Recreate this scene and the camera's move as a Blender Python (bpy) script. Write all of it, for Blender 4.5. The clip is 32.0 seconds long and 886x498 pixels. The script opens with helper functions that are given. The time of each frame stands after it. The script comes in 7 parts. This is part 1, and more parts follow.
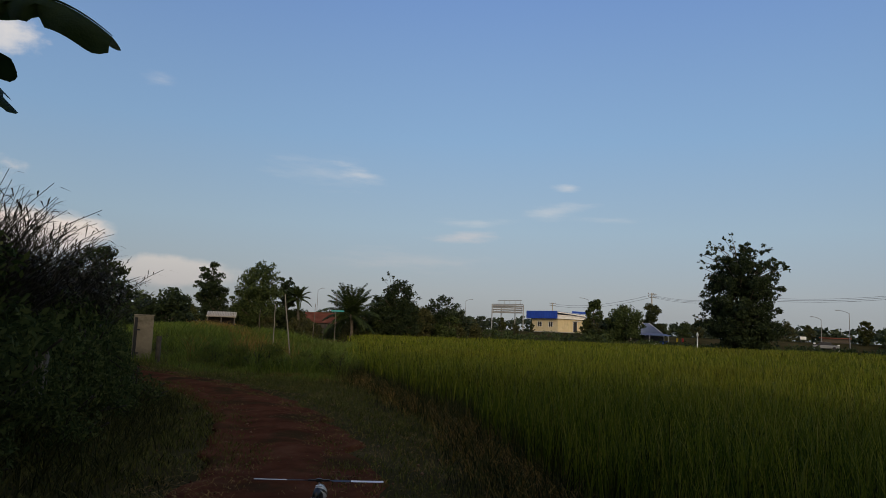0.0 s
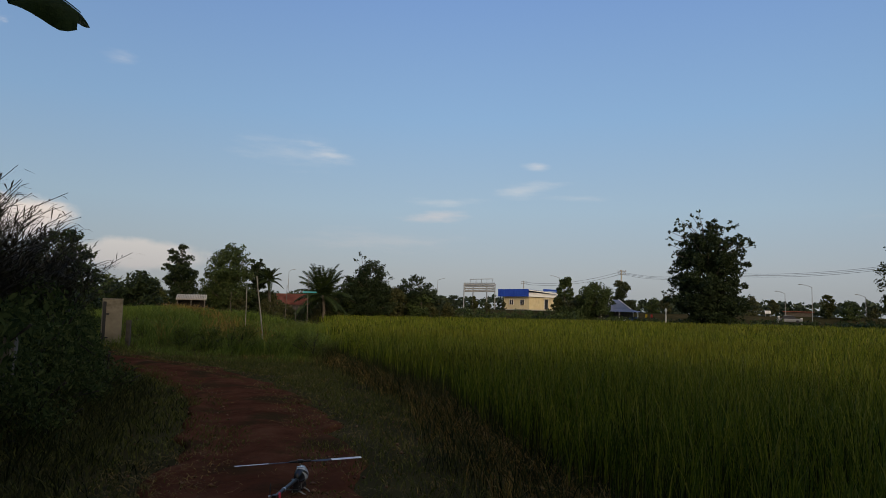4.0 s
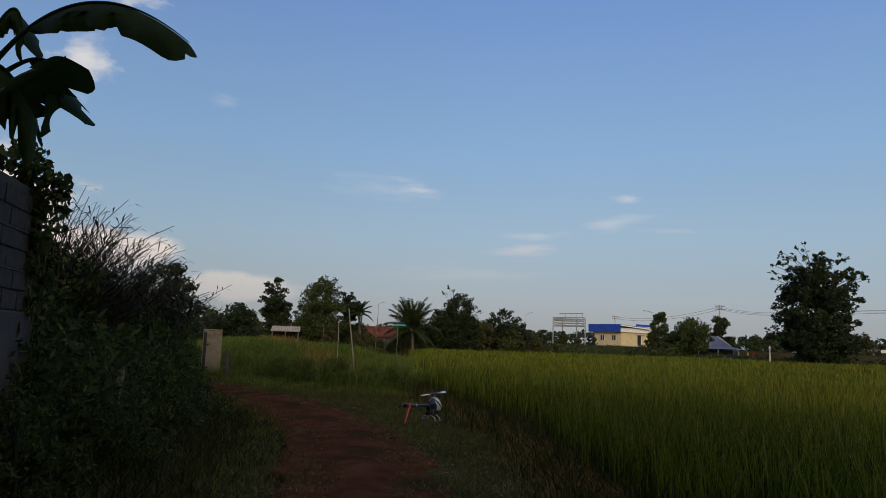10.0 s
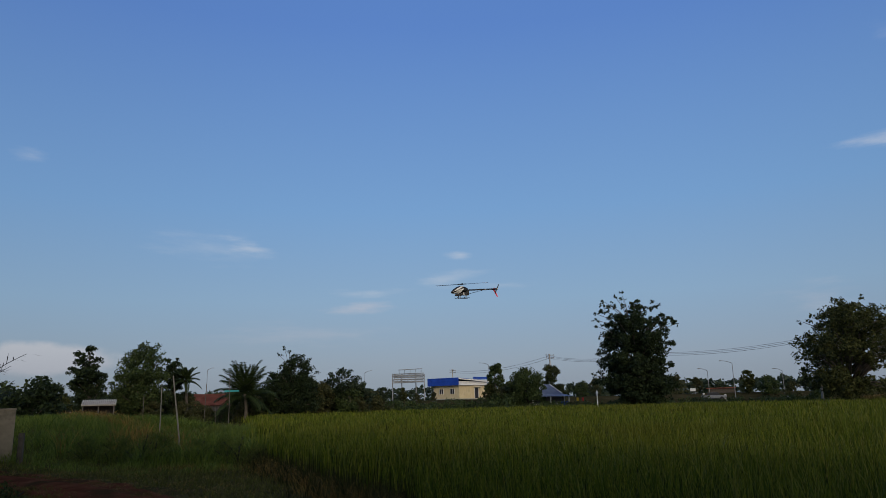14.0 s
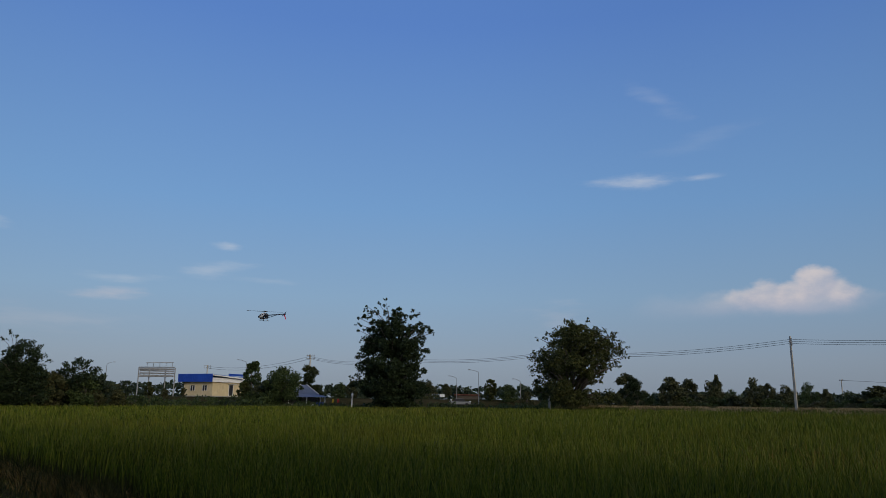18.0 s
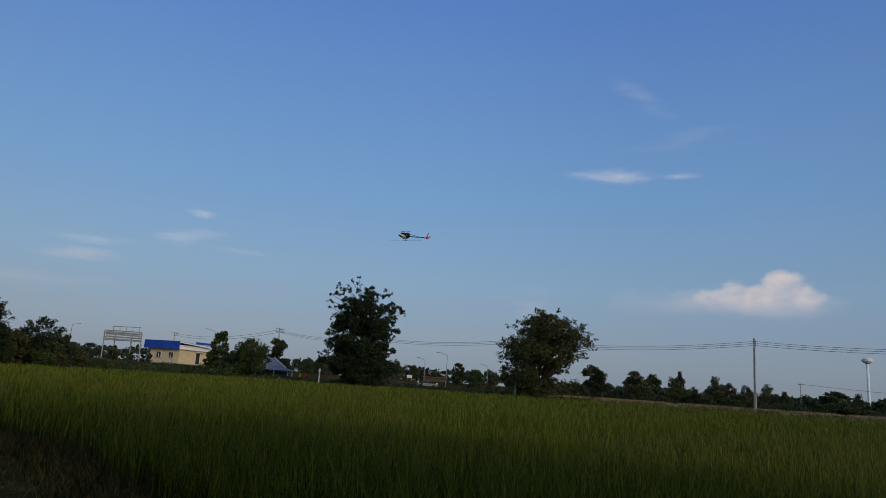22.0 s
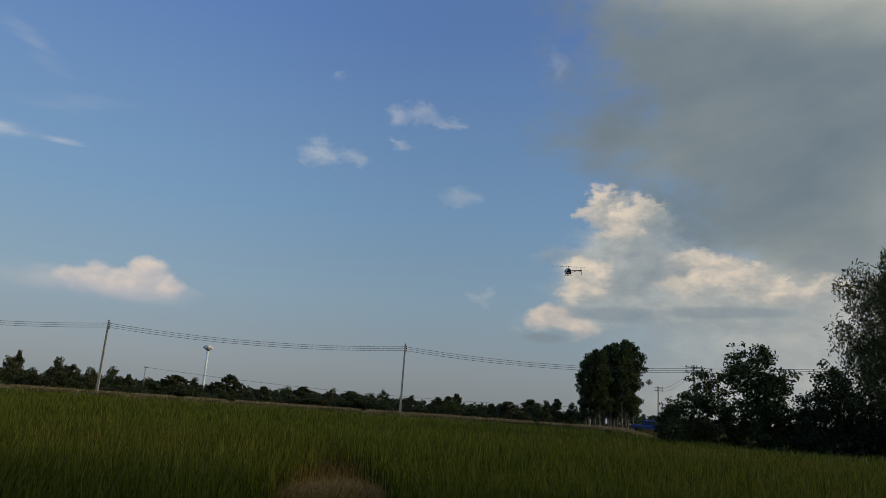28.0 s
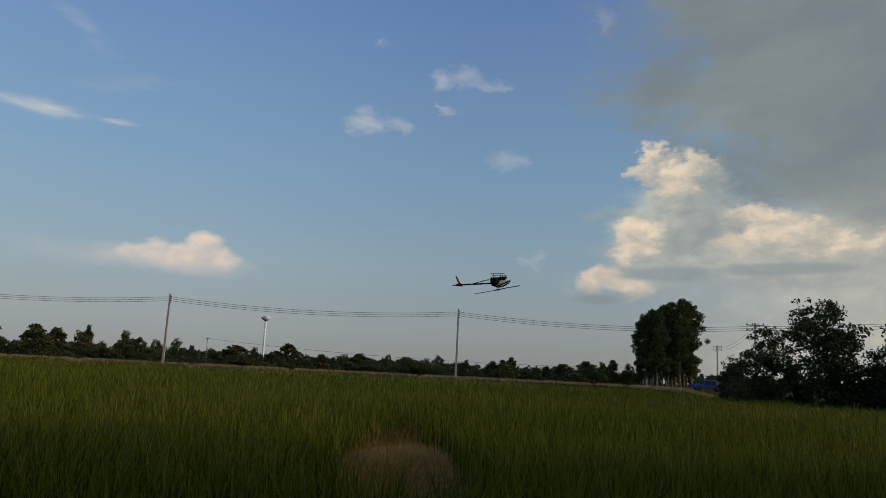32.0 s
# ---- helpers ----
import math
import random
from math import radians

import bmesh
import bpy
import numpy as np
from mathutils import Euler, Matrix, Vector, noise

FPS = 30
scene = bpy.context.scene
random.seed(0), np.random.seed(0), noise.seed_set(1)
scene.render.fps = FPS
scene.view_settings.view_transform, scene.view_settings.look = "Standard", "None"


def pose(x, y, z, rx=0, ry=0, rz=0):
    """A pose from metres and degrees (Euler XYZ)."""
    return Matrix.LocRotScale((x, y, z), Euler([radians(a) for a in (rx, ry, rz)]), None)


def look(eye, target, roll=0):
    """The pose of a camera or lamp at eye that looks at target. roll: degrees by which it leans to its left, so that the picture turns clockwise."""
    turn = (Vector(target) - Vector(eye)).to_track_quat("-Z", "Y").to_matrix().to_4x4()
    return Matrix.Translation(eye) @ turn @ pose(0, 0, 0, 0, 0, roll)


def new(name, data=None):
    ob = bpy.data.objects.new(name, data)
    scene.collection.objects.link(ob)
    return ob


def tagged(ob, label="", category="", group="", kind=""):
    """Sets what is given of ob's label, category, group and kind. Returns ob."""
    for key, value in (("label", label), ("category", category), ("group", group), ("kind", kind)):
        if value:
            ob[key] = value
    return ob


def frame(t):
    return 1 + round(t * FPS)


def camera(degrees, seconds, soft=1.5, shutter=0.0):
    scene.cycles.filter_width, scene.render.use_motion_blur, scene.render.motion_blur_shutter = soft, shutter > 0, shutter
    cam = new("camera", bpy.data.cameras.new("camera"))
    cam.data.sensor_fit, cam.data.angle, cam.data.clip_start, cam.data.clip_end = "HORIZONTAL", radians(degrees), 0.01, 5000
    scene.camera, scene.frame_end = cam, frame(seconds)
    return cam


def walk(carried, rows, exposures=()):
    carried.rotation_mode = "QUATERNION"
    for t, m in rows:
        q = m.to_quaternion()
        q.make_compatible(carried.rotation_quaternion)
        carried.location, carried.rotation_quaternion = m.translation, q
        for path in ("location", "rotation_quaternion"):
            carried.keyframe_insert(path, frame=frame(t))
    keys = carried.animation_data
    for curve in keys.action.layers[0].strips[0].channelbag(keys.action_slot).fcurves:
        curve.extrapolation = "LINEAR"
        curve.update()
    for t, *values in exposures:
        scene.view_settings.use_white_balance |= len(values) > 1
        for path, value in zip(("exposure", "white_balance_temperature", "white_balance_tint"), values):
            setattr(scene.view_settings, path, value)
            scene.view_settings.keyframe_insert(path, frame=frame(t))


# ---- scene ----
cam = camera(64.19, 32.0, soft=0.8)
EYE = (0.0, 0.0, 1.65)
# seconds, steps aside and ahead, heading, pitch and roll of the hand-held camera
TURNS = (
    (0.0, 0.13, -0.03, -0.80, 6.59, -2.20), (0.5, 0.12, -0.02, -0.25, 5.51, -1.91), (1.0, 0.12, -0.00, -0.67, 4.09, -1.28), (1.5, 0.11, -0.01, 0.30, 3.99, -1.33),
    (2.0, 0.10, -0.02, -0.28, 4.34, -1.70), (2.5, 0.10, -0.01, -2.48, 4.67, -1.59), (3.0, 0.10, -0.02, -2.31, 4.83, -1.79), (3.5, 0.08, -0.02, -2.96, 5.07, -1.23),
    (5.5, 0.04, -0.01, -3.06, 4.36, -1.73), (6.0, 0.00, 0.00, -2.08, 4.21, -1.97), (6.5, -0.01, 0.00, -1.80, 4.45, -1.88), (7.0, -0.00, -0.00, -1.94, 4.63, -1.98),
    (7.5, 0.00, -0.02, -1.86, 4.85, -2.21), (8.0, 0.00, -0.03, -1.83, 4.83, -2.39), (8.5, -0.01, -0.03, -1.75, 4.90, -2.24), (9.0, -0.03, 0.01, -1.21, 5.00, -2.06),
    (9.5, -0.05, 0.12, 2.30, 5.67, -1.75), (10.0, -0.06, 0.27, 3.98, 7.52, -2.08), (10.5, -0.09, 0.43, 0.21, 6.85, -1.99), (11.0, -0.16, 0.60, -5.01, 7.91, -0.65),
    (11.5, -0.19, 0.78, -4.25, 8.59, -2.00), (12.0, -0.19, 0.96, -5.27, 11.25, -1.85), (12.5, -0.21, 1.11, -7.45, 10.63, -1.82), (13.0, -0.25, 1.25, -8.28, 10.37, -0.24),
    (13.5, -0.24, 1.43, -7.83, 11.66, 1.49), (15.5, -0.20, 0.15, -18.96, 13.00, -0.22), (16.0, -0.20, 0.14, -23.61, 13.46, 0.25), (16.5, -0.20, 0.13, -26.38, 13.07, -0.51),
    (17.0, -0.20, 0.12, -32.02, 12.03, -0.03), (17.5, -0.20, 0.12, -29.65, 13.26, -1.05), (18.0, -0.20, 0.12, -27.86, 12.18, -0.51), (18.5, -0.20, 0.12, -26.64, 12.07, -0.67),
    (19.0, -0.20, 0.12, -27.04, 11.66, -0.64), (19.5, -0.20, 0.12, -27.13, 11.36, -1.12), (20.0, -0.20, 0.12, -27.31, 11.20, -1.97), (20.5, -0.20, 0.12, -27.67, 11.21, -2.25),
    (21.0, -0.20, 0.12, -27.97, 10.95, -2.39), (21.5, -0.20, 0.12, -28.04, 10.63, -3.38), (22.0, -0.20, 0.12, -30.49, 10.86, -3.76), (22.5, -0.20, 0.12, -33.89, 10.91, -4.49),
    (23.0, -0.20, 0.12, -38.85, 10.99, -4.60), (23.5, -0.20, 0.12, -41.05, 10.66, -4.55), (24.0, -0.20, 0.12, -45.28, 10.78, -4.91), (24.5, -0.20, 0.12, -49.76, 11.44, -5.32),
    (25.0, -0.19, 0.12, -56.75, 11.97, -4.81), (25.5, -0.19, 0.12, -62.76, 12.08, -4.29), (27.5, -0.17, 0.09, -75.64, 12.44, -4.09), (28.0, -0.16, 0.08, -79.57, 12.97, -3.93),
    (28.5, -0.14, 0.07, -85.33, 13.02, -4.52), (29.0, -0.12, 0.06, -92.04, 14.01, -5.40), (29.5, -0.10, 0.04, -98.15, 14.51, -4.91), (30.0, -0.08, 0.03, -98.77, 13.37, -4.34),
    (30.5, -0.01, 0.07, -97.55, 13.33, -3.64), (31.0, 0.05, 0.10, -94.62, 12.65, -3.26), (31.5, 0.12, 0.20, -86.31, 11.37, -3.14), (32.0, 0.20, 0.30, -75.25, 9.93, -2.79),
)
walk(cam, [(t, pose(x, y, EYE[2], 90 + pitch, roll, yaw)) for t, x, y, yaw, pitch, roll in TURNS], exposures=(
    (0.0, 0.21, 8050, 11), (2.0, 0.28, 8050, 11), (9.5, 0.27, 8050, 11), (11.0, 0.14, 7400, 11), (12.5, 0.05, 6950, 10), (16.0, -0.09, 6600, 9), (19.5, -0.09, 6680, 9), (24.0, -0.05, 6850, 8),
    (27.5, 0.02, 7800, 7), (28.3, 0.02, 7800, 7), (29.0, 0.10, 7900, 8), (30.0, -0.03, 7100, 8), (31.0, 0.02, 7500, 8), (32.0, 0.14, 8600, 7)))
SKY_K, SKY_GAIN = 0.10, 1.0


def polar(az, d, z=0.0):
    """The place d metres off at azimuth az (degrees, growing to the left of straight ahead)."""
    return Vector((-math.sin(radians(az)) * d, math.cos(radians(az)) * d, z))


# ---------- world and light ----------
SUN_AZ, SUN_EL = -168.0, 15.0
sun = new("sun", bpy.data.lights.new("sun", "SUN"))
sun.data.energy, sun.data.angle, sun.data.color = 1.1, radians(12), (1.0, 0.86, 0.70)
sun.matrix_world = look(polar(SUN_AZ, 100, 100 * math.tan(radians(SUN_EL))), (0, 0, 0))


def srgb(r, g, b):
    """Linear colour of an 8-bit sRGB triple."""
    return tuple((c / 255 / 12.92) if c <= 10 else ((c / 255 + 0.055) / 1.055) ** 2.4 for c in (r, g, b)) + (1.0,)


class Nodes:
    """Short-hand for building a node tree."""

    def __init__(self, tree):
        self.tree = tree
        tree.nodes.clear()

    def add(self, kind, **values):
        n = self.tree.nodes.new(kind)
        for k, v in values.items():
            setattr(n, k, v)
        return n

    def put(self, socket, value):
        if isinstance(value, bpy.types.NodeSocket):
            self.tree.links.new(value, socket)
        elif value is not None:
            socket.default_value = value

    def math(self, op, a, b=None, c=None, clamp=False):
        n = self.add("ShaderNodeMath", operation=op, use_clamp=clamp)
        for s, v in zip(n.inputs, (a, b, c)):
            self.put(s, v)
        return n.outputs[0]

    def mix(self, fac, a, b, blend="MIX"):
        n = self.add("ShaderNodeMix", data_type="RGBA", blend_type=blend)
        self.put(n.inputs[0], fac), self.put(n.inputs[6], a), self.put(n.inputs[7], b)
        return n.outputs[2]

    def ramp(self, fac, stops, smooth=False):
        n = self.add("ShaderNodeValToRGB")
        n.color_ramp.interpolation = "EASE" if smooth else "LINEAR"
        e = n.color_ramp.elements
        while len(e) < len(stops):
            e.new(0.5)
        for k, (p, col) in enumerate(stops):
            e[k].position, e[k].color = p, col
        self.put(n.inputs[0], fac)
        return n.outputs[0]

    def noise(self, vec, scale, detail=4, rough=0.55, distort=0.0):
        n = self.add("ShaderNodeTexNoise")
        n.inputs["Scale"].default_value, n.inputs["Detail"].default_value = scale, detail
        n.inputs["Roughness"].default_value, n.inputs["Distortion"].default_value = rough, distort
        self.put(n.inputs["Vector"], vec)
        return n.outputs["Fac"]

    def remap(self, v, a, b, c=0.0, d=1.0, smooth=True):
        n = self.add("ShaderNodeMapRange", interpolation_type="SMOOTHSTEP" if smooth else "LINEAR")
        for s, x in zip(n.inputs, (v, a, b, c, d)):
            self.put(s, x)
        return n.outputs[0]


def make_world():
    w = bpy.data.worlds.new("evening_sky")
    scene.world = w
    w.use_nodes = True
    N = Nodes(w.node_tree)
    coord = N.add("ShaderNodeTexCoord").outputs["Generated"]
    sep = N.add("ShaderNodeSeparateXYZ")
    N.put(sep.inputs[0], coord)
    X, Y, Z = sep.outputs
    el = N.math("MULTIPLY", N.math("ARCSINE", Z), 57.29578)
    # azimuth in degrees, 0 ahead, growing to the left; the seam lies behind the camera's left
    az0 = N.math("MULTIPLY", N.math("ARCTAN2", N.math("MULTIPLY", X, -1.0), Y), 57.29578)
    az = N.math("SUBTRACT", az0, N.math("MULTIPLY", N.math("GREATER_THAN", az0, 130.0), 360.0))
    flat = N.add("ShaderNodeCombineXYZ")
    N.put(flat.inputs[0], az), N.put(flat.inputs[1], N.math("MULTIPLY", el, 1.6))
    P = flat.outputs[0]
    fine = N.noise(P, 0.55, 6, 0.6)
    mid = N.noise(P, 0.16, 5, 0.58)
    wide = N.noise(P, 0.05, 4, 0.55)
    stretch = N.add("ShaderNodeCombineXYZ")
    N.put(stretch.inputs[0], N.math("MULTIPLY", az, 0.35)), N.put(stretch.inputs[1], N.math("MULTIPLY", el, 1.7))
    streak = N.noise(stretch.outputs[0], 0.5, 5, 0.6)

    sky = N.add("ShaderNodeTexSky", sky_type="NISHITA", sun_disc=False, sun_elevation=radians(SUN_EL),
                sun_rotation=radians(-SUN_AZ), air_density=1.0, dust_density=1.5, ozone_density=1.5)
    nishita = N.mix(1.0, sky.outputs[0], (SKY_K, SKY_K, SKY_K, 1), "MULTIPLY")
    t = N.math("DIVIDE", el, 90.0, clamp=True)
    grad = N.ramp(t, [(0.0, srgb(132, 145, 162)), (0.035, srgb(137, 154, 177)), (0.09, srgb(131, 163, 197)), (0.17, srgb(113, 157, 208)),
                      (0.33, srgb(88, 131, 203)), (1.0, srgb(48, 84, 160))])
    # the sky is a little paler towards the left, deeper blue where the camera ends up
    side = N.math("ADD", N.remap(az, -82.0, -50.0, 0.84, 0.97), N.math("ADD", N.remap(az, -52.0, -25.0, 0.0, 0.08), N.remap(az, -8.0, 32.0, 0.0, -0.13)))
    grad = N.mix(1.0, grad, side, "MULTIPLY")
    col = N.mix(0.12, grad, nishita)

    def blob(a, e, wa, we, shear=0.0, amp=0.9, n=None, hard=1.6, gain=1.0):
        """Density of one cloud: an ellipse in azimuth and elevation with a ragged edge."""
        da = N.math("SUBTRACT", az, a)
        de = N.math("SUBTRACT", N.math("SUBTRACT", el, e), N.math("MULTIPLY", da, shear))
        r2 = N.math("ADD", N.math("POWER", N.math("ABSOLUTE", N.math("DIVIDE", da, wa)), 2.0), N.math("POWER", N.math("ABSOLUTE", N.math("DIVIDE", de, we)), 2.0))
        body = N.math("SUBTRACT", 1.0, N.math("SQRT", r2))
        d = N.math("ADD", body, N.math("MULTIPLY", N.math("SUBTRACT", mid if n is None else n, 0.5), amp * 2))
        return N.math("MULTIPLY", N.remap(d, 0.0, 1.0 / hard), gain), de

    white, pink = srgb(214, 216, 222), srgb(226, 209, 206)
    # thin streaks over the house and field
    for a, e, wa, we, sh, g in ((9.5, 12.2, 5.5, 1.5, 0.06, 0.35), (6.6, 12.3, 3.0, 0.75, 0.24, 0.62), (-10.6, 11.75, 1.3, 0.4, 0, 0.75), (-9.8, 9.9, 3.2, 0.9, -0.08, 0.55),
                                (-3.4, 8.8, 4.0, 0.5, -0.03, 0.5), (-2.4, 7.5, 3.2, 0.6, -0.05, 0.6), (-14.0, 9.2, 3.5, 0.4, 0, 0.3), (22.3, 17.9, 1.7, 0.65, 0, 0.5),
                                (2.5, 5.5, 9.0, 1.1, 0, 0.22), (-43.9, 17.15, 4.2, 0.75, 0.03, 0.95), (-48.6, 17.0, 2.0, 0.35, -0.03, 0.7),
                                (-45.6, 23.2, 3.0, 1.2, 0.5, 0.25), (-49.0, 19.8, 5.0, 1.0, -0.2, 0.12), (-37.0, 6.6, 3.5, 1.4, 0, 0.35)):
        d, _ = blob(a, e, wa, we, sh, 1.25, streak, 0.65, g * 0.55)
        col = N.mix(d, col, white if e > 8 else pink)
    # billowing edges: the cloud coordinates are warped by two fine noises
    other = N.add("ShaderNodeVectorMath", operation="ADD")
    N.put(other.inputs[0], P)
    other.inputs[1].default_value = (37.0, 91.0, 13.0)
    curl_a, curl_e = N.noise(P, 0.42, 7, 0.60), N.noise(other.outputs[0], 0.42, 7, 0.60)
    waz = N.math("ADD", az, N.math("MULTIPLY", N.math("SUBTRACT", curl_a, 0.5), 5.2))
    wel = N.math("ADD", el, N.math("MULTIPLY", N.math("SUBTRACT", curl_e, 0.5), 3.4))

    # firmer cauliflower heads: the same warp, weaker
    faz = N.math("ADD", az, N.math("MULTIPLY", N.math("SUBTRACT", curl_a, 0.5), 2.0))
    fel = N.math("ADD", el, N.math("MULTIPLY", N.math("SUBTRACT", curl_e, 0.5), 1.5))

    def billow(a, e, wa, we, soft_=0.35, gain=1.0, firm=False):
        """Cover and sunlit share of one rounded cloud head; the light comes from above and the left."""
        nx, ny = N.math("DIVIDE", N.math("SUBTRACT", faz if firm else waz, a), wa), N.math("DIVIDE", N.math("SUBTRACT", fel if firm else wel, e), we)
        r = N.math("SQRT", N.math("ADD", N.math("MULTIPLY", nx, nx), N.math("MULTIPLY", ny, ny)))
        cover = N.math("MULTIPLY", N.remap(r, 1.0 + soft_ * 0.5, 1.0 - soft_, 0.0, 1.0), gain)
        lit = N.math("ADD", N.math("MULTIPLY", ny, 0.75), N.math("ADD", N.math("MULTIPLY", nx, 0.38), N.math("MULTIPLY", N.math("SUBTRACT", fine, 0.5), 2.2)))
        return cover, N.remap(lit, -0.75, 1.05)

    # small puffs
    for a, e, wa, we, g in ((32.4, 19.2, 1.6, 1.2, 2.0), (33.8, 18.0, 1.5, 1.2, 1.7), (29.6, 23.8, 1.7, 0.5, 1.3), (-67.9, 19.7, 1.7, 0.85, 0.95), (-70.9, 19.4, 1.0, 0.5, 0.6), (-74.1, 23.3, 1.2, 0.6, 0.8), (-76.2, 23.8, 0.9, 0.55, 0.6), (-77.9, 23.1, 1.5, 0.4, 0.55),
                            (-79.4, 22.8, 0.7, 0.35, 0.5), (-74.4, 21.0, 0.8, 0.3, 0.6), (-79.7, 17.1, 1.6, 0.7, 0.5), (-68.6, 25.9, 0.6, 0.35, 0.4), (-87.5, 27.8, 0.8, 1.2, 0.35), (-82.1, 9.3, 0.7, 0.5, 0.4)):
        d, _ = billow(a, e, wa * 1.1, we * 1.1, 1.0, g * 0.34)
        col = N.mix(d, col, white)
    # left cumulus bank behind the reeds, and the low pink haze cloud above the palms
    for a, e, wa, we, g in ((30.5, 5.6, 7.0, 2.2, 0.62), (20.5, 3.7, 6.0, 1.3, 0.32), (40.0, 8.0, 9.0, 5.0, 0.8)):
        d, de = blob(a, e, wa, we, 0, 0.8, mid, 2.0, g)
        col = N.mix(d, col, N.mix(N.remap(de, -2.0, 2.5), srgb(196, 190, 200), srgb(240, 228, 222)))
    # the lone cumulus with a flat base
    for a, e, wa, we, g, soft_ in ((-46.7, 6.7, 3.6, 1.3, 0.16, 0.8), (-51.0, 7.2, 3.4, 0.9, 0.5, 0.9), (-55.4, 7.2, 4.0, 1.1, 0.75, 0.6), (-52.6, 7.9, 1.5, 1.0, 0.75, 0.45), (-51.0, 7.6, 1.2, 0.8, 0.55, 0.6),
                                   (-57.6, 7.8, 1.3, 1.0, 0.8, 0.45), (-54.3, 7.8, 1.2, 1.0, 0.8, 0.45), (-55.9, 8.6, 1.5, 1.25, 0.95, 0.35)):
        d, lit = billow(a, e, wa, we, soft_, g * 0.82, True)
        d = N.math("MULTIPLY", d, N.remap(el, 5.9, 6.9))
        col = N.mix(d, col, N.mix(N.math("MULTIPLY", lit, N.remap(el, 6.3, 7.8)), srgb(172, 177, 196), srgb(222, 210, 208)))
    # the heavy grey cloud bank on the sun's side: its edge runs up and to the right
    edge = N.math("ADD", az, N.math("ADD", N.math("MULTIPLY", N.math("SUBTRACT", mid, 0.5), 24.0), N.math("MULTIPLY", N.math("SUBTRACT", fine, 0.5), 7.0)))
    slant = N.remap(el, 12.0, 24.0, -95.0, -87.5)
    bank = N.math("MULTIPLY", N.remap(N.math("SUBTRACT", slant, edge), -4.0, 9.0), N.remap(el, 5.0, 12.0))
    long_ = N.add("ShaderNodeCombineXYZ")
    N.put(long_.inputs[0], N.math("MULTIPLY", az, 0.45)), N.put(long_.inputs[1], N.math("ADD", el, N.math("MULTIPLY", az, 0.12)))
    soft = N.noise(long_.outputs[0], 0.16, 4, 0.5)
    high = N.remap(N.math("ADD", el, N.math("MULTIPLY", N.math("ADD", az, 112.0), -0.25)), 25.5, 33.0)
    under = N.math("MULTIPLY", N.remap(az, -106.0, -130.0), N.remap(el, 21.5, 14.0))
    tone = N.math("ADD", N.math("MULTIPLY", N.math("SUBTRACT", soft, 0.5), 0.55), N.math("ADD", N.math("MULTIPLY", high, 0.72), N.math("MULTIPLY", under, 0.95)))
    tone = N.math("ADD", tone, N.math("ADD", 0.18, N.math("MULTIPLY", N.math("SUBTRACT", mid, 0.5), 0.22)))
    grey = N.ramp(tone, [(0.0, srgb(96, 116, 139)), (0.25, srgb(118, 134, 149)), (0.5, srgb(149, 160, 168)), (0.75, srgb(178, 184, 188)), (1.0, srgb(212, 213, 212))])
    glow, _ = blob(-133.5, 18.8, 9.5, 3.6, 0.05, 0.5, mid, 0.9, 0.95)
    grey = N.mix(glow, grey, srgb(248, 243, 232))
    col = N.mix(N.math("MULTIPLY", bank, 0.96), col, grey)
    # the pale haze under it and to the sun
    low = N.math("MULTIPLY", N.remap(N.math("ADD", az, N.math("MULTIPLY", N.math("SUBTRACT", wide, 0.5), 14.0)), -88.0, -106.0), N.remap(el, 15.0, 9.0))
    col = N.mix(N.math("MULTIPLY", low, 0.82), col, N.ramp(N.math("ADD", mid, N.remap(az, -105.0, -130.0, -0.1, 0.2)), [(0.35, srgb(158, 167, 177)), (0.6, srgb(192, 196, 199)), (0.8, srgb(218, 217, 213))]))
    # grey bodies, sunlit heads and dark shreds of the cumulus before the bank, back to front
    for a, e, wa, we, g in ((-97.0, 9.4, 9.0, 2.4, 0.75), (-102.5, 9.3, 7.0, 2.4, 0.7), (-93.8, 12.4, 4.8, 3.0, 0.8), (-91.2, 11.2, 3.2, 2.6, 0.6), (-94.2, 15.2, 3.0, 2.2, 0.7), (-89.8, 7.4, 4.1, 1.2, 0.7)):
        d, lit = billow(a, e, wa, we, 0.6, g)
        col = N.mix(d, col, N.mix(lit, srgb(138, 152, 168), srgb(184, 190, 196)))
    for a, e, wa, we, g in ((-107.0, 10.2, 3.2, 1.0, 0.8), (-104.3, 10.2, 3.0, 1.1, 0.95), (-95.1, 16.5, 1.3, 1.0, 0.7), (-93.4, 15.6, 2.3, 1.5, 0.95), (-91.3, 16.3, 1.3, 1.1, 0.9), (-91.8, 17.3, 1.3, 1.1, 1.0),
                            (-93.2, 14.5, 2.2, 1.0, 0.6), (-98.6, 12.6, 2.0, 1.1, 0.85), (-100.2, 12.1, 2.2, 1.2, 0.95), (-102.2, 11.2, 2.4, 1.2, 0.95), (-99.0, 10.8, 2.8, 1.3, 0.9),
                            (-90.9, 11.1, 2.0, 1.4, 0.9), (-90.2, 9.7, 1.9, 1.2, 0.8), (-89.9, 7.1, 1.5, 0.7, 0.5)):
        d, lit = billow(a, e, wa, we, 0.48, g * 0.95)
        col = N.mix(d, col, N.mix(lit, srgb(150, 160, 173), srgb(222, 212, 206)))
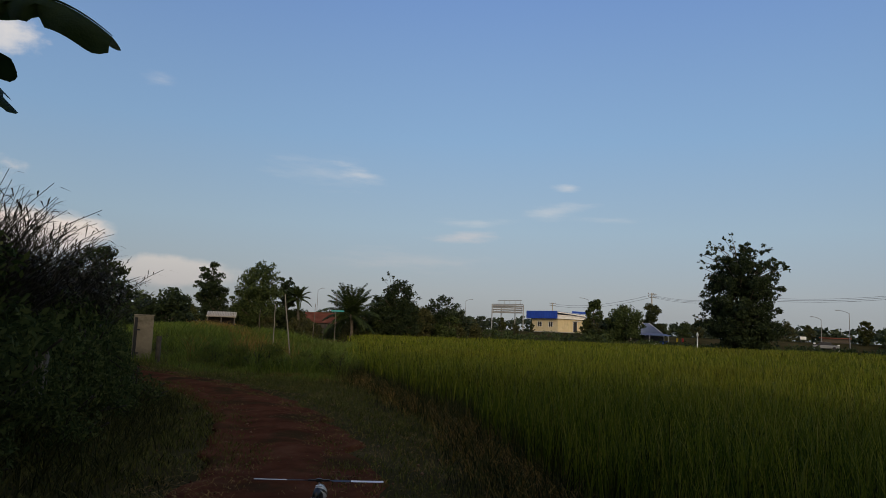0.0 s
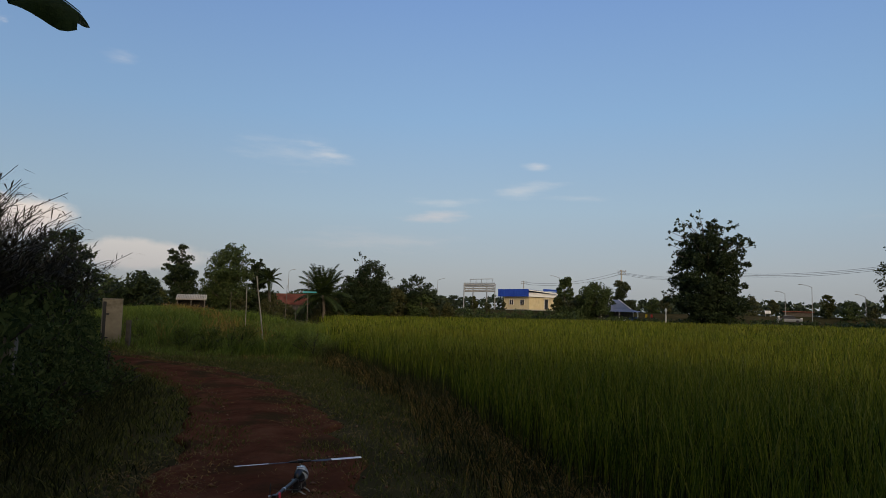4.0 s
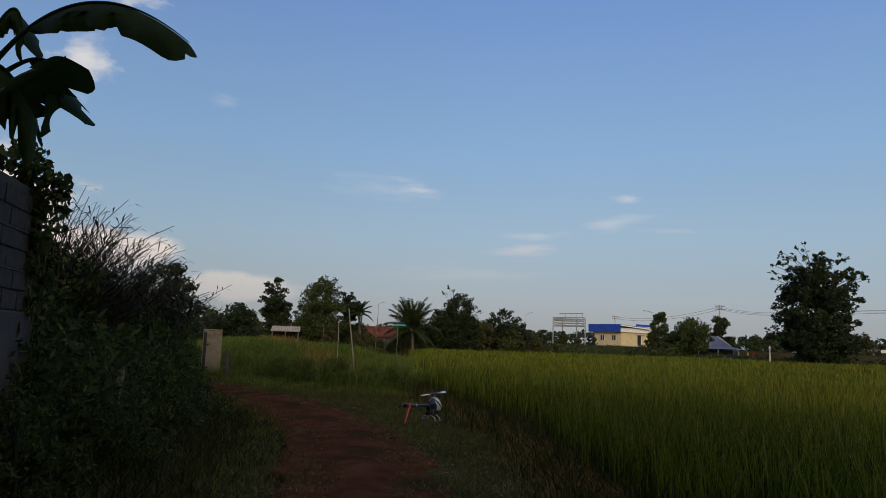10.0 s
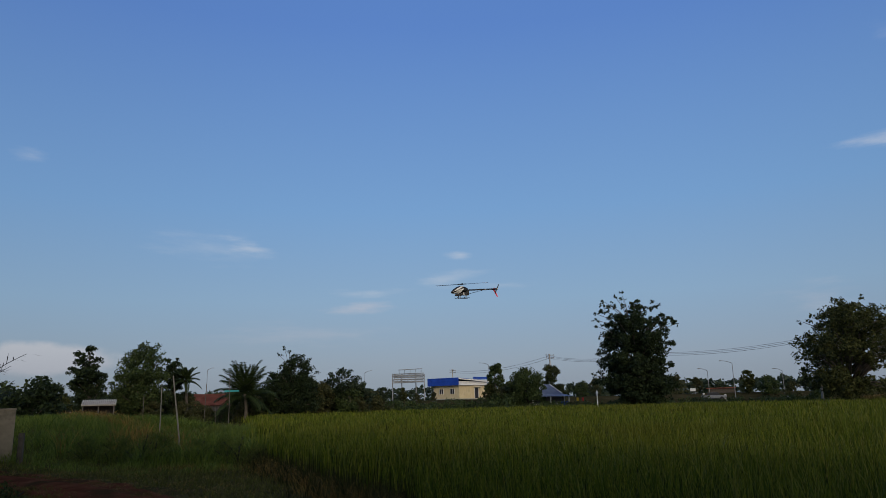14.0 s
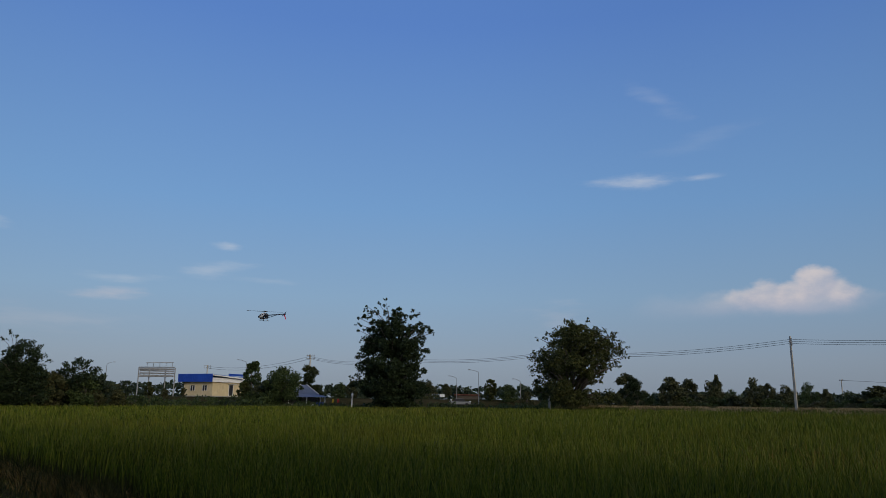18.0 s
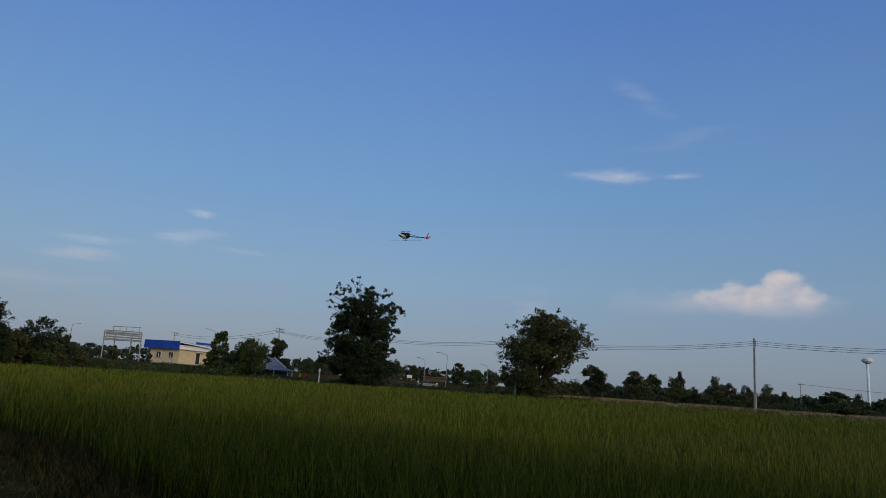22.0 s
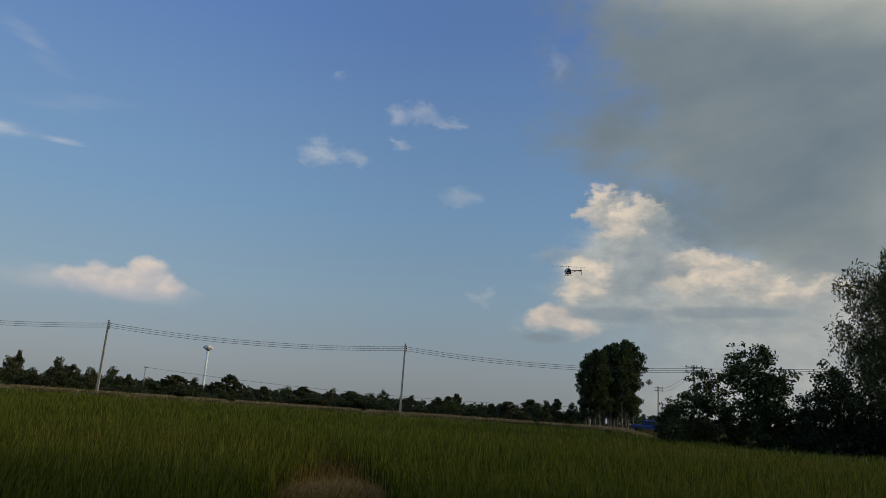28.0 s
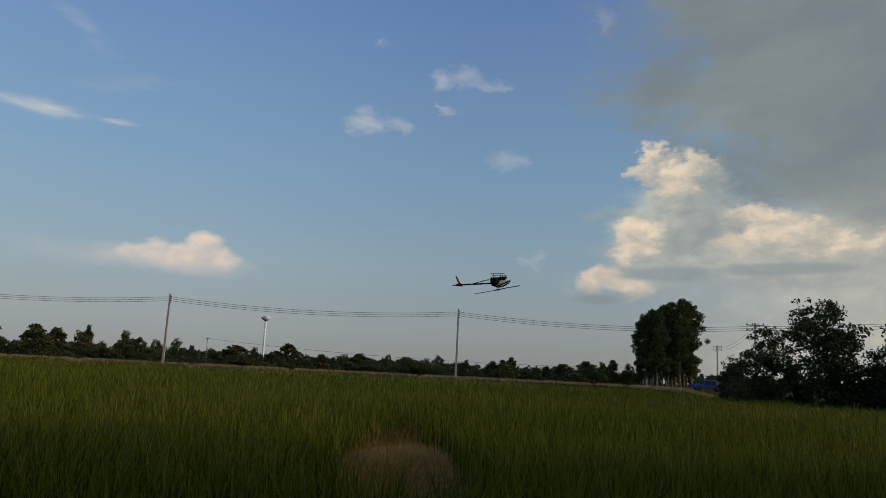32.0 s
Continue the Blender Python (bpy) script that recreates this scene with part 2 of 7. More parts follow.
    for a, e, wa, we, g in ((-89.9, 7.2, 1.4, 0.9, 0.5), (-88.6, 7.9, 1.1, 1.0, 0.65), (-87.5, 8.1, 1.2, 1.0, 0.7), (-86.5, 7.4, 0.9, 0.7, 0.45)):
        d, lit = billow(a, e, wa, we, 0.4, g, True)
        col = N.mix(d, col, N.mix(lit, srgb(168, 170, 181), srgb(216, 202, 198)))
    for a, e, wa, we, g in ((-95.8, 15.5, 1.3, 0.8, 0.8), (-94.5, 13.4, 2.0, 1.0, 0.7), (-96.4, 12.2, 2.4, 1.5, 0.65), (-94.0, 11.2, 2.0, 1.4, 0.6), (-88.2, 12.9, 2.3, 0.6, 0.35)):
        d, lit = billow(a, e, wa, we, 0.6, g)
        col = N.mix(d, col, N.mix(lit, srgb(122, 139, 158), srgb(150, 163, 176)))
    for a, e, wa, we, g in ((-92.6, 8.3, 5.5, 0.8, 0.7), (-101.2, 8.7, 7.0, 0.6, 0.6), (-87.3, 6.3, 2.3, 0.55, 0.95)):
        d, _ = blob(a, e, wa, we, 0, 0.35, streak, 1.6, g)
        col = N.mix(d, col, srgb(121, 139, 160))
    # below the horizon the haze goes on
    bg = N.add("ShaderNodeBackground")
    N.put(bg.inputs["Color"], col)
    bg.inputs["Strength"].default_value = SKY_GAIN
    out = N.add("ShaderNodeOutputWorld")
    N.put(out.inputs["Surface"], bg.outputs[0])


make_world()


# ---------- materials ----------
def material(name, stops, scale=3.0, rough=0.8, bump=0.0, bump_scale=30.0, metal=0.0, translucent=0.0, island=0.0, second=None, second_scale=0.4, spec=0.3, coords="Object"):
    """A surface with two scales of colour variation. stops: (position, colour) along the grain's noise; second: (colour, share) of large stains."""
    m = bpy.data.materials.new(name)
    m.use_nodes = True
    N = Nodes(m.node_tree)
    vec = N.add("ShaderNodeTexCoord").outputs[coords]
    fac = N.noise(vec, scale, 6, 0.6)
    if island:
        geo = N.add("ShaderNodeNewGeometry")
        fac = N.math("ADD", N.math("MULTIPLY", fac, 1 - island), N.math("MULTIPLY", geo.outputs["Random Per Island"], island))
    col = N.ramp(fac, stops)
    if second:
        stain = N.remap(N.noise(vec, second_scale, 4, 0.6), 0.62 - 0.25 * second[1], 0.72 - 0.1 * second[1])
        col = N.mix(N.math("MULTIPLY", stain, min(1.0, second[1] * 1.6)), col, second[0])
    b = N.add("ShaderNodeBsdfPrincipled")
    N.put(b.inputs["Base Color"], col)
    b.inputs["Roughness"].default_value, b.inputs["Metallic"].default_value = rough, metal
    b.inputs["Specular IOR Level"].default_value = spec
    if bump:
        bn = N.add("ShaderNodeBump")
        bn.inputs["Strength"].default_value = bump
        bn.inputs["Distance"].default_value = 0.02
        N.put(bn.inputs["Height"], N.noise(vec, bump_scale, 5, 0.6))
        N.put(b.inputs["Normal"], bn.outputs[0])
    out = N.add("ShaderNodeOutputMaterial")
    surf = b.outputs[0]
    if translucent:
        tr = N.add("ShaderNodeBsdfTranslucent")
        N.put(tr.inputs["Color"], col)
        mx = N.add("ShaderNodeMixShader")
        mx.inputs[0].default_value = translucent
        N.put(mx.inputs[1], surf), N.put(mx.inputs[2], tr.outputs[0])
        surf = mx.outputs[0]
    N.put(out.inputs["Surface"], surf)
    return m


def rgb(r, g, b):
    return (r, g, b, 1.0)


def leafy(name, dark, mid_, light, **kw):
    return material(name, [(0.2, dark), (0.5, mid_), (0.85, light)], scale=0.6, rough=0.6, translucent=0.22, island=0.6, spec=0.15, **kw)


M_LEAF_DARK = leafy("dark_foliage", rgb(0.011, 0.020, 0.009), rgb(0.021, 0.035, 0.014), rgb(0.044, 0.062, 0.024))
M_WEED = material("dark_weeds", [(0.2, rgb(0.0175, 0.0216, 0.0078)), (0.5, rgb(0.0365, 0.0405, 0.0143)), (0.85, rgb(0.0864, 0.0837, 0.0286))], scale=0.6, rough=0.8, translucent=0.25, island=0.7, spec=0.02)
M_HEDGE = material("hedge_foliage", [(0.2, rgb(0.0225, 0.0387, 0.0144)), (0.5, rgb(0.0475, 0.07, 0.024)), (0.85, rgb(0.103, 0.125, 0.0432))], scale=0.8, rough=0.8, translucent=0.28, island=0.6, spec=0.03)
M_SCRUB = leafy("scrub_foliage", rgb(0.034, 0.042, 0.018), rgb(0.062, 0.068, 0.029), rgb(0.11, 0.108, 0.046))
M_LEAF = leafy("green_foliage", rgb(0.024, 0.040, 0.014), rgb(0.046, 0.070, 0.023), rgb(0.090, 0.115, 0.038))
M_LEAF_OLIVE = leafy("olive_foliage", rgb(0.024, 0.032, 0.011), rgb(0.050, 0.060, 0.019), rgb(0.105, 0.108, 0.034))
# bluish, flattened greens: the haze of distance is mixed into the leaf colour
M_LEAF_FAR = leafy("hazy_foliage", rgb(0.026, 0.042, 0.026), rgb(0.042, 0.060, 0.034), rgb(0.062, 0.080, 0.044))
M_EUC = material("eucalypt_foliage", [(0.2, rgb(0.055, 0.062, 0.026)), (0.5, rgb(0.105, 0.112, 0.047)), (0.85, rgb(0.19, 0.185, 0.082))], scale=0.6, rough=0.6, translucent=0.45, island=0.6, spec=0.15)
M_PALM = leafy("palm_foliage", rgb(0.014, 0.027, 0.010), rgb(0.030, 0.052, 0.016), rgb(0.065, 0.085, 0.028))
M_RICE = material("rice_blades", [(0.12, rgb(0.0301, 0.0516, 0.00475)), (0.42, rgb(0.077, 0.111, 0.00855)), (0.75, rgb(0.151, 0.18, 0.0152)), (1.0, rgb(0.282, 0.259, 0.0475))], scale=0.35, rough=0.6, spec=0.12, translucent=0.28, island=0.8,
                  second=(rgb(0.135, 0.116, 0.014), 0.5), second_scale=0.05)
M_RICE_EAR = material("rice_ears", [(0.2, rgb(0.0704, 0.0945, 0.0104)), (0.5, rgb(0.119, 0.135, 0.019)), (0.9, rgb(0.194, 0.184, 0.0399))], scale=2.0, spec=0.1, rough=0.6, translucent=0.2, island=0.5)
M_GRASS = material("wild_grass", [(0.1, rgb(0.038, 0.062, 0.011)), (0.5, rgb(0.085, 0.118, 0.022)), (0.8, rgb(0.150, 0.160, 0.036)), (1.0, rgb(0.26, 0.21, 0.075))], scale=0.5, spec=0.1, rough=0.6, translucent=0.3, island=0.6,
                   second=(rgb(0.18, 0.14, 0.05), 0.3), second_scale=0.16)
M_STRAW = material("dry_straw", [(0.1, rgb(0.092, 0.0549, 0.0121)), (0.5, rgb(0.212, 0.133, 0.0303)), (1.0, rgb(0.386, 0.259, 0.066))], scale=1.5, rough=0.8, translucent=0.1, island=0.7)
M_BUND = material("bleached_straw", [(0.1, rgb(0.20, 0.145, 0.07)), (0.5, rgb(0.36, 0.27, 0.14)), (1.0, rgb(0.52, 0.41, 0.23))], scale=0.4, rough=0.85, translucent=0.15, island=0.5)
# brownish stalks, darkened further: the shade low in the crop is in this colour
M_STALK = material("shaded_rice_stalks", [(0.1, rgb(0.016, 0.022, 0.006)), (0.6, rgb(0.034, 0.042, 0.010)), (1.0, rgb(0.070, 0.064, 0.018))], scale=1.2, rough=0.8, spec=0.03, island=0.7)
M_BANK = material("bank_grass", [(0.1, rgb(0.048, 0.080, 0.013)), (0.5, rgb(0.120, 0.172, 0.028)), (0.8, rgb(0.195, 0.235, 0.045)), (1.0, rgb(0.31, 0.28, 0.09))], scale=0.5, spec=0.1, rough=0.6, translucent=0.35, island=0.6, second=(rgb(0.15, 0.14, 0.04), 0.3), second_scale=0.3)
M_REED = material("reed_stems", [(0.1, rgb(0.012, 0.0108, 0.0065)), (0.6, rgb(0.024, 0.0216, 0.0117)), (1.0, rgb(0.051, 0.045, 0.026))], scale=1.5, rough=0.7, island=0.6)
M_BARK = material("dark_bark", [(0.3, rgb(0.05, 0.042, 0.034)), (0.7, rgb(0.13, 0.11, 0.09))], scale=5, rough=0.9, bump=0.5)
M_EUC_BARK = material("pale_smooth_bark", [(0.3, rgb(0.13, 0.115, 0.09)), (0.55, rgb(0.27, 0.245, 0.20)), (0.8, rgb(0.40, 0.37, 0.31))], scale=1.4, rough=0.75, bump=0.3)
M_GROUND = material("field_ground", [(0.3, rgb(0.030, 0.027, 0.013)), (0.55, rgb(0.048, 0.042, 0.019)), (0.8, rgb(0.080, 0.062, 0.032))], scale=0.7, spec=0.0, rough=0.95, bump=0.6, bump_scale=9, second=(rgb(0.09, 0.068, 0.036), 0.35), second_scale=0.05)
M_TRACK = material("red_laterite", [(0.25, rgb(0.050, 0.019, 0.011)), (0.5, rgb(0.090, 0.034, 0.019)), (0.8, rgb(0.13, 0.060, 0.034))], scale=2.2, spec=0.0, rough=0.95, bump=0.9, bump_scale=14, second=(rgb(0.036, 0.027, 0.013), 0.55), second_scale=0.8)
M_TURF = material("trodden_turf", [(0.1, rgb(0.0404, 0.0474, 0.0104)), (0.45, rgb(0.0807, 0.0911, 0.0195)), (0.75, rgb(0.137, 0.136, 0.0351)), (1.0, rgb(0.248, 0.219, 0.065))], scale=0.8, rough=0.8, spec=0.05, translucent=0.15, island=0.6)
M_SAND = material("sandy_bank", [(0.3, rgb(0.24, 0.165, 0.085)), (0.7, rgb(0.40, 0.29, 0.16))], scale=0.5, rough=0.95, spec=0.0, second=(rgb(0.09, 0.08, 0.035), 0.5), second_scale=0.25)
M_PEBBLE = material("laterite_pebble", [(0.2, rgb(0.09, 0.045, 0.028)), (0.8, rgb(0.22, 0.13, 0.085))], scale=8, rough=0.9, spec=0.05, island=0.7)
M_HOARD = material("dull_steel", [(0.3, rgb(0.204, 0.212, 0.221)), (0.7, rgb(0.34, 0.348, 0.357))], scale=3, rough=0.6)
M_CONCRETE = material("weathered_concrete", [(0.3, rgb(0.34, 0.31, 0.26)), (0.7, rgb(0.50, 0.46, 0.40))], scale=2.5, rough=0.9, bump=0.4, second=(rgb(0.18, 0.16, 0.13), 0.3), second_scale=1.2)
M_PILLAR = material("stained_render", [(0.25, rgb(0.182, 0.149, 0.111)), (0.6, rgb(0.294, 0.25, 0.189)), (0.9, rgb(0.406, 0.344, 0.267))], scale=2.2, rough=0.95, bump=0.5, second=(rgb(0.10, 0.085, 0.06), 0.45), second_scale=1.4)
M_TWIG = material("dark_twigs", [(0.3, rgb(0.016, 0.014, 0.010)), (0.7, rgb(0.035, 0.030, 0.022))], scale=8, rough=0.9)
M_CREAM = material("cream_render", [(0.3, rgb(0.62, 0.50, 0.30)), (0.7, rgb(0.72, 0.60, 0.38))], scale=1.2, rough=0.85, bump=0.2, second=(rgb(0.45, 0.37, 0.25), 0.2), second_scale=0.5)
M_BLUE = material("blue_metal_sheet", [(0.3, rgb(0.012, 0.055, 0.36)), (0.7, rgb(0.018, 0.080, 0.46))], scale=0.8, rough=0.4, spec=0.4)
M_BLUE_PALE = material("pale_blue_tiles", [(0.3, rgb(0.24, 0.30, 0.46)), (0.7, rgb(0.34, 0.40, 0.56))], scale=1.5, rough=0.5)
M_WHITE = material("white_paint", [(0.3, rgb(0.70, 0.70, 0.70)), (0.7, rgb(0.80, 0.80, 0.79))], scale=1.5, rough=0.6)
M_STEEL = material("galvanised_steel", [(0.3, rgb(0.17, 0.18, 0.19)), (0.7, rgb(0.26, 0.27, 0.28))], scale=4, rough=0.6)
M_DARK = material("dark_opening", [(0.3, rgb(0.02, 0.02, 0.022)), (0.7, rgb(0.035, 0.035, 0.04))], scale=2, rough=0.5)
M_RED_ROOF = material("rusty_red_roof", [(0.3, rgb(0.17, 0.055, 0.035)), (0.7, rgb(0.28, 0.10, 0.07))], scale=1.5, rough=0.8)
M_WOOD = material("grey_weathered_wood", [(0.25, rgb(0.07, 0.062, 0.055)), (0.6, rgb(0.15, 0.135, 0.12)), (0.9, rgb(0.24, 0.22, 0.20))], scale=6, rough=0.9, bump=0.8, bump_scale=20)
M_CABLE = material("black_cable", [(0.3, rgb(0.02, 0.02, 0.02)), (0.7, rgb(0.035, 0.035, 0.035))], rough=0.6)
M_BANANA = material("banana_leaf", [(0.2, rgb(0.014, 0.028, 0.009)), (0.5, rgb(0.025, 0.048, 0.013)), (0.85, rgb(0.045, 0.075, 0.020))], scale=3, rough=0.6, spec=0.12, translucent=0.25, bump=0.3, bump_scale=18)
M_ASPHALT = material("asphalt", [(0.3, rgb(0.045, 0.045, 0.047)), (0.7, rgb(0.065, 0.065, 0.065))], scale=5, rough=0.9)


# ---------- mesh helpers ----------
def mesh_np(name, verts, faces, mats, index=None, smooth=False):
    """A mesh from arrays: verts (n, 3), faces (m, 3 or 4)."""
    me = bpy.data.meshes.new(name)
    n, (m, k) = len(verts), faces.shape
    me.vertices.add(n)
    me.vertices.foreach_set("co", np.ascontiguousarray(verts, dtype=np.float32).ravel())
    me.loops.add(m * k)
    me.loops.foreach_set("vertex_index", np.ascontiguousarray(faces, dtype=np.int32).ravel())
    me.polygons.add(m)
    me.polygons.foreach_set("loop_start", np.arange(0, m * k, k, dtype=np.int32))
    for mt in mats:
        me.materials.append(mt)
    if index is not None:
        me.polygons.foreach_set("material_index", np.ascontiguousarray(index, dtype=np.int32))
    if smooth:
        me.polygons.foreach_set("use_smooth", np.ones(m, dtype=bool))
    me.update(calc_edges=True)
    return me


def thing(name, m, label, category, group="", kind=""):
    ob = new(name)
    ob.matrix_basis = m if isinstance(m, Matrix) else Matrix.Translation(m)
    return tagged(ob, label, category, group, kind)


def part(name, bm, material_, parent, label="", smooth=False):
    me = bpy.data.meshes.new(name)
    bm.to_mesh(me)
    bm.free()
    me.materials.append(material_)
    if smooth:
        for p in me.polygons:
            p.use_smooth = True
    ob = new(name, me)
    ob.parent = parent
    return tagged(ob, label)


def part_me(name, me, parent, label=""):
    ob = new(name, me)
    ob.parent = parent
    return tagged(ob, label)


def box(bm, x0, y0, z0, x1, y1, z1, bevel=0.0):
    r = bmesh.ops.create_cube(bm, size=1.0)["verts"]
    for v in r:
        v.co = Vector(((x0 + x1) / 2 + v.co.x * (x1 - x0), (y0 + y1) / 2 + v.co.y * (y1 - y0), (z0 + z1) / 2 + v.co.z * (z1 - z0)))
    if bevel:
        es = list({e for v in r for e in v.link_edges})
        bmesh.ops.bevel(bm, geom=es, offset=bevel, segments=2, affect="EDGES", profile=0.5)
    return bm


def boxed(*a, **k):
    return box(bmesh.new(), *a, **k)


def rod(bm, p, q, r0, r1=None, seg=8):
    """A tapered rod from p to q."""
    p, q = Vector(p), Vector(q)
    r1 = r0 if r1 is None else r1
    axis = (q - p).normalized()
    side = axis.orthogonal().normalized()
    other = axis.cross(side)
    rings = []
    for c, r in ((p, r0), (q, r1)):
        rings.append([bm.verts.new(c + (side * math.cos(a) + other * math.sin(a)) * r) for a in (2 * math.pi * k / seg for k in range(seg))])
    for k in range(seg):
        bm.faces.new((rings[0][k], rings[0][(k + 1) % seg], rings[1][(k + 1) % seg], rings[1][k]))
    bm.faces.new(rings[0][::-1])
    bm.faces.new(rings[1])
    return bm


def tube(bm, pts, radii, seg=8):
    """A tapered tube along points."""
    rings = []
    for k, (c, r) in enumerate(zip(pts, radii)):
        d = (Vector(pts[min(k + 1, len(pts) - 1)]) - Vector(pts[max(k - 1, 0)])).normalized()
        s = d.cross(Vector((0.31, 0.95, 0.05))).normalized()
        o = d.cross(s)
        rings.append([bm.verts.new(Vector(c) + (s * math.cos(a) + o * math.sin(a)) * r) for a in (2 * math.pi * j / seg for j in range(seg))])
    for a, b in zip(rings, rings[1:]):
        for j in range(seg):
            bm.faces.new((a[j], a[(j + 1) % seg], b[(j + 1) % seg], b[j]))
    bm.faces.new(rings[0][::-1])
    bm.faces.new(rings[-1])
    return bm


# how far the rice reaches, by azimuth
FAR_AZ = np.array([-150, -135, -128, -118, -111, -106, -101, -97, -90, -76, -54, -35, -20, 15])
FAR_R = np.array([54, 56, 60, 60, 45, 42, 46, 62, 78, 80, 85, 96, 99, 98])


def ridge(x, y):
    """Height of the ground: flat fields, a raised road embankment ahead, a grassy bank before it on the left."""
    def step(v, a, b):
        u = np.clip((v - a) / (b - a), 0, 1)
        return u * u * (3 - 2 * u)
    z = 2.1 * step(y, 112, 132) * (1 - step(x, 95, 140))
    z = z + 1.42 * np.exp(-(((x + 10.6 + 0.12 * (y - 27)) / 5.2) ** 2) - ((y - 35) / 7.5) ** 2)
    z = z + 0.9 * step(x, 90, 130) * step(-np.abs(y), -90, -30) * (1 - step(y, 60, 100))
    r, az = np.hypot(x, y), np.degrees(np.arctan2(-x, y))
    far = np.interp(az, FAR_AZ, FAR_R)
    z = z + 1.15 * np.exp(-((r - far - 3.4) / 1.5) ** 2) * step(az, -98, -93) * (1 - step(az, -40, -34))
    return z


# ---------- ground ----------
def make_ground():
    rings = [0.0] + list(np.geomspace(0.6, 72, 60)) + list(np.linspace(73, 106, 45)) + list(np.geomspace(108, 300, 25)) + [420, 600, 900, 1400, 2200, 3600]
    seg = 144
    vs, fs = [(0, 0, 0)], []
    rng = np.random.default_rng(3)
    for r in rings[1:]:
        for k in range(seg):
            a = 2 * math.pi * k / seg
            x, y = r * math.sin(a), r * math.cos(a)
            vs.append((x, y, float(ridge(x, y)) + (rng.normal() * 0.015 if r < 60 else 0)))
    quads = []
    for i in range(len(rings) - 2):
        for k in range(seg):
            a, b = 1 + i * seg + k, 1 + i * seg + (k + 1) % seg
            quads.append((a, b, b + seg, a + seg))
    for k in range(seg):
        quads.append((0, 1 + (k + 1) % seg, 1 + k, 1 + k))
    me = bpy.data.meshes.new("ground")
    me.from_pydata(vs, [], [q if q[2] != q[3] else q[:3] for q in quads])
    me.materials.append(M_GROUND)
    for p in me.polygons:
        p.use_smooth = True
    g = new("ground", me)
    tagged(g, "flat farmland of dull green turf and bare soil reaching the horizon", "ground", kind="structure")


make_ground()
TRACK = [(-0.45, -3.0), (-0.8, 2.0), (-1.3, 7.2), (-2.25, 11.5), (-4.0, 15.6), (-7.0, 19.6), (-11.5, 23.4), (-18.0, 27.5)]


def along(path, n):
    """n points spread along a smooth curve through the path, with the way at each."""
    pts = [Vector((x, y)) for x, y in path]
    out = []
    for k in range(n):
        u = k / (n - 1) * (len(pts) - 1)
        i = min(int(u), len(pts) - 2)
        f = u - i
        p0, p1, p2, p3 = pts[max(i - 1, 0)], pts[i], pts[i + 1], pts[min(i + 2, len(pts) - 1)]
        p = 0.5 * ((2 * p1) + (p2 - p0) * f + (2 * p0 - 5 * p1 + 4 * p2 - p3) * f * f + (3 * p1 - p0 - 3 * p2 + p3) * f ** 3)
        out.append(p)
    return [(p, (out[min(k + 1, n - 1)] - out[max(k - 1, 0)]).normalized()) for k, p in enumerate(out)]


def track_distance(x, y):
    """Distance of points from the middle of the dirt track."""
    best = np.full(np.shape(x), 1e9)
    ps = [p for p, _ in along(TRACK, 60)]
    for p in ps:
        best = np.minimum(best, (x - p.x) ** 2 + (y - p.y) ** 2)
    return np.sqrt(best)


def make_track():
    vs, fs = [], []
    steps, across = 170, 25
    for k, (p, d) in enumerate(along(TRACK, steps)):
        side = Vector((d.y, -d.x))
        for j in range(across):
            u = j / (across - 1) * 2 - 1
            wid = 1.02 + 0.40 * noise.noise(Vector((k * 0.21, u * 2 + 5, 0)))
            q = p + side * u * wid
            rut = -0.035 * (math.exp(-((abs(u) - 0.55) / 0.16) ** 2)) + 0.03 * math.exp(-(u / 0.25) ** 2)
            z = 0.085 + rut * 0.9 + 0.02 * noise.noise(Vector((q.x * 2.2, q.y * 2.2, 3))) + 0.012 * noise.noise(Vector((q.x * 7, q.y * 7, 1))) - 0.12 * max(0, abs(u) - 0.85) / 0.15
            vs.append((q.x, q.y, z + float(ridge(q.x, q.y))))
    for k in range(steps - 1):
        for j in range(across - 1):
            a = k * across + j
            fs.append((a, a + 1, a + across + 1, a + across))
    me = mesh_np("dirt_track", np.array(vs), np.array(fs), [M_TRACK], smooth=True)
    tagged(new("dirt_track", me), "rutted red laterite farm track with grass down its middle", "track", kind="structure")


make_track()


def make_bank():
    """The bare sandy face of the field bund."""
    vs, fs = [], []
    n = 120
    for k in range(n + 1):
        az = -42 - 40 * k / n
        far = float(np.interp(az, FAR_AZ, FAR_R))
        for j in range(5):
            r = far + 1.7 + 0.42 * j + 0.25 * noise.noise(Vector((az * 0.8, j * 0.7, 2)))
            p = polar(az, r)
            vs.append((p.x, p.y, float(ridge(p.x, p.y)) + 0.04 - (0.12 if j in (0, 4) else 0)))
    for k in range(n):
        for j in range(4):
            a = k * 5 + j
            fs.append((a, a + 1, a + 6, a + 5))
    tagged(new("field_bank", mesh_np("field_bank", np.array(vs), np.array(fs), [M_SAND], smooth=True)), "bare sandy face of the field bund", "bank", kind="structure")


make_bank()


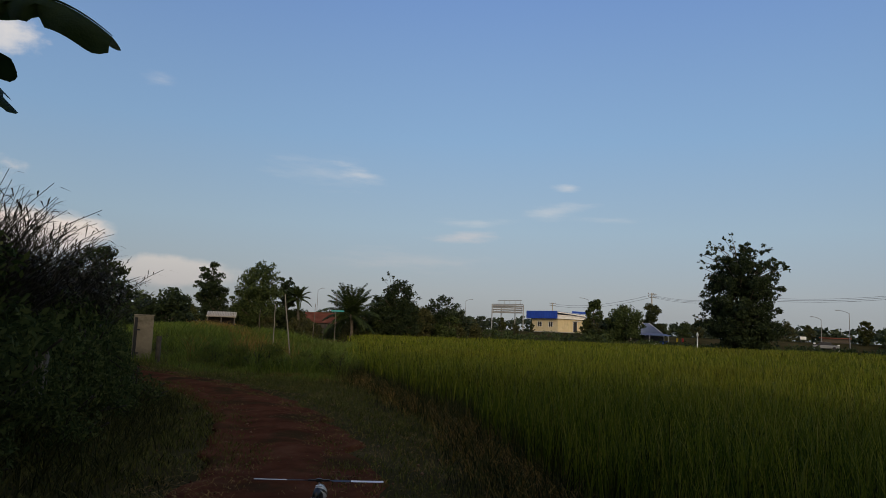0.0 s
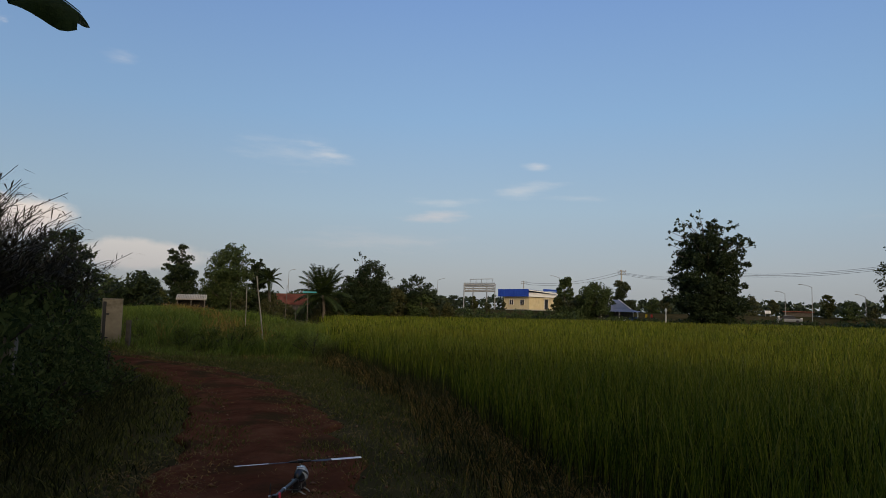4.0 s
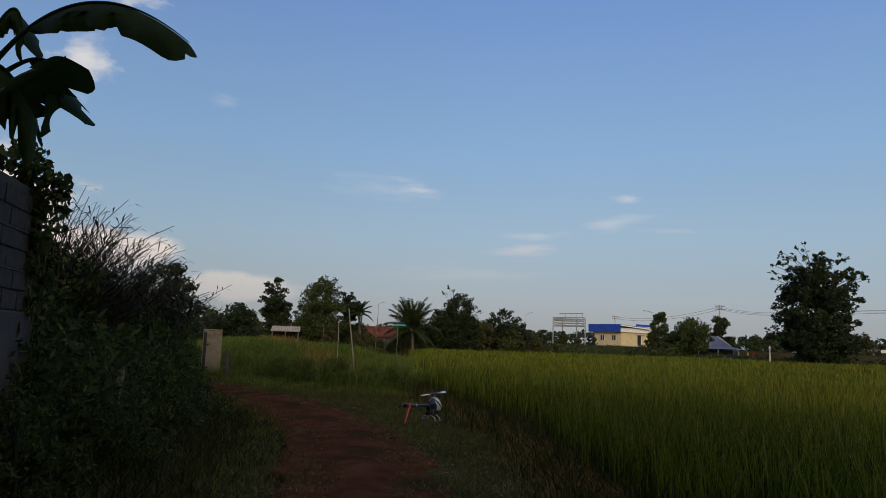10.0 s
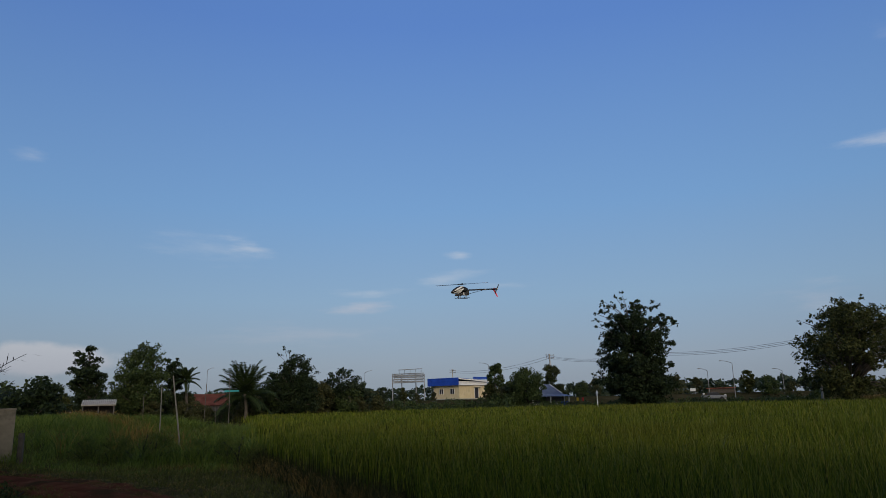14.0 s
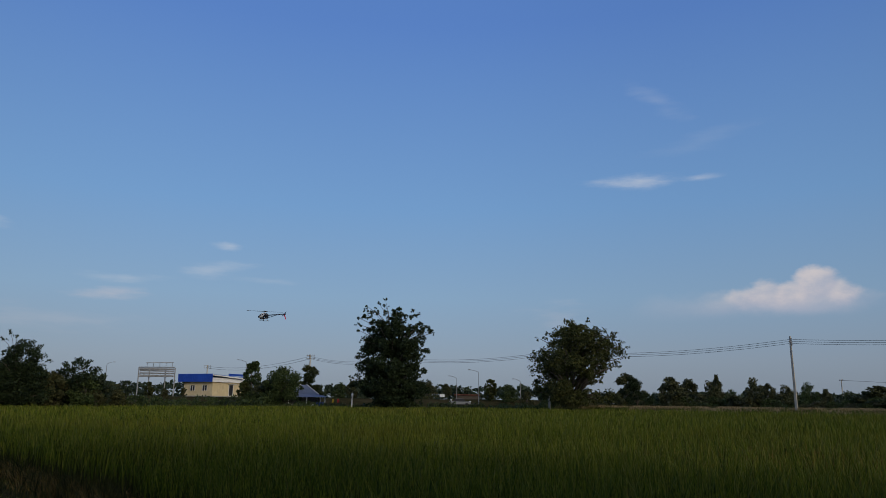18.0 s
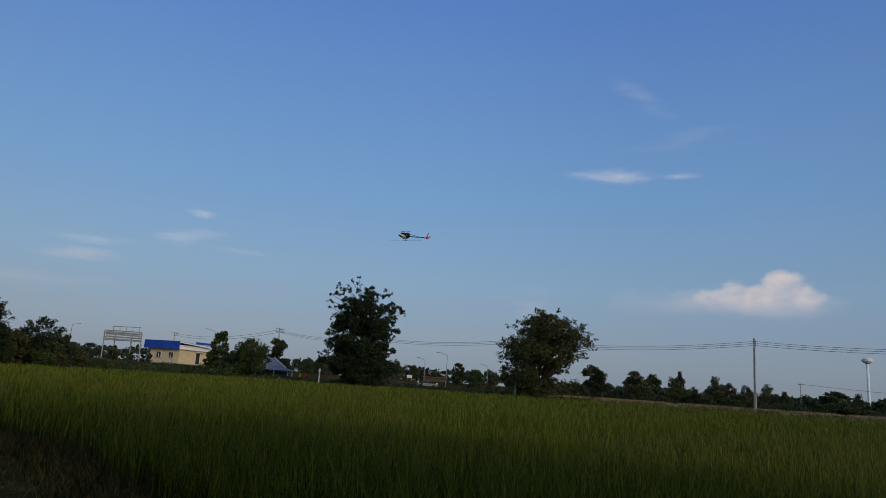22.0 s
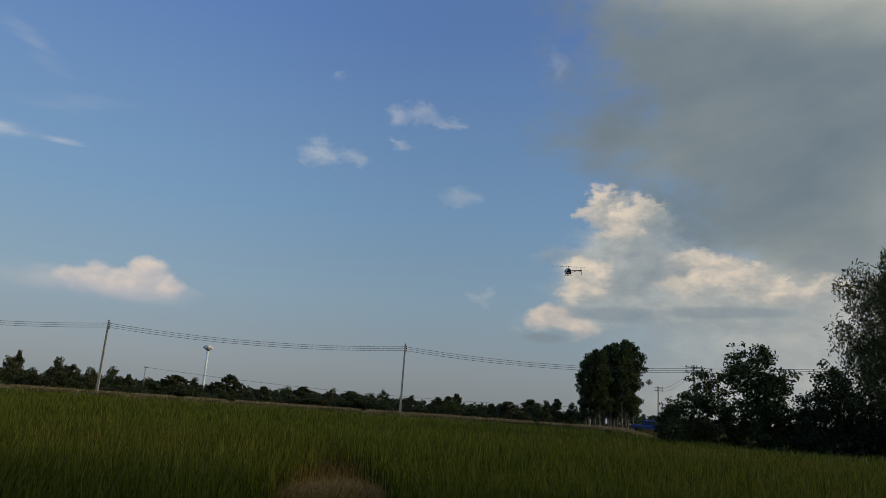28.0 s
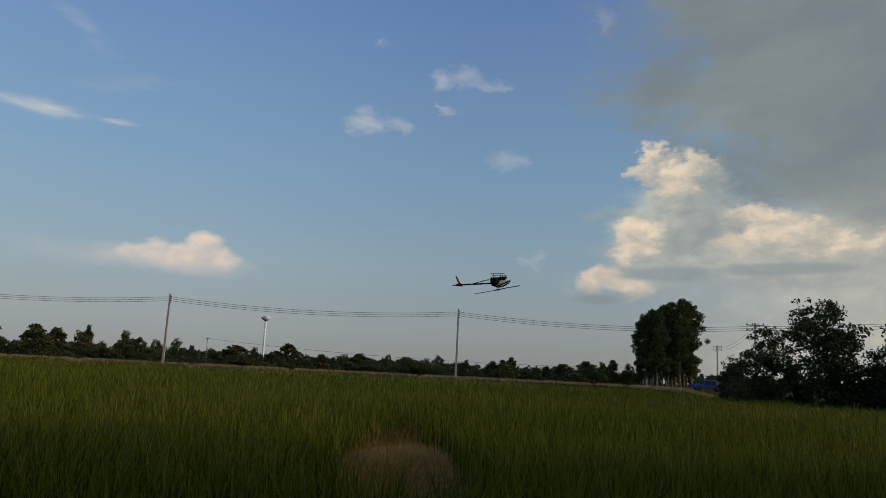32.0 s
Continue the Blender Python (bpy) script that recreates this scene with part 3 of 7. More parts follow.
def make_pebbles():
    """Loose stones on the track."""
    rng = np.random.default_rng(77)
    vs, fs = [], []
    ps = along(TRACK, 400)
    for k in range(900):
        p, d = ps[rng.integers(60, 330)]
        o = rng.normal(0, 0.7)
        c = np.array([p.x + d.y * o, p.y - d.x * o, 0.07])
        s = rng.uniform(0.008, 0.03)
        q = rng.uniform(0.6, 1.2, (6, 1)) * s * np.array([[1, 0, 0], [-1, 0, 0], [0, 1, 0], [0, -1, 0], [0, 0, 0.7], [0, 0, -0.7]])
        n = len(vs)
        vs += [tuple(c + v) for v in q]
        fs += [(n + a_, n + b_, n + c_) for a_, b_, c_ in ((0, 2, 4), (2, 1, 4), (1, 3, 4), (3, 0, 4), (2, 0, 5), (1, 2, 5), (3, 1, 5), (0, 3, 5))]
    tagged(new("track_stones", mesh_np("track_stones", np.array(vs), np.array(fs), [M_PEBBLE])), "small loose reddish stones on the dirt track", "stones", kind="stuff")


make_pebbles()


# ---------- blades: rice, grass, straw ----------
def blades(rng, x, y, z0, height, width, lean, per, spread, segs=2, droop=0.35, upright=0.0):
    """Grass tufts at x, y: `per` bent tapering blades each, as quads. Returns verts, faces."""
    n = len(x) * per
    bx, by = np.repeat(x, per) + rng.normal(0, spread, n), np.repeat(y, per) + rng.normal(0, spread, n)
    bz, h = np.repeat(z0, per), np.repeat(height, per) * rng.uniform(0.72, 1.12, n)
    a = rng.uniform(0, 2 * math.pi, n)
    ln = lean * rng.uniform(0.2, 1.3, n) * h
    dx, dy = np.cos(a), np.sin(a)
    f = rng.uniform(0, 2 * math.pi, n)
    sx, sy = np.cos(f), np.sin(f)
    w = np.repeat(width, per) * rng.uniform(0.7, 1.3, n)
    vs = np.zeros((n, segs + 1, 2, 3), dtype=np.float32)
    for s in range(segs + 1):
        u = s / segs
        cx, cy = bx + dx * ln * u ** 1.7, by + dy * ln * u ** 1.7
        cz = bz + h * (u - droop * lean * u ** 3)
        ww = w * (0.55 + 0.6 * u - 1.05 * u * u)
        ww = np.maximum(ww, w * 0.08)
        vs[:, s, 0] = np.stack([cx - sx * ww / 2, cy - sy * ww / 2, cz], 1)
        vs[:, s, 1] = np.stack([cx + sx * ww / 2, cy + sy * ww / 2, cz], 1)
    base = np.arange(n)[:, None] * (segs + 1) * 2
    quad = np.concatenate([base + np.array([[2 * s, 2 * s + 1, 2 * s + 3, 2 * s + 2]]) for s in range(segs)], 0)
    return vs.reshape(-1, 3), quad


def join(parts):
    vs, fs, o = [], [], 0
    for v, f in parts:
        vs.append(v), fs.append(f + o)
        o += len(v)
    return np.concatenate(vs), np.concatenate(fs)


EDGE_Y = np.array([-80, -6, 0, 4.0, 7.6, 12.2, 19.2, 26, 60, 100])
EDGE_X = np.array([3.2, 3.2, 2.7, 1.9, 1.3, 0.8, -1.2, -2.9, -6.6, -11.5])
DYKE = [(6.8, 2.4), (9.4, 3.25), (11.8, 4.0), (15.2, 4.95)]


def dyke_distance(x, y):
    best = np.full(np.shape(x), 1e9)
    for p, _ in along(DYKE, 40):
        best = np.minimum(best, (x - p.x) ** 2 + (y - p.y) ** 2)
    return np.sqrt(best)


def in_rice(x, y):
    az = np.degrees(np.arctan2(-x, y))
    r = np.hypot(x, y)
    ok = (x > np.interp(y, EDGE_Y, EDGE_X)) & (r < np.interp(az, FAR_AZ, FAR_R)) & (r > 2.5) & (az > -150)
    dd = dyke_distance(x, y)
    return ok & (dd > np.interp(x, [7, 10, 14, 15], [1.0, 0.95, 0.6, 0.5]) * (1 + 0.35 * np.sin(x * 3.1 + y * 1.7) * np.sin(y * 4.3)))


def lattice(rng, x0, x1, y0, y1, step, jitter):
    gx, gy = np.meshgrid(np.arange(x0, x1, step), np.arange(y0, y1, step))
    return gx.ravel() + rng.normal(0, jitter * step, gx.size), gy.ravel() + rng.normal(0, jitter * step, gx.size)


def make_rice():
    """Hills of rice: long leaves arching over at the tip, bowed ears between them, dull stalks below, coloured darker
    for the shade there.
    """
    rng = np.random.default_rng(11)
    leaf, ears, stalks = [], [], []
    for r0, r1, step, per, wide, segs, spread in ((2.5, 12, 0.20, 15, 0.014, 3, 0.060), (12, 26, 0.32, 11, 0.022, 2, 0.10), (26, 50, 0.60, 9, 0.044, 2, 0.19), (50, 102, 1.1, 9, 0.10, 2, 0.36)):
        x, y = lattice(rng, -14, r1, -r1, r1, step, 0.25)
        r = np.hypot(x, y)
        az = np.degrees(np.arctan2(-x, y))
        keep = (r >= r0) & (r < r1) & in_rice(x, y) & (az > -142) & (az < 40)
        x, y, az = x[keep], y[keep], az[keep]
        patch = np.array([noise.noise(Vector((a * 0.11, b * 0.11, 0))) + 0.5 * noise.noise(Vector((a * 0.5, b * 0.5, 7))) for a, b in zip(x, y)])
        edge = np.clip((x - np.interp(y, EDGE_Y, EDGE_X)) / 1.2, 0, 1)
        h = (0.95 + 0.12 * patch + rng.normal(0, 0.07, len(x))) * (0.82 + 0.18 * edge)
        z = ridge(x, y)
        leaf.append(blades(rng, x, y, z + h * 0.28, h * 0.72, np.full(len(x), wide), 0.24, per, spread, segs, droop=0.5))
        near = r0 < 20
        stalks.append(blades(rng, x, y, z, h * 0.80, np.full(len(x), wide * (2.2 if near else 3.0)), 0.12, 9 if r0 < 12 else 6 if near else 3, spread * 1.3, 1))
        dry = np.exp(-((x - 14) / 7.0) ** 2 - ((y - 8.5) / 4.0) ** 2)
        k = rng.random(len(x)) < 0.55 + 0.35 * patch + 0.5 * dry + 0.4 * np.clip((np.hypot(x, y) - 18) / 40, 0, 1) * np.clip((-8 - az) / 12, 0, 1)
        ears.append(blades(rng, x[k], y[k], z[k] + h[k] * 0.76, h[k] * 0.30, np.full(k.sum(), wide * 0.9), 0.38, 3, spread * 1.2, 3 if r0 < 12 else 2, 0.6))
    parts_ = [join(g) for g in (leaf, ears, stalks)]
    idx = np.concatenate([np.full(len(f), k) for k, (v, f) in enumerate(parts_)])
    v, f = join(parts_)
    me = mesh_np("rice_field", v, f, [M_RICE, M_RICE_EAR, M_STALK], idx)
    tagged(new("rice_field", me), "dense field of ripening yellow-green rice with bowed ears", "rice", kind="stuff")


make_rice()


def make_wild_grass():
    rng = np.random.default_rng(5)
    got = []

    def sow(x, y, h, w, lean, per, spread, segs=2):
        if len(x):
            got.append(blades(rng, x, y, ridge(x, y), h, w, lean, per, spread, segs))

    # tall grass on the bank between the gate and the rice, in lumps with gaps between them
    x, y = lattice(rng, -22, 2, 19.5, 48, 0.25, 0.3)
    left = np.interp(y, [20, 26, 34, 48], [-10.4, -10.8, -15.0, -21.0])
    right = np.interp(y, EDGE_Y, EDGE_X)
    near = np.interp(x, [-12, -9, -5.6, -4, -2.5, 0], [24.2, 23.4, 21.0, 20.9, 21.6, 20.5])
    k = (x > left) & (x < right + 0.3) & (y > near) & (track_distance(x, y) > 1.7)
    x, y, near = x[k], y[k], near[k]
    rise = np.clip((y - near) / 3.0, 0.1, 1)
    lump = np.array([noise.noise(Vector((a * 0.75, b * 0.75, 2))) for a, b in zip(x, y)])
    big = np.array([noise.noise(Vector((a * 0.22, b * 0.25, 8))) for a, b in zip(x, y)])
    h = np.clip((0.62 + 0.85 * np.clip(lump, -0.6, 1) + 0.7 * big) * (0.25 + 0.75 * rise), 0.10, 1.5)
    h = h * (1 - 0.6 * np.clip((ridge(x, y) - 0.85) / 0.45, 0, 1))
    bank = blades(rng, x, y, ridge(x, y), h, 0.016 + 0.016 * np.clip(h, 0, 1), 0.6, 10, 0.10, 3, 0.6)
    tagged(new("bank_grass", mesh_np("bank_grass", *bank, [M_BANK])), "lush lumpy green grass on the bank beside the track", "grass", kind="stuff")
    # turf beside the track and on its middle
    x, y = lattice(rng, -14, 3, 3.5, 27, 0.13, 0.45)
    d = track_distance(x, y)
    patch = np.array([noise.noise(Vector((a * 0.8, b * 0.8, 4))) for a, b in zip(x, y)])
    right = np.interp(y, EDGE_Y, EDGE_X)
    mid_t = np.interp(y, [p[1] for p in TRACK], [p[0] for p in TRACK])
    cover = np.clip((d - np.where(x > mid_t, np.interp(y, [5, 11, 15], [-0.75, -0.30, -0.10]), 0.12)) / 1.1, 0, 1) + 0.9 * patch + 0.10
    k = (x < right + 0.2) & (rng.random(len(x)) < cover) & (np.hypot(x, y) > 3.5)
    x, y, d, patch = x[k], y[k], d[k], patch[k]
    h = np.clip(0.05 + 0.10 * np.clip((d - 0.8) / 1.0, 0, 1) + 0.08 * patch, 0.03, 0.3)
    turf = blades(rng, x, y, ridge(x, y) + np.where(d < 1.4, 0.06, 0.0), h, np.full(len(x), 0.013), 0.9, 5, 0.07, 2)
    tagged(new("trodden_turf", mesh_np("trodden_turf", *turf, [M_TURF])), "short brownish trodden turf beside and along the track", "turf", kind="stuff")
    # rank weeds where the rice meets the turf
    y = rng.uniform(3.5, 26, 900)
    x = np.interp(y, EDGE_Y, EDGE_X) - np.abs(rng.normal(0, 0.45, 900)) + 0.25
    edge_weeds = blades(rng, x, y, ridge(x, y), rng.uniform(0.25, 0.7, 900), np.full(900, 0.014), 0.6, 9, 0.08, 3)
    # weeds under the hedge on the left of the track
    x, y = lattice(rng, -14, 0, 4.5, 24, 0.25, 0.35)
    d = track_distance(x, y)
    mid_x = np.interp(y, [p[1] for p in TRACK], [p[0] for p in TRACK])
    k = (x < mid_x) & (d > 0.6) & (d < 4.4) & (rng.random(len(x)) < np.clip((d - 0.55) / 1.3, 0, 1))
    x, y, d = x[k], y[k], d[k]
    weeds = blades(rng, x, y, ridge(x, y), np.clip((d - 0.75) * 0.30, 0.05, 0.75) * rng.uniform(0.6, 1.3, len(x)), np.full(len(x), 0.020), 0.75, 11, 0.11, 3)
    tagged(new("hedge_weeds", mesh_np("hedge_weeds", *join([weeds, edge_weeds]), [M_WEED])), "dark rank weeds at the foot of the hedge and along the rice", "weeds", kind="stuff")
    # fringe along the far side of the field and weeds on the embankment
    a = rng.uniform(-140, 20, 5200)
    r = np.interp(a, FAR_AZ, FAR_R) + np.where((a < -36) & (a > -97), rng.uniform(4.5, 12, 5200), rng.uniform(-0.5, 9, 5200))
    x, y = -np.sin(np.radians(a)) * r, np.cos(np.radians(a)) * r
    sow(x, y, rng.uniform(0.5, 1.2, 5200), np.full(5200, 0.09), 0.5, 8, 0.4)
    # green growth on the near face of the bund
    a = rng.uniform(-98, -36, 6500)
    r = np.interp(a, FAR_AZ, FAR_R) + rng.uniform(-0.6, 2.7, 6500)
    x, y = -np.sin(np.radians(a)) * r, np.cos(np.radians(a)) * r
    sow(x, y, rng.uniform(0.3, 0.55, 6500), np.full(6500, 0.07), 0.5, 8, 0.35)
    v, f = join(got)
    me = mesh_np("wild_grass", v, f, [M_GRASS])
    tagged(new("wild_grass", me), "rank green wild grass on the banks and beside the track", "grass", kind="stuff")
    # dry straw: the trodden dyke in the rice, tufts at the rice edge
    got.clear()
    cx, cy = [], []
    for p, d in along(DYKE, 160):
        for _ in range(34):
            o = np.clip(rng.normal(0, 0.55), -1.2, 1.2)
            cx.append(p.x + d.y * o), cy.append(p.y - d.x * o)
    cx, cy = np.array(cx), np.array(cy)
    heap = 0.30 * np.exp(-((cx - 10.5) / 3.0) ** 2) * np.clip(1 - (dyke_distance(cx, cy) / 1.2) ** 2, 0, 1)
    got.append(blades(rng, cx, cy, heap, rng.uniform(0.08, 0.22, len(cx)), np.full(len(cx), 0.013), 3.2, 6, 0.12, 2, 0.12))
    ex, ey = rng.normal(10.6, 2.2, 420), rng.normal(5.3, 0.55, 420)
    sow(ex, ey, rng.uniform(0.35, 0.95, 420), np.full(420, 0.011), 0.7, 7, 0.09, 3)
    ex, ey = rng.normal(13.5, 4.5, 1500), rng.normal(9.0, 2.6, 1500)
    m = in_rice(ex, ey)
    sow(ex[m], ey[m], rng.uniform(0.7, 0.98, m.sum()), np.full(m.sum(), 0.013), 0.25, 4, 0.09)
    k = rng.random(len(cx)) < 0.04
    sow(cx[k], cy[k], rng.uniform(0.4, 0.8, k.sum()), np.full(k.sum(), 0.012), 0.7, 7, 0.10)
    y = rng.uniform(5, 22, 800)
    x = np.interp(y, EDGE_Y, EDGE_X) - np.abs(rng.normal(0, 0.35, 800)) + 0.15
    sow(x, y, rng.uniform(0.15, 0.6, 800), np.full(800, 0.010), 1.1, 8, 0.08, 3)
    x, y = rng.normal(-2.1, 0.35, 130), rng.normal(6.6, 0.8, 130)
    got.append(blades(rng, x, y, np.full(130, 0.08), rng.uniform(0.03, 0.09, 130), np.full(130, 0.008), 2.6, 6, 0.10, 2))
    x, y = rng.normal(-6.6, 0.9, 40), rng.normal(27.5, 0.8, 40)
    sow(x, y, rng.uniform(0.8, 1.25, 40), np.full(40, 0.02), 0.45, 12, 0.12, 3)
    a, r = rng.uniform(11.0, 18.5, 420), rng.uniform(34, 44, 420)
    x, y = -np.sin(np.radians(a)) * r, np.cos(np.radians(a)) * r
    sow(x, y, rng.uniform(0.2, 0.6, 420), np.full(420, 0.022), 0.9, 10, 0.2, 3)
    ps = along(TRACK, 200)
    pick = [ps[k] for k in rng.integers(40, 170, 900)]
    off = rng.normal(1.2, 0.8, 900)
    x, y = np.array([p.x + d.y * o for (p, d), o in zip(pick, off)]), np.array([p.y - d.x * o for (p, d), o in zip(pick, off)])
    got.append(blades(rng, x, y, ridge(x, y) + 0.07, rng.uniform(0.03, 0.12, 900), np.full(900, 0.008), 2.2, 5, 0.08, 2))
    x, y = rng.normal(-2.6, 1.3, 90), rng.normal(22.2, 0.5, 90)
    sow(x, y, rng.uniform(0.1, 0.3, 90), np.full(90, 0.014), 1.2, 8, 0.10)
    v, f = join(got)
    me = mesh_np("dry_straw", v, f, [M_STRAW])
    tagged(new("dry_straw", me), "dry brown straw along the trodden dyke and rice edge", "straw", kind="stuff")
    # a pale line of bleached straw on the crest of the bund, with breaks
    a = rng.uniform(-98, -36, 5200)
    a = a[np.array([noise.noise(Vector((v_ * 0.8, 0, 3))) for v_ in a]) > -0.18]
    r = np.interp(a, FAR_AZ, FAR_R) + rng.normal(3.3, 0.35, len(a))
    x, y = -np.sin(np.radians(a)) * r, np.cos(np.radians(a)) * r
    bund = blades(rng, x, y, ridge(x, y), rng.uniform(0.15, 0.38, len(a)), np.full(len(a), 0.07), 0.9, 8, 0.3)
    tagged(new("bund_straw", mesh_np("bund_straw", *bund, [M_BUND])), "pale bleached straw on the crest of the field bund", "straw", kind="stuff")


make_wild_grass()


# ---------- trees ----------
def leaf_cloud(rng, centers, radii, per, size, aspect=0.55, shell=0.55, hang=0.0, tall=0.8):
    """Small pointed leaves scattered in clumps."""
    n = int(np.sum(per))
    c = np.repeat(centers, per, axis=0)
    rad = np.repeat(radii, per)
    d = rng.normal(size=(n, 3))
    d /= np.linalg.norm(d, axis=1)[:, None]
    rr = rad * rng.random(n) ** shell
    p = c + d * rr[:, None] * np.array([1, 1, tall])
    t = rng.normal(size=(n, 3))
    t[:, 2] -= hang
    t /= np.linalg.norm(t, axis=1)[:, None]
    s = np.cross(t, rng.normal(size=(n, 3)))
    s /= np.linalg.norm(s, axis=1)[:, None]
    L = size * rng.uniform(0.6, 1.4, n)[:, None]
    W = L * aspect
    v = np.stack([p - t * L / 2, p + s * W / 2 - t * L * 0.05, p + t * L / 2, p - s * W / 2 - t * L * 0.05], 1)
    return v.reshape(-1, 3), np.arange(n * 4).reshape(-1, 4)


def tree_meshes(seed, height, radius, bole=0.2, leaves=6000, size=0.4, profile="round", clumps=60, trunk_r=0.25, leaf_mat=None, bark=None, aspect=0.55, hang=0.0, clump_r=0.16, spikes=0, shell=0.55, stems=1):
    """Trunk with limbs, and a crown of leaf clumps that sit on the limbs' ends."""
    rng = np.random.default_rng(seed)
    bm = bmesh.new()
    centers, radii = [], []
    for st in range(stems):
        off = Vector((0, 0, 0)) if stems == 1 else Vector((rng.normal(0, radius * 0.3), rng.normal(0, radius * 0.3), 0))
        leanx, leany = rng.normal(0, 0.035), rng.normal(0, 0.035)
        pts, rad = [], []
        top = height * (0.93 if profile in ("euc", "column") else 0.78) * (1 if st == 0 else rng.uniform(0.75, 0.98))
        for k in range(8):
            u = k / 7
            pts.append(off + Vector((leanx * u * top + 0.02 * height * math.sin(3 * u + seed), leany * u * top + 0.02 * height * math.cos(2.3 * u + seed) - 0.02 * height, u * top - 0.15)))
            rad.append(trunk_r * (1 - 0.86 * u) + 0.015 + (0.25 * trunk_r if k == 0 else 0))
        tube(bm, pts, rad, 9)
        for c in range(clumps // stems):
            v = ((c + rng.random()) * stems / clumps) ** (1.15 if profile == "block" else 0.9)
            while profile == "dome" and rng.random() > (1 - v ** 2.2) ** 0.9:
                v = rng.random()
            u = bole + ((0.86 if profile == "block" else 1) - bole) * v
            if profile == "round":
                env = math.sin(math.pi * min(1, 0.16 + 0.80 * v)) ** 0.75
            elif profile == "dome":
                env = (1 - v ** 2.2) ** 0.6 * (0.62 + 0.38 * min(1, v * 4))
            elif profile == "column":
                env = (0.70 + 0.30 * math.sin(math.pi * min(1, v * 1.15))) * (1 - max(0, v - 0.75) * 2.4)
            elif profile == "block":
                env = float(np.interp(v, [0, 0.12, 0.35, 0.6, 0.85, 1.0], [1.04, 1.0, 0.98, 0.96, 0.84, 0.50]))
            elif profile == "spread":
                env = float(np.interp(v, [0, 0.2, 0.45, 0.7, 0.9, 1.0], [0.42, 0.80, 1.0, 0.95, 0.66, 0.25]))
            else:
                env = float(np.interp(v, [0, 0.15, 0.45, 0.7, 0.9, 1.0], [0.30, 0.62, 0.95, 1.0, 0.72, 0.30]))
            a = rng.uniform(0, 2 * math.pi)
            reach = radius * env * (rng.random() ** (0.55 if profile == "block" else 0.42)) * rng.uniform(0.68, 1.18)
            lift = u * height
            end = Vector((off.x * 0.6 + math.cos(a) * reach, off.y * 0.6 + math.sin(a) * reach, lift))
            j = min(6, max(1, int((lift - reach * 0.55) / top * 7)))
            start = pts[j]
            mid_ = start.lerp(end, 0.55) + Vector((0, 0, (0.10 if profile != "euc" else 0.16) * reach))
            tr = rad[j] * 0.42
            if c % (6 if profile == "block" else 2) == 0 or profile == "euc":
                tube(bm, [start, mid_, end], [tr, tr * 0.55, 0.012 + tr * 0.16], 5)
            centers.append(end), radii.append(radius * clump_r * rng.uniform(0.65, 1.5))
            if profile in ("euc",):
                centers.append(mid_.lerp(end, 0.4)), radii.append(radius * clump_r * rng.uniform(0.5, 1.0))
    for k in range(spikes):
        a, r = rng.uniform(0, 6.28), radius * rng.uniform(0.1, 0.84)
        z = height * rng.uniform(0.84, 0.95) * (1 - 0.26 * (r / radius) ** 2)
        out, swing, climb = 1 + rng.uniform(0.0, 0.018) * (r / radius), rng.normal(0, 0.03), rng.uniform(0.008, 0.016)
        for q in range(rng.integers(4, 12)):
            r, a = r * out, a + swing
            centers.append(Vector((math.cos(a) * r, math.sin(a) * r, z + q * height * climb))), radii.append(radius * (0.052 - 0.0034 * q))
    me_t = bpy.data.meshes.new("trunk")
    bm.to_mesh(me_t)
    bm.free()
    me_t.materials.append(bark or M_BARK)
    for p in me_t.polygons:
        p.use_smooth = True
    radii = np.array(radii)
    w = radii ** 2
    per = np.maximum(6, (leaves * w / w.sum())).astype(int)
    v, f = leaf_cloud(rng, np.array([list(c) for c in centers]), radii, per, size, aspect, shell, hang)
    v[:, 2] *= height * 1.015 / np.percentile(v[:, 2], 99.9)
    k = radius / np.percentile(np.hypot(v[:, 0], v[:, 1]), 97)
    v[:, :2] *= min(1.35, max(0.8, k))
    v[:, 2] = np.maximum(v[:, 2], 0.05)
    return me_t, mesh_np("crown", v, f, [leaf_mat or M_LEAF])


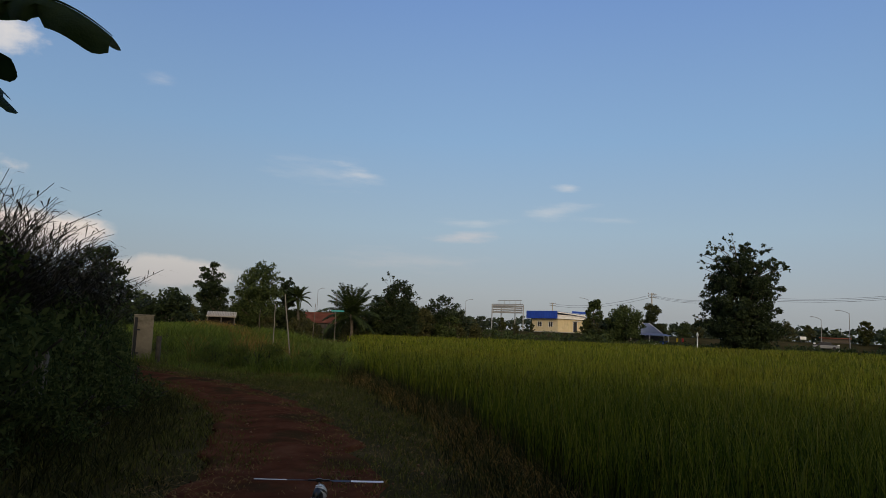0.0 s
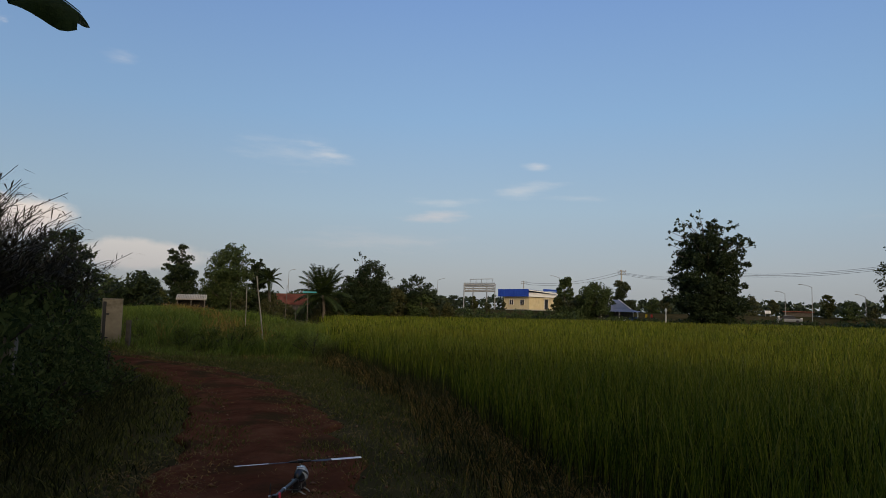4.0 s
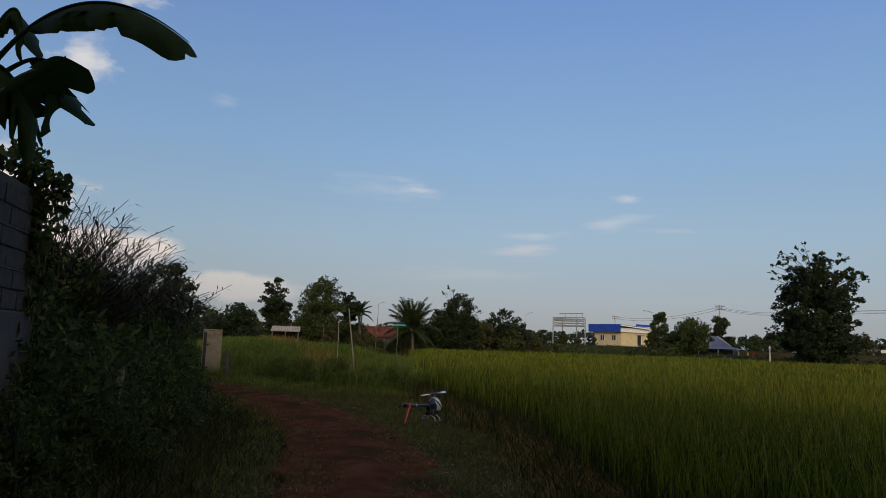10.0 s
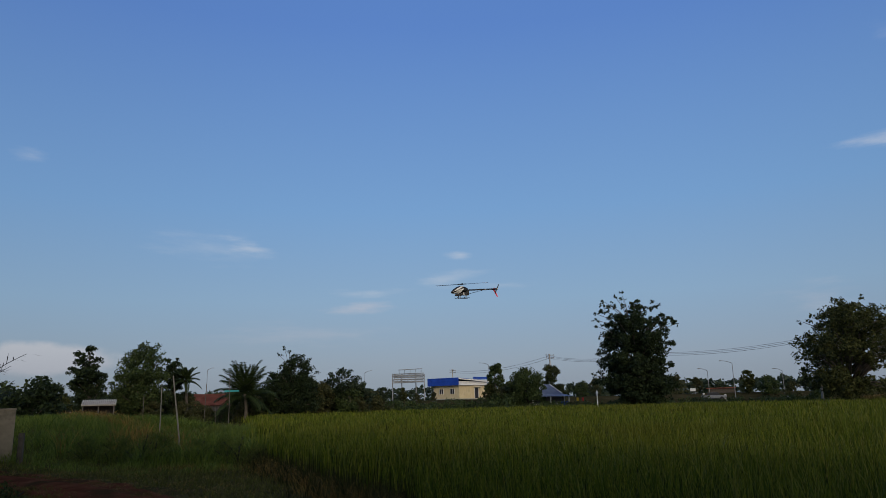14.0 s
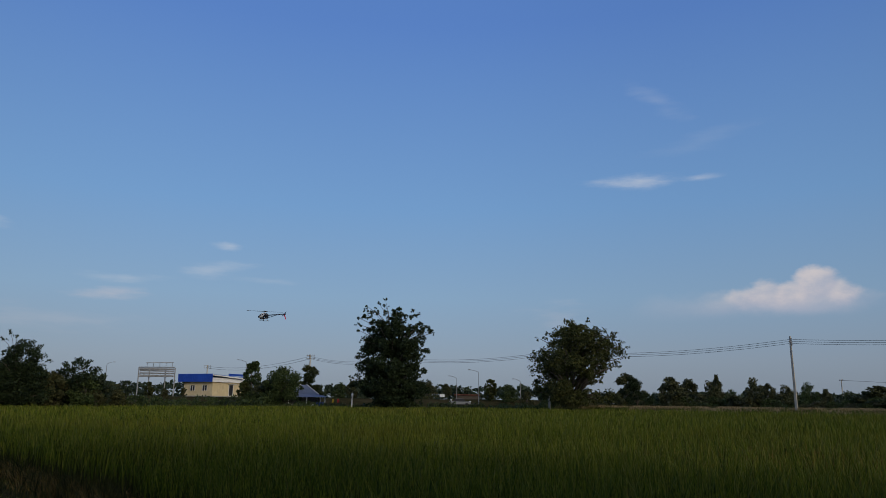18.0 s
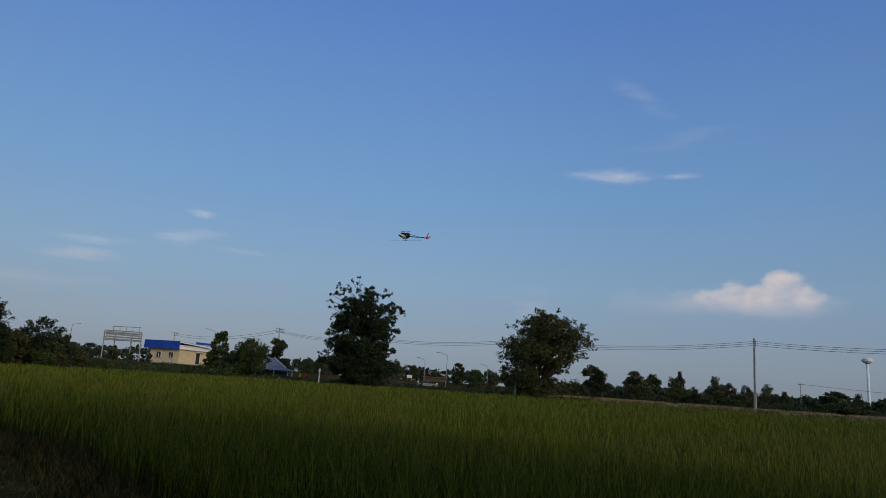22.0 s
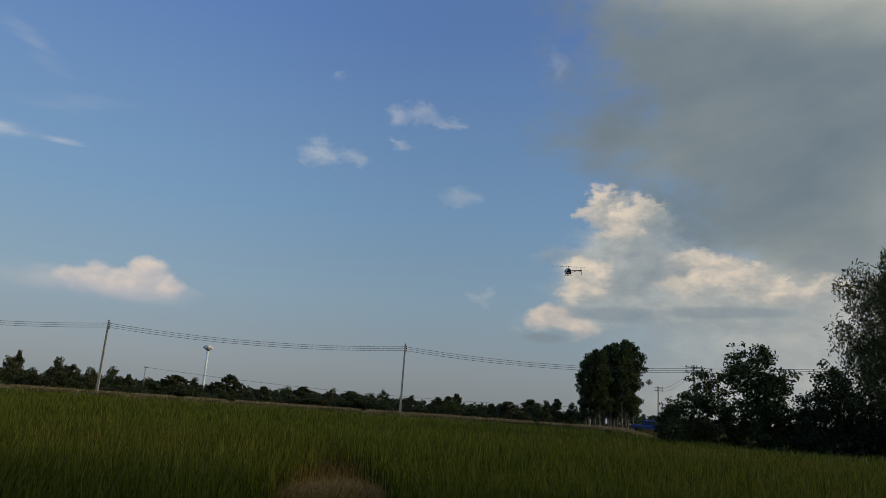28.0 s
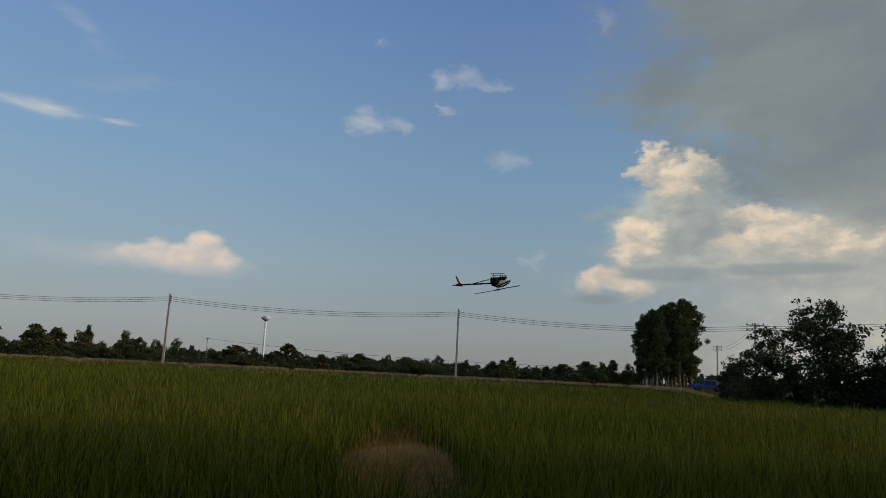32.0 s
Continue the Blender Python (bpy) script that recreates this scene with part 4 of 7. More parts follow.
def lobed_tree(seed, lobes, leaves, size, leaf_mat, bark=None, trunk_r=0.3, aspect=0.55, hang=0.0, depth=0.75, fat=1.15, top=0.85, knob=0.42):
    """A tree whose limbs carry rounded masses of foliage. lobes: offset from the trunk, height and radius of each mass; they spread in depth as far as the crown is wide."""
    rng = np.random.default_rng(seed)
    L = np.array(lobes, dtype=float)
    L[:, 2] *= fat
    masses = []
    for dx, z, r in L:
        level = np.abs(L[:, 1] - z) < 1.8 + r
        half = max(r, float(np.max(np.abs(L[level, 0]) + L[level, 2] * 0.5)))
        room = math.sqrt(max(0.0, half ** 2 - dx ** 2)) * depth
        masses.append((dx, rng.uniform(-0.45, 0.45) * room, z, r))
        for sgn in (-1, 1):
            if room > 0.9 * r and r > 0.34 * L[:, 2].max():
                masses.append((dx * rng.uniform(0.55, 0.95), sgn * rng.uniform(0.55, 0.95) * room, z - rng.uniform(0, 0.6) * r, r * rng.uniform(0.7, 1.0)))
    bm = bmesh.new()
    ztop = float(L[:, 1].max())
    crest = float(L[np.argmax(L[:, 1]), 0])
    stem = [Vector((crest * 0.6 * (k / 7) ** 2 + 0.10 * math.sin(2.1 * k + seed), 0.10 * math.cos(1.7 * k + seed), ztop * top * k / 7 - 0.2)) for k in range(8)]
    girth = [trunk_r * (1 - 0.85 * k / 7) + 0.015 + (0.3 * trunk_r if k == 0 else 0) for k in range(8)]
    tube(bm, stem, girth, 9)
    centers, radii = [], []
    for dx, y, z, r in masses:
        j = int(np.clip((z - 0.35 * math.hypot(dx, y) - r) / (ztop * top) * 7, 1, 6))
        end = Vector((dx, y, z))
        bend = stem[j].lerp(end, 0.55) + Vector((0, 0, 0.12 * (end - stem[j]).length))
        w = girth[j] * (0.24 if hang > 1 else 0.45)
        tube(bm, [stem[j], bend, end], [w, w * 0.55, 0.012 + w * 0.15], 5)
        for _ in range(max(4, int(9 * min(r, 2.0) ** 1.3))):
            d = rng.normal(size=3)
            d /= np.linalg.norm(d)
            p = np.array((dx, y, z)) + d * r * rng.random() ** 0.4 * np.array((1, 1, 0.85))
            centers.append(p), radii.append(max(0.14, r * rng.uniform(0.6, 1.3) * knob))
    me_t = bpy.data.meshes.new("trunk")
    bm.to_mesh(me_t)
    bm.free()
    me_t.materials.append(bark or M_BARK)
    for p in me_t.polygons:
        p.use_smooth = True
    radii = np.array(radii)
    w = radii ** 2
    v, f = leaf_cloud(rng, np.array(centers), radii, np.maximum(5, (leaves * w / w.sum())).astype(int), size, aspect, 0.5, hang, 1.5 if hang > 1 else 0.8)
    v[:, 2] = np.maximum(v[:, 2], 0.05)
    return me_t, mesh_np("crown", v, f, [leaf_mat])


def plant_tree(name, az, d, meshes, label, category="tree", group="", turn=0.0, scale=1.0, zscale=1.0):
    x, y = polar(az, d)[:2]
    m = Matrix.Translation((x, y, float(ridge(x, y)) - 0.05)) @ Matrix.Rotation(turn, 4, "Z") @ Matrix.Diagonal((scale, scale, scale * zscale, 1))
    t = thing(name, m, label, category, group)
    part_me("trunk", meshes[0], t)
    part_me("crown", meshes[1], t)
    return t


def make_trees():
    T = tree_meshes
    D = lobed_tree
    plant_tree("field_tree", -23.8, 102, D(2, ((-2.6, 3.1, 2.2), (0, 2.5, 2.6), (2.6, 3.1, 2.2), (4, 3.8, 1.4), (-4.9, 4.3, 1.3), (-6, 4.8, 0.6), (-3.1, 6.2, 2.1), (-0.1, 6.2, 2.7), (2.6, 6.3, 1.8), (-4.5, 7.6, 1), (-3.1, 9.6, 1.9), (-0.5, 9.8, 2.4), (2.1, 9.1, 1.9), (4.2, 8.5, 1.1), (-2.8, 12.2, 1.4), (-0.2, 12.5, 1.8), (2.2, 11.8, 1.5), (4.2, 11.8, 1), (5.5, 11.4, 0.4), (2.6, 13.7, 0.9), (0.2, 14.1, 1.0), (-1.4, 14.4, 0.7), (-3.9, 13.8, 0.9), (-4, 15, 0.4), (-5.2, 13.4, 0.5), (-5.1, 11.5, 0.6), (-4.9, 10.2, 0.6), (-1.5, 16, 0.3), (-2.4, 15.5, 0.3), (-1.4, 15.2, 0.45), (-3.0, 14.4, 0.7), (-4.2, 14.4, 0.5), (4.9, 11.6, 0.6), (-5.2, 12.4, 0.6), (1.3, 13.4, 0.8), (3.5, 10.3, 1.0)), 56000, 0.32, M_LEAF_DARK, trunk_r=0.42, fat=1.02, knob=0.34), "tall dense dark-leaved tree at the far edge of the rice", turn=radians(-23.8))
    plant_tree("shade_tree", -37.72, 98, D(7, ((1.7, 9.3, 1.8), (-0.1, 9.4, 1.8), (3.6, 9.3, 1.6), (5.4, 8.5, 1.5), (6.7, 8.4, 1), (7.3, 7, 0.7), (6.1, 10, 0.7), (2.6, 11.9, 0.5), (0.6, 10.8, 1.2), (-1.7, 9.3, 1.2), (-2.8, 9.9, 0.6), (-3.8, 9.3, 0.6), (-3.6, 7.4, 1.4), (-4.6, 5.3, 1), (-2.9, 5.5, 1.2), (-1, 6.2, 1.9), (1.3, 6.3, 1.8), (3.9, 7, 1.5), (-1.1, 3.2, 1.9), (-2.6, 2.5, 1.3), (2.7, 4.4, 1), (4, 3.9, 0.7), (0.4, 2.1, 1.8), (2.6, 2, 1.2), (6.0, 5.7, 0.8), (5.0, 6.4, 1.1), (3.3, 5.2, 1.1), (1.6, 10.6, 1.1), (-3.8, 3.6, 1.2), (-4.0, 2.2, 1.0), (4.6, 1.6, 1.2)), 34000, 0.30, M_LEAF_OLIVE, trunk_r=0.50, fat=1.2, knob=0.36), "broad spreading tree with olive-green crown and thick trunk", turn=radians(-37.72))
    plant_tree("slender_tree", 17.11, 85, D(3, ((-0.5, 8.2, 0.5), (-1.2, 7.2, 0.6), (0, 7, 0.6), (-1.6, 5.9, 0.6), (-0.3, 5.6, 0.9), (0.9, 5, 0.6), (-1.6, 4.7, 0.6), (-0.4, 4.1, 0.9), (0.8, 3.7, 0.6), (-0.1, 2.6, 0.8), (0, 1.4, 0.9)), 10000, 0.26, M_LEAF_DARK, trunk_r=0.16, fat=1.4), "slender dark tree with large leaves behind the shed", turn=radians(17.11))
    plant_tree("broad_tree", 13.74, 88, D(4, ((-0.1, 8.1, 0.8), (1.1, 7.9, 0.8), (-1.3, 7.5, 0.8), (-1.8, 6.9, 0.6), (1.8, 7.1, 0.6), (-0.1, 6.7, 1.4), (1.7, 5.7, 1), (-1.5, 5.6, 1), (-2.4, 5.2, 0.8), (-0.7, 4.2, 1.4), (1.4, 3.6, 1.1), (-1.9, 3.2, 1.1), (0.1, 2.2, 1.1), (-2.6, 3.6, 0.9)), 18000, 0.25, M_LEAF, trunk_r=0.25, fat=1.4), "broad green tree with uneven crown behind the poles", turn=radians(13.74))
    plant_tree("broad_tree", 11.61, 92, D(41, ((0.2, 7.3, 0.4), (-0.5, 7, 0.5), (-0.2, 6, 0.7), (-0.9, 5.4, 0.6), (0.2, 4.8, 0.6), (-0.5, 3.8, 0.9), (0.4, 3.1, 0.7), (0, 2, 1)), 8000, 0.25, M_LEAF_DARK, trunk_r=0.18, fat=1.4), "smaller dark green tree beside a broad one", turn=radians(11.61))
    plant_tree("round_tree", 2.88, 90, D(5, ((-0.4, 7.3, 0.7), (0.8, 7.2, 0.8), (2, 6.1, 0.6), (2.5, 5.6, 0.4), (-1.5, 6.4, 0.8), (-2.5, 5.5, 0.6), (0.4, 5.7, 1.4), (-1.4, 4.2, 1.4), (1.6, 4.2, 1.1), (-2.8, 3.5, 1), (0, 2.8, 1.6), (-1.7, 2.1, 1.1), (2.3, 2.4, 1), (-1.3, 8.6, 0.25), (-1.9, 7.8, 0.25), (-0.7, 8.2, 0.25)), 21000, 0.25, M_LEAF_DARK, trunk_r=0.25, fat=1.35), "round dark tree with a bare twiggy top beside a palm", turn=radians(2.88))
    plant_tree("low_tree", -0.83, 95, D(6, ((-1.2, 5.3, 0.6), (-0.1, 5.7, 0.6), (0.9, 5.6, 0.6), (2, 4.7, 0.7), (-2, 4.7, 0.6), (2.8, 4.4, 0.4), (-0.2, 4, 1.3), (1.6, 3.3, 1), (-1.7, 3.1, 1.1), (0, 2.2, 1.2)), 11000, 0.25, M_LEAF_DARK, trunk_r=0.2, fat=1.35), "low round dark green tree at the field edge", turn=radians(-0.83))
    plant_tree("hedge_tree", 25.6, 42, T(8, 5.1, 2.4, 0.0, 9000, 0.24, "dome", 80, 0.16, M_LEAF_DARK, clump_r=0.2), "bushy dark tree rising behind the roadside thicket")
    plant_tree("hedge_tree", 20.6, 60, T(81, 4.2, 2.8, 0.0, 6500, 0.26, "dome", 60, 0.16, M_LEAF_DARK, clump_r=0.22), "low dark tree behind the gate wall")
    plant_tree("yard_tree", -12.9, 122, T(9, 7.2, 2.2, 0.0, 7560, 0.29, "column", 40, 0.15, M_LEAF, clump_r=0.25), "narrow green tree beside the cream house")
    plant_tree("yard_tree", -15.2, 112, T(10, 6.5, 4.3, 0.0, 14880, 0.29, "dome", 70, 0.2, M_LEAF, clump_r=0.2), "wide bushy green tree between house and hut")
    plant_tree("yard_tree", -17.1, 126, T(12, 6.8, 2.4, 0.0, 6680, 0.29, "spread", 36, 0.15, M_LEAF_OLIVE, clump_r=0.25), "small leaning olive tree behind the blue hut")
    plant_tree("scrub_tree", -42.6, 106, T(13, 5.4, 1.9, 0.1, 4180, 0.26, "round", 34, 0.14, M_LEAF_DARK, clump_r=0.25), "small dark tree beside the spreading shade tree")
    plant_tree("thicket_tree", -103.28, 52, D(14, ((-1.7, 6.8, 0.5), (-0.5, 7.1, 0.5), (0.5, 6.5, 0.5), (1.4, 5.4, 0.5), (-2.1, 5.5, 0.6), (-0.9, 5.6, 0.8), (0.6, 5.1, 0.7), (1.7, 4.4, 0.3), (-1.8, 3.7, 0.7), (-0.1, 3.5, 0.8), (1.3, 3.4, 0.6), (-1, 2, 0.7), (0.6, 1.9, 0.6), (0, 1, 0.8)), 14000, 0.20, M_LEAF, trunk_r=0.2, fat=1.75), "dense green tree at the field's corner", turn=radians(-103.28))
    plant_tree("thicket_tree", -98.19, 53, D(15, ((1.4, 5.1, 0.6), (0.6, 4, 0.6), (1.7, 3.7, 0.7), (-0.4, 3.5, 0.5), (-1.2, 3.1, 0.5), (-0.1, 2.3, 0.7), (-1.3, 1.6, 0.5), (1.4, 2, 0.7), (0, 1, 0.8)), 9000, 0.19, M_LEAF_OLIVE, trunk_r=0.12, fat=1.75), "yellowish green bushy tree below a power pole", turn=radians(-98.19))
    plant_tree("dark_thicket", -108.33, 50, D(16, ((-0.5, 5.6, 0.5), (-1.1, 4.8, 0.5), (0.2, 5.3, 0.5), (-1.6, 4, 0.5), (-0.1, 4.1, 0.8), (-2.2, 3, 0.5), (-0.6, 2.5, 0.8), (1, 4.2, 0.6), (1.1, 2.7, 0.7), (-1.9, 1.7, 0.6), (0.4, 1.5, 0.6), (-1, 1, 0.7)), 14000, 0.19, M_LEAF_DARK, trunk_r=0.16, fat=1.9), "dark dense thicket under the eucalypts", turn=radians(-108.33))
    plant_tree("dark_thicket", -111.6, 50, D(17, ((-0.9, 3.9, 0.7), (-1.0, 2.4, 0.7), (-0.1, 4.3, 0.6), (0.6, 3.5, 0.7), (0, 2.0, 0.9), (1.2, 2.6, 0.6), (1.8, 1.6, 0.6), (-1.6, 1.5, 0.7), (0.6, 1.0, 0.8)), 12000, 0.19, M_LEAF_DARK, trunk_r=0.16, fat=1.9), "dark dense thicket beside pale trunks", turn=radians(-111.6))
    # offset, height and radius of the hanging masses of each eucalypt
    airy = (
        (-113.2, 58, 21, 34000, ((-4, 13, 0.5), (-4.3, 11.8, 0.5), (-3.3, 11.9, 0.7), (-3.9, 10.4, 0.5), (-4.8, 9, 0.5), (-4.5, 8.1, 0.6), (-3.2, 9.1, 0.9), (-2.1, 11, 0.9), (-1.5, 14.3, 0.5), (-2, 13.3, 0.6), (-0.9, 14.7, 0.6), (0, 15.5, 0.5), (0.9, 15.2, 0.5), (2, 15, 0.4), (2.3, 13.9, 0.4), (-0.4, 13.3, 1), (0.9, 13.6, 0.8), (-0.8, 11.5, 0.9), (-1.8, 7.8, 1), (-2.9, 6.8, 0.9), (-0.5, 8.8, 0.9), (-0.3, 6.1, 0.7), (-3.8, 6.8, 0.5), (-2.4, 5.2, 0.8), (-0.6, 4.2, 0.7))),
        (-115.86, 60, 22, 24000, ((-1.8, 12.8, 0.6), (-0.7, 13.1, 0.6), (0.6, 12.9, 0.6), (1.9, 12.9, 0.5), (2.6, 12.2, 0.4), (-1.4, 11.4, 0.9), (0.2, 11.5, 1), (1.7, 11.3, 0.7), (2.4, 10.2, 0.6), (-0.9, 9.6, 0.9), (0.8, 9.6, 0.9), (-1.8, 8.2, 0.7), (-0.2, 7.6, 0.7), (1.3, 7.9, 0.7), (2.3, 8.4, 0.5), (-1.1, 6.2, 0.5), (0.4, 5.6, 0.4), (1.9, 4.3, 0.5), (-2.2, 9.5, 0.6))),
        (-120.9, 62, 23, 25000, ((1.2, 15.5, 0.7), (1.0, 13.0, 0.7), (1.1, 17.0, 0.5), (1.2, 10.5, 0.6), (-0.8, 18.4, 0.5), (-1.6, 17.7, 0.4), (0.1, 17.7, 0.6), (-2.1, 16.2, 0.5), (-1, 16.2, 0.8), (0.3, 15.7, 0.8), (-2.4, 14.5, 0.5), (-1.3, 14, 0.8), (0, 13.8, 0.8), (-2.2, 12.8, 0.5), (-0.9, 12.1, 0.8), (0.2, 11.4, 0.6), (-2, 10.7, 0.5), (-0.9, 9.6, 0.6), (-1.7, 7.7, 0.6), (-0.1, 7.8, 0.6), (-1.6, 5.4, 0.5), (-0.3, 4.8, 0.5), (-1.7, 3.9, 0.4), (-1.8, 6.4, 0.5), (0.4, 6.0, 0.5), (-1.0, 3.0, 0.4), (-0.9, 6.4, 0.5), (-1.0, 3.0, 0.4))),
        (-122.71, 63, 24, 28000, ((0.2, 19.3, 0.5), (1.2, 19, 0.5), (-0.5, 18.4, 0.6), (0.8, 17.8, 0.8), (2, 18, 0.5), (2.8, 17, 0.5), (3.6, 16.1, 0.5), (-0.1, 16.4, 0.8), (1.6, 16.1, 0.8), (3, 15.4, 0.7), (4, 14.9, 0.4), (0, 14.5, 0.7), (1.5, 14, 0.8), (3.1, 13.7, 0.6), (4.1, 12.6, 0.3), (0.2, 12.1, 0.7), (1.8, 11.9, 0.7), (3.3, 11.9, 0.5), (3.6, 10.3, 0.4), (-0.1, 9.8, 0.6), (2, 9.8, 0.6), (3, 9.4, 0.4), (-0.4, 7.5, 0.6), (1.3, 7.6, 0.5), (-0.8, 5.2, 0.5), (0.8, 5.1, 0.4), (1.8, 5.8, 0.4), (2.3, 7.4, 0.4), (1.0, 6.3, 0.5))))
    for az, d, seed, n, lobes in airy:
        plant_tree("eucalyptus", az, d, D(seed, lobes, n, 0.29, M_EUC, M_EUC_BARK, 0.16, 0.27, 1.3, 0.7, 2.15, 0.96, 0.34), "tall eucalyptus with pale trunk and hanging airy leaves", group="eucalypts by the field", turn=radians(az))
    young = ((-0.1, 7.7, 0.4), (0.7, 7.3, 0.4), (-0.4, 6.3, 0.5), (0.7, 6.1, 0.4), (1.2, 5.7, 0.2), (-0.2, 4.7, 0.5), (0.6, 4.3, 0.3), (0.1, 3.4, 0.3))
    plant_tree("young_eucalyptus", -125.98, 66, D(26, young, 3600, 0.22, M_EUC, M_EUC_BARK, 0.08, 0.26, 1.0, 0.7, 1.6, 0.95, 0.45), "young slender eucalyptus with sparse grey-green leaves", group="eucalypts by the field", turn=radians(-125.98))
    for az, d, seed, h, r, n in ((-124.2, 70, 27, 4.6, 1.2, 1900), (-130.4, 62, 28, 8.2, 1.9, 4600), (-132.6, 58, 29, 17.0, 3.2, 9000)):
        plant_tree("young_eucalyptus", az, d, T(seed, h, r, 0.15, n, 0.32, "euc", 40, 0.07, M_EUC, M_EUC_BARK, aspect=0.24, hang=0.9, clump_r=0.26), "young slender eucalyptus with sparse grey-green leaves", group="eucalypts by the field")
    # unseen trees behind and left of the camera, added to shade the foreground
    for k, (x, y, h, r) in enumerate(((-6.5, -3.5, 7.5, 3.2), (-4.0, -8.5, 8.5, 3.6), (4.8, -10.2, 10.0, 3.4), (8.6, -14.6, 10.5, 3.8), (-9.5, 1.5, 7.0, 3.0), (-0.5, -5.7, 11.5, 4.3), (-3.2, -5.0, 8.0, 3.2), (2.2, -8.8, 11.0, 3.8), (-10.5, 6.0, 6.0, 2.6))):
        if k < 3:
            back = T(90 + k, 8.0, 3.4, 0.12, 8000, 0.27, "round", 90, 0.2, M_LEAF_DARK, clump_r=0.2)
            kept = [back] if k == 0 else kept + [back]
        m = Matrix.Translation((x, y, -0.05)) @ Matrix.Rotation(k * 1.7, 4, "Z") @ Matrix.Diagonal((r / 3.4, r / 3.4, h / 8.0, 1))
        t = thing("unseen_shade_tree", m, "unseen dark leafy tree added to shade the start of the track", "tree", "trees shading the track")
        part_me("trunk", kept[k % 3][0], t), part_me("crown", kept[k % 3][1], t)
    # one more unseen tree, its crown added overhead to block sky light
    m = Matrix.Translation((-2.1, -2.9, -0.05))
    t = thing("unseen_shade_tree", m, "unseen spreading tree added overhead to shade the start of the track", "tree", "trees shading the track")
    for name, me in zip(("trunk", "crown"), T(98, 11.5, 5.0, 0.5, 16000, 0.27, "spread", 140, 0.28, M_LEAF_DARK, clump_r=0.2)):
        part_me(name, me, t)
    # the far grove of close-planted eucalypts
    kinds = [T(30 + k, 14.0 + k, 2.5, 0.17, 7500, 0.40, "column", 60, 0.14, M_LEAF, M_EUC_BARK, aspect=0.4, hang=0.5, clump_r=0.28) for k in range(3)]
    rng = random.Random(4)
    for k in range(14):
        u = k / 13
        plant_tree("grove_tree", -90.6 - 3.6 * u, 122 + rng.uniform(-5, 8), kinds[k % 3], "close-planted eucalyptus with bare pale trunk in a grove", group="eucalyptus grove", turn=rng.uniform(0, 6), scale=0.78 + 0.2 * u + rng.uniform(-0.03, 0.03))
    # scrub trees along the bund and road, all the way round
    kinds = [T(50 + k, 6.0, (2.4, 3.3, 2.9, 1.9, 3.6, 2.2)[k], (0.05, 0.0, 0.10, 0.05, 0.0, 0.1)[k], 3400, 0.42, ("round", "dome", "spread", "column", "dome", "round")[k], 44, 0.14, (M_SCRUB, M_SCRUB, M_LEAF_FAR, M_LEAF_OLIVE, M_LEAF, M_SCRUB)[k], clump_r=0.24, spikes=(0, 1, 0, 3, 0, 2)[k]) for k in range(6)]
    # azimuth and elevation of the crowns' tops, half-width in thousandths of the distance
    tops = ((-42.1, 2.23, 17), (-43.5, 0.84, 12), (-45.2, 1.95, 16), (-46.6, 1.8, 15), (-48.1, 1.69, 14), (-48.6, 2.12, 7), (-49.7, 1.06, 12), (-51.2, 1.91, 14), (-52.0, 1.47, 9), (-53.2, 1.37, 14), (-54.8, 1.56, 12), (-55.7, 1.1, 8),
            (-57.2, 0.98, 12), (-58.9, 1.29, 20), (-60.4, 1.24, 10), (-62.0, 1.03, 16), (-62.9, 1.65, 14), (-64.4, 0.53, 10), (-65.4, 0.95, 12), (-66.9, 1.06, 16), (-68.4, 1.17, 14), (-69.5, 0.77, 9), (-70.7, 1.21, 10),
            (-72.1, 1.09, 16), (-73.5, 1.06, 12), (-74.7, 1.36, 10), (-76.9, 1.12, 10), (-79.1, 1.1, 10), (-79.8, 1.23, 8), (-80.5, 1.46, 8), (-81.6, 0.61, 13), (-82.5, 0.67, 10), (-83.3, 0.9, 5), (-84.7, 1.13, 16),
            (-86.3, 1.41, 14), (-87.7, 1.41, 12), (-88.4, 1.59, 9), (-89.5, 1.4, 10))
    wide = (2.4, 3.3, 2.9, 1.9, 3.6, 2.2)
    for k, (az, top, w) in enumerate(tops):
        d = rng.uniform(118, 138)
        z0 = float(ridge(*polar(az, d)[:2]))
        hgt, rad = 1.65 + d * math.tan(radians(top)) - z0, 1.2 * w * d / 1000
        kind = rng.choice((0, 1, 4, 5)) if w > 9 else rng.choice((0, 3, 5))
        s = rad / wide[kind]
        plant_tree("scrub_tree", az, d, kinds[kind], "dark scrubby tree in the line beyond the power poles", group="scrub trees beyond the field", turn=rng.uniform(0, 6), scale=s, zscale=hgt / 6.0 / s)
    # low bushes filling the line between the trees
    az, k = -43.0, 0
    while az > -90:
        d = rng.uniform(112, 118)
        near = [t_ for a_, t_, _ in tops if abs(a_ - az) < 1.2] or [0.5]
        hgt = (1.65 + d * math.tan(radians(min(near)))) * rng.uniform(0.45, 0.8)
        if az < -76 and rng.random() < 0.45:
            az -= 0.9
            continue
        plant_tree("scrub_bush", az, d, kinds[(1, 4)[k % 2]], "low brownish green bush in the scrub line", "bush", group="scrub bushes beyond the field", turn=rng.uniform(0, 6), scale=rng.uniform(0.55, 0.85), zscale=hgt / 6.0 / 0.7)
        az -= rng.uniform(0.7, 1.3)
        k += 1
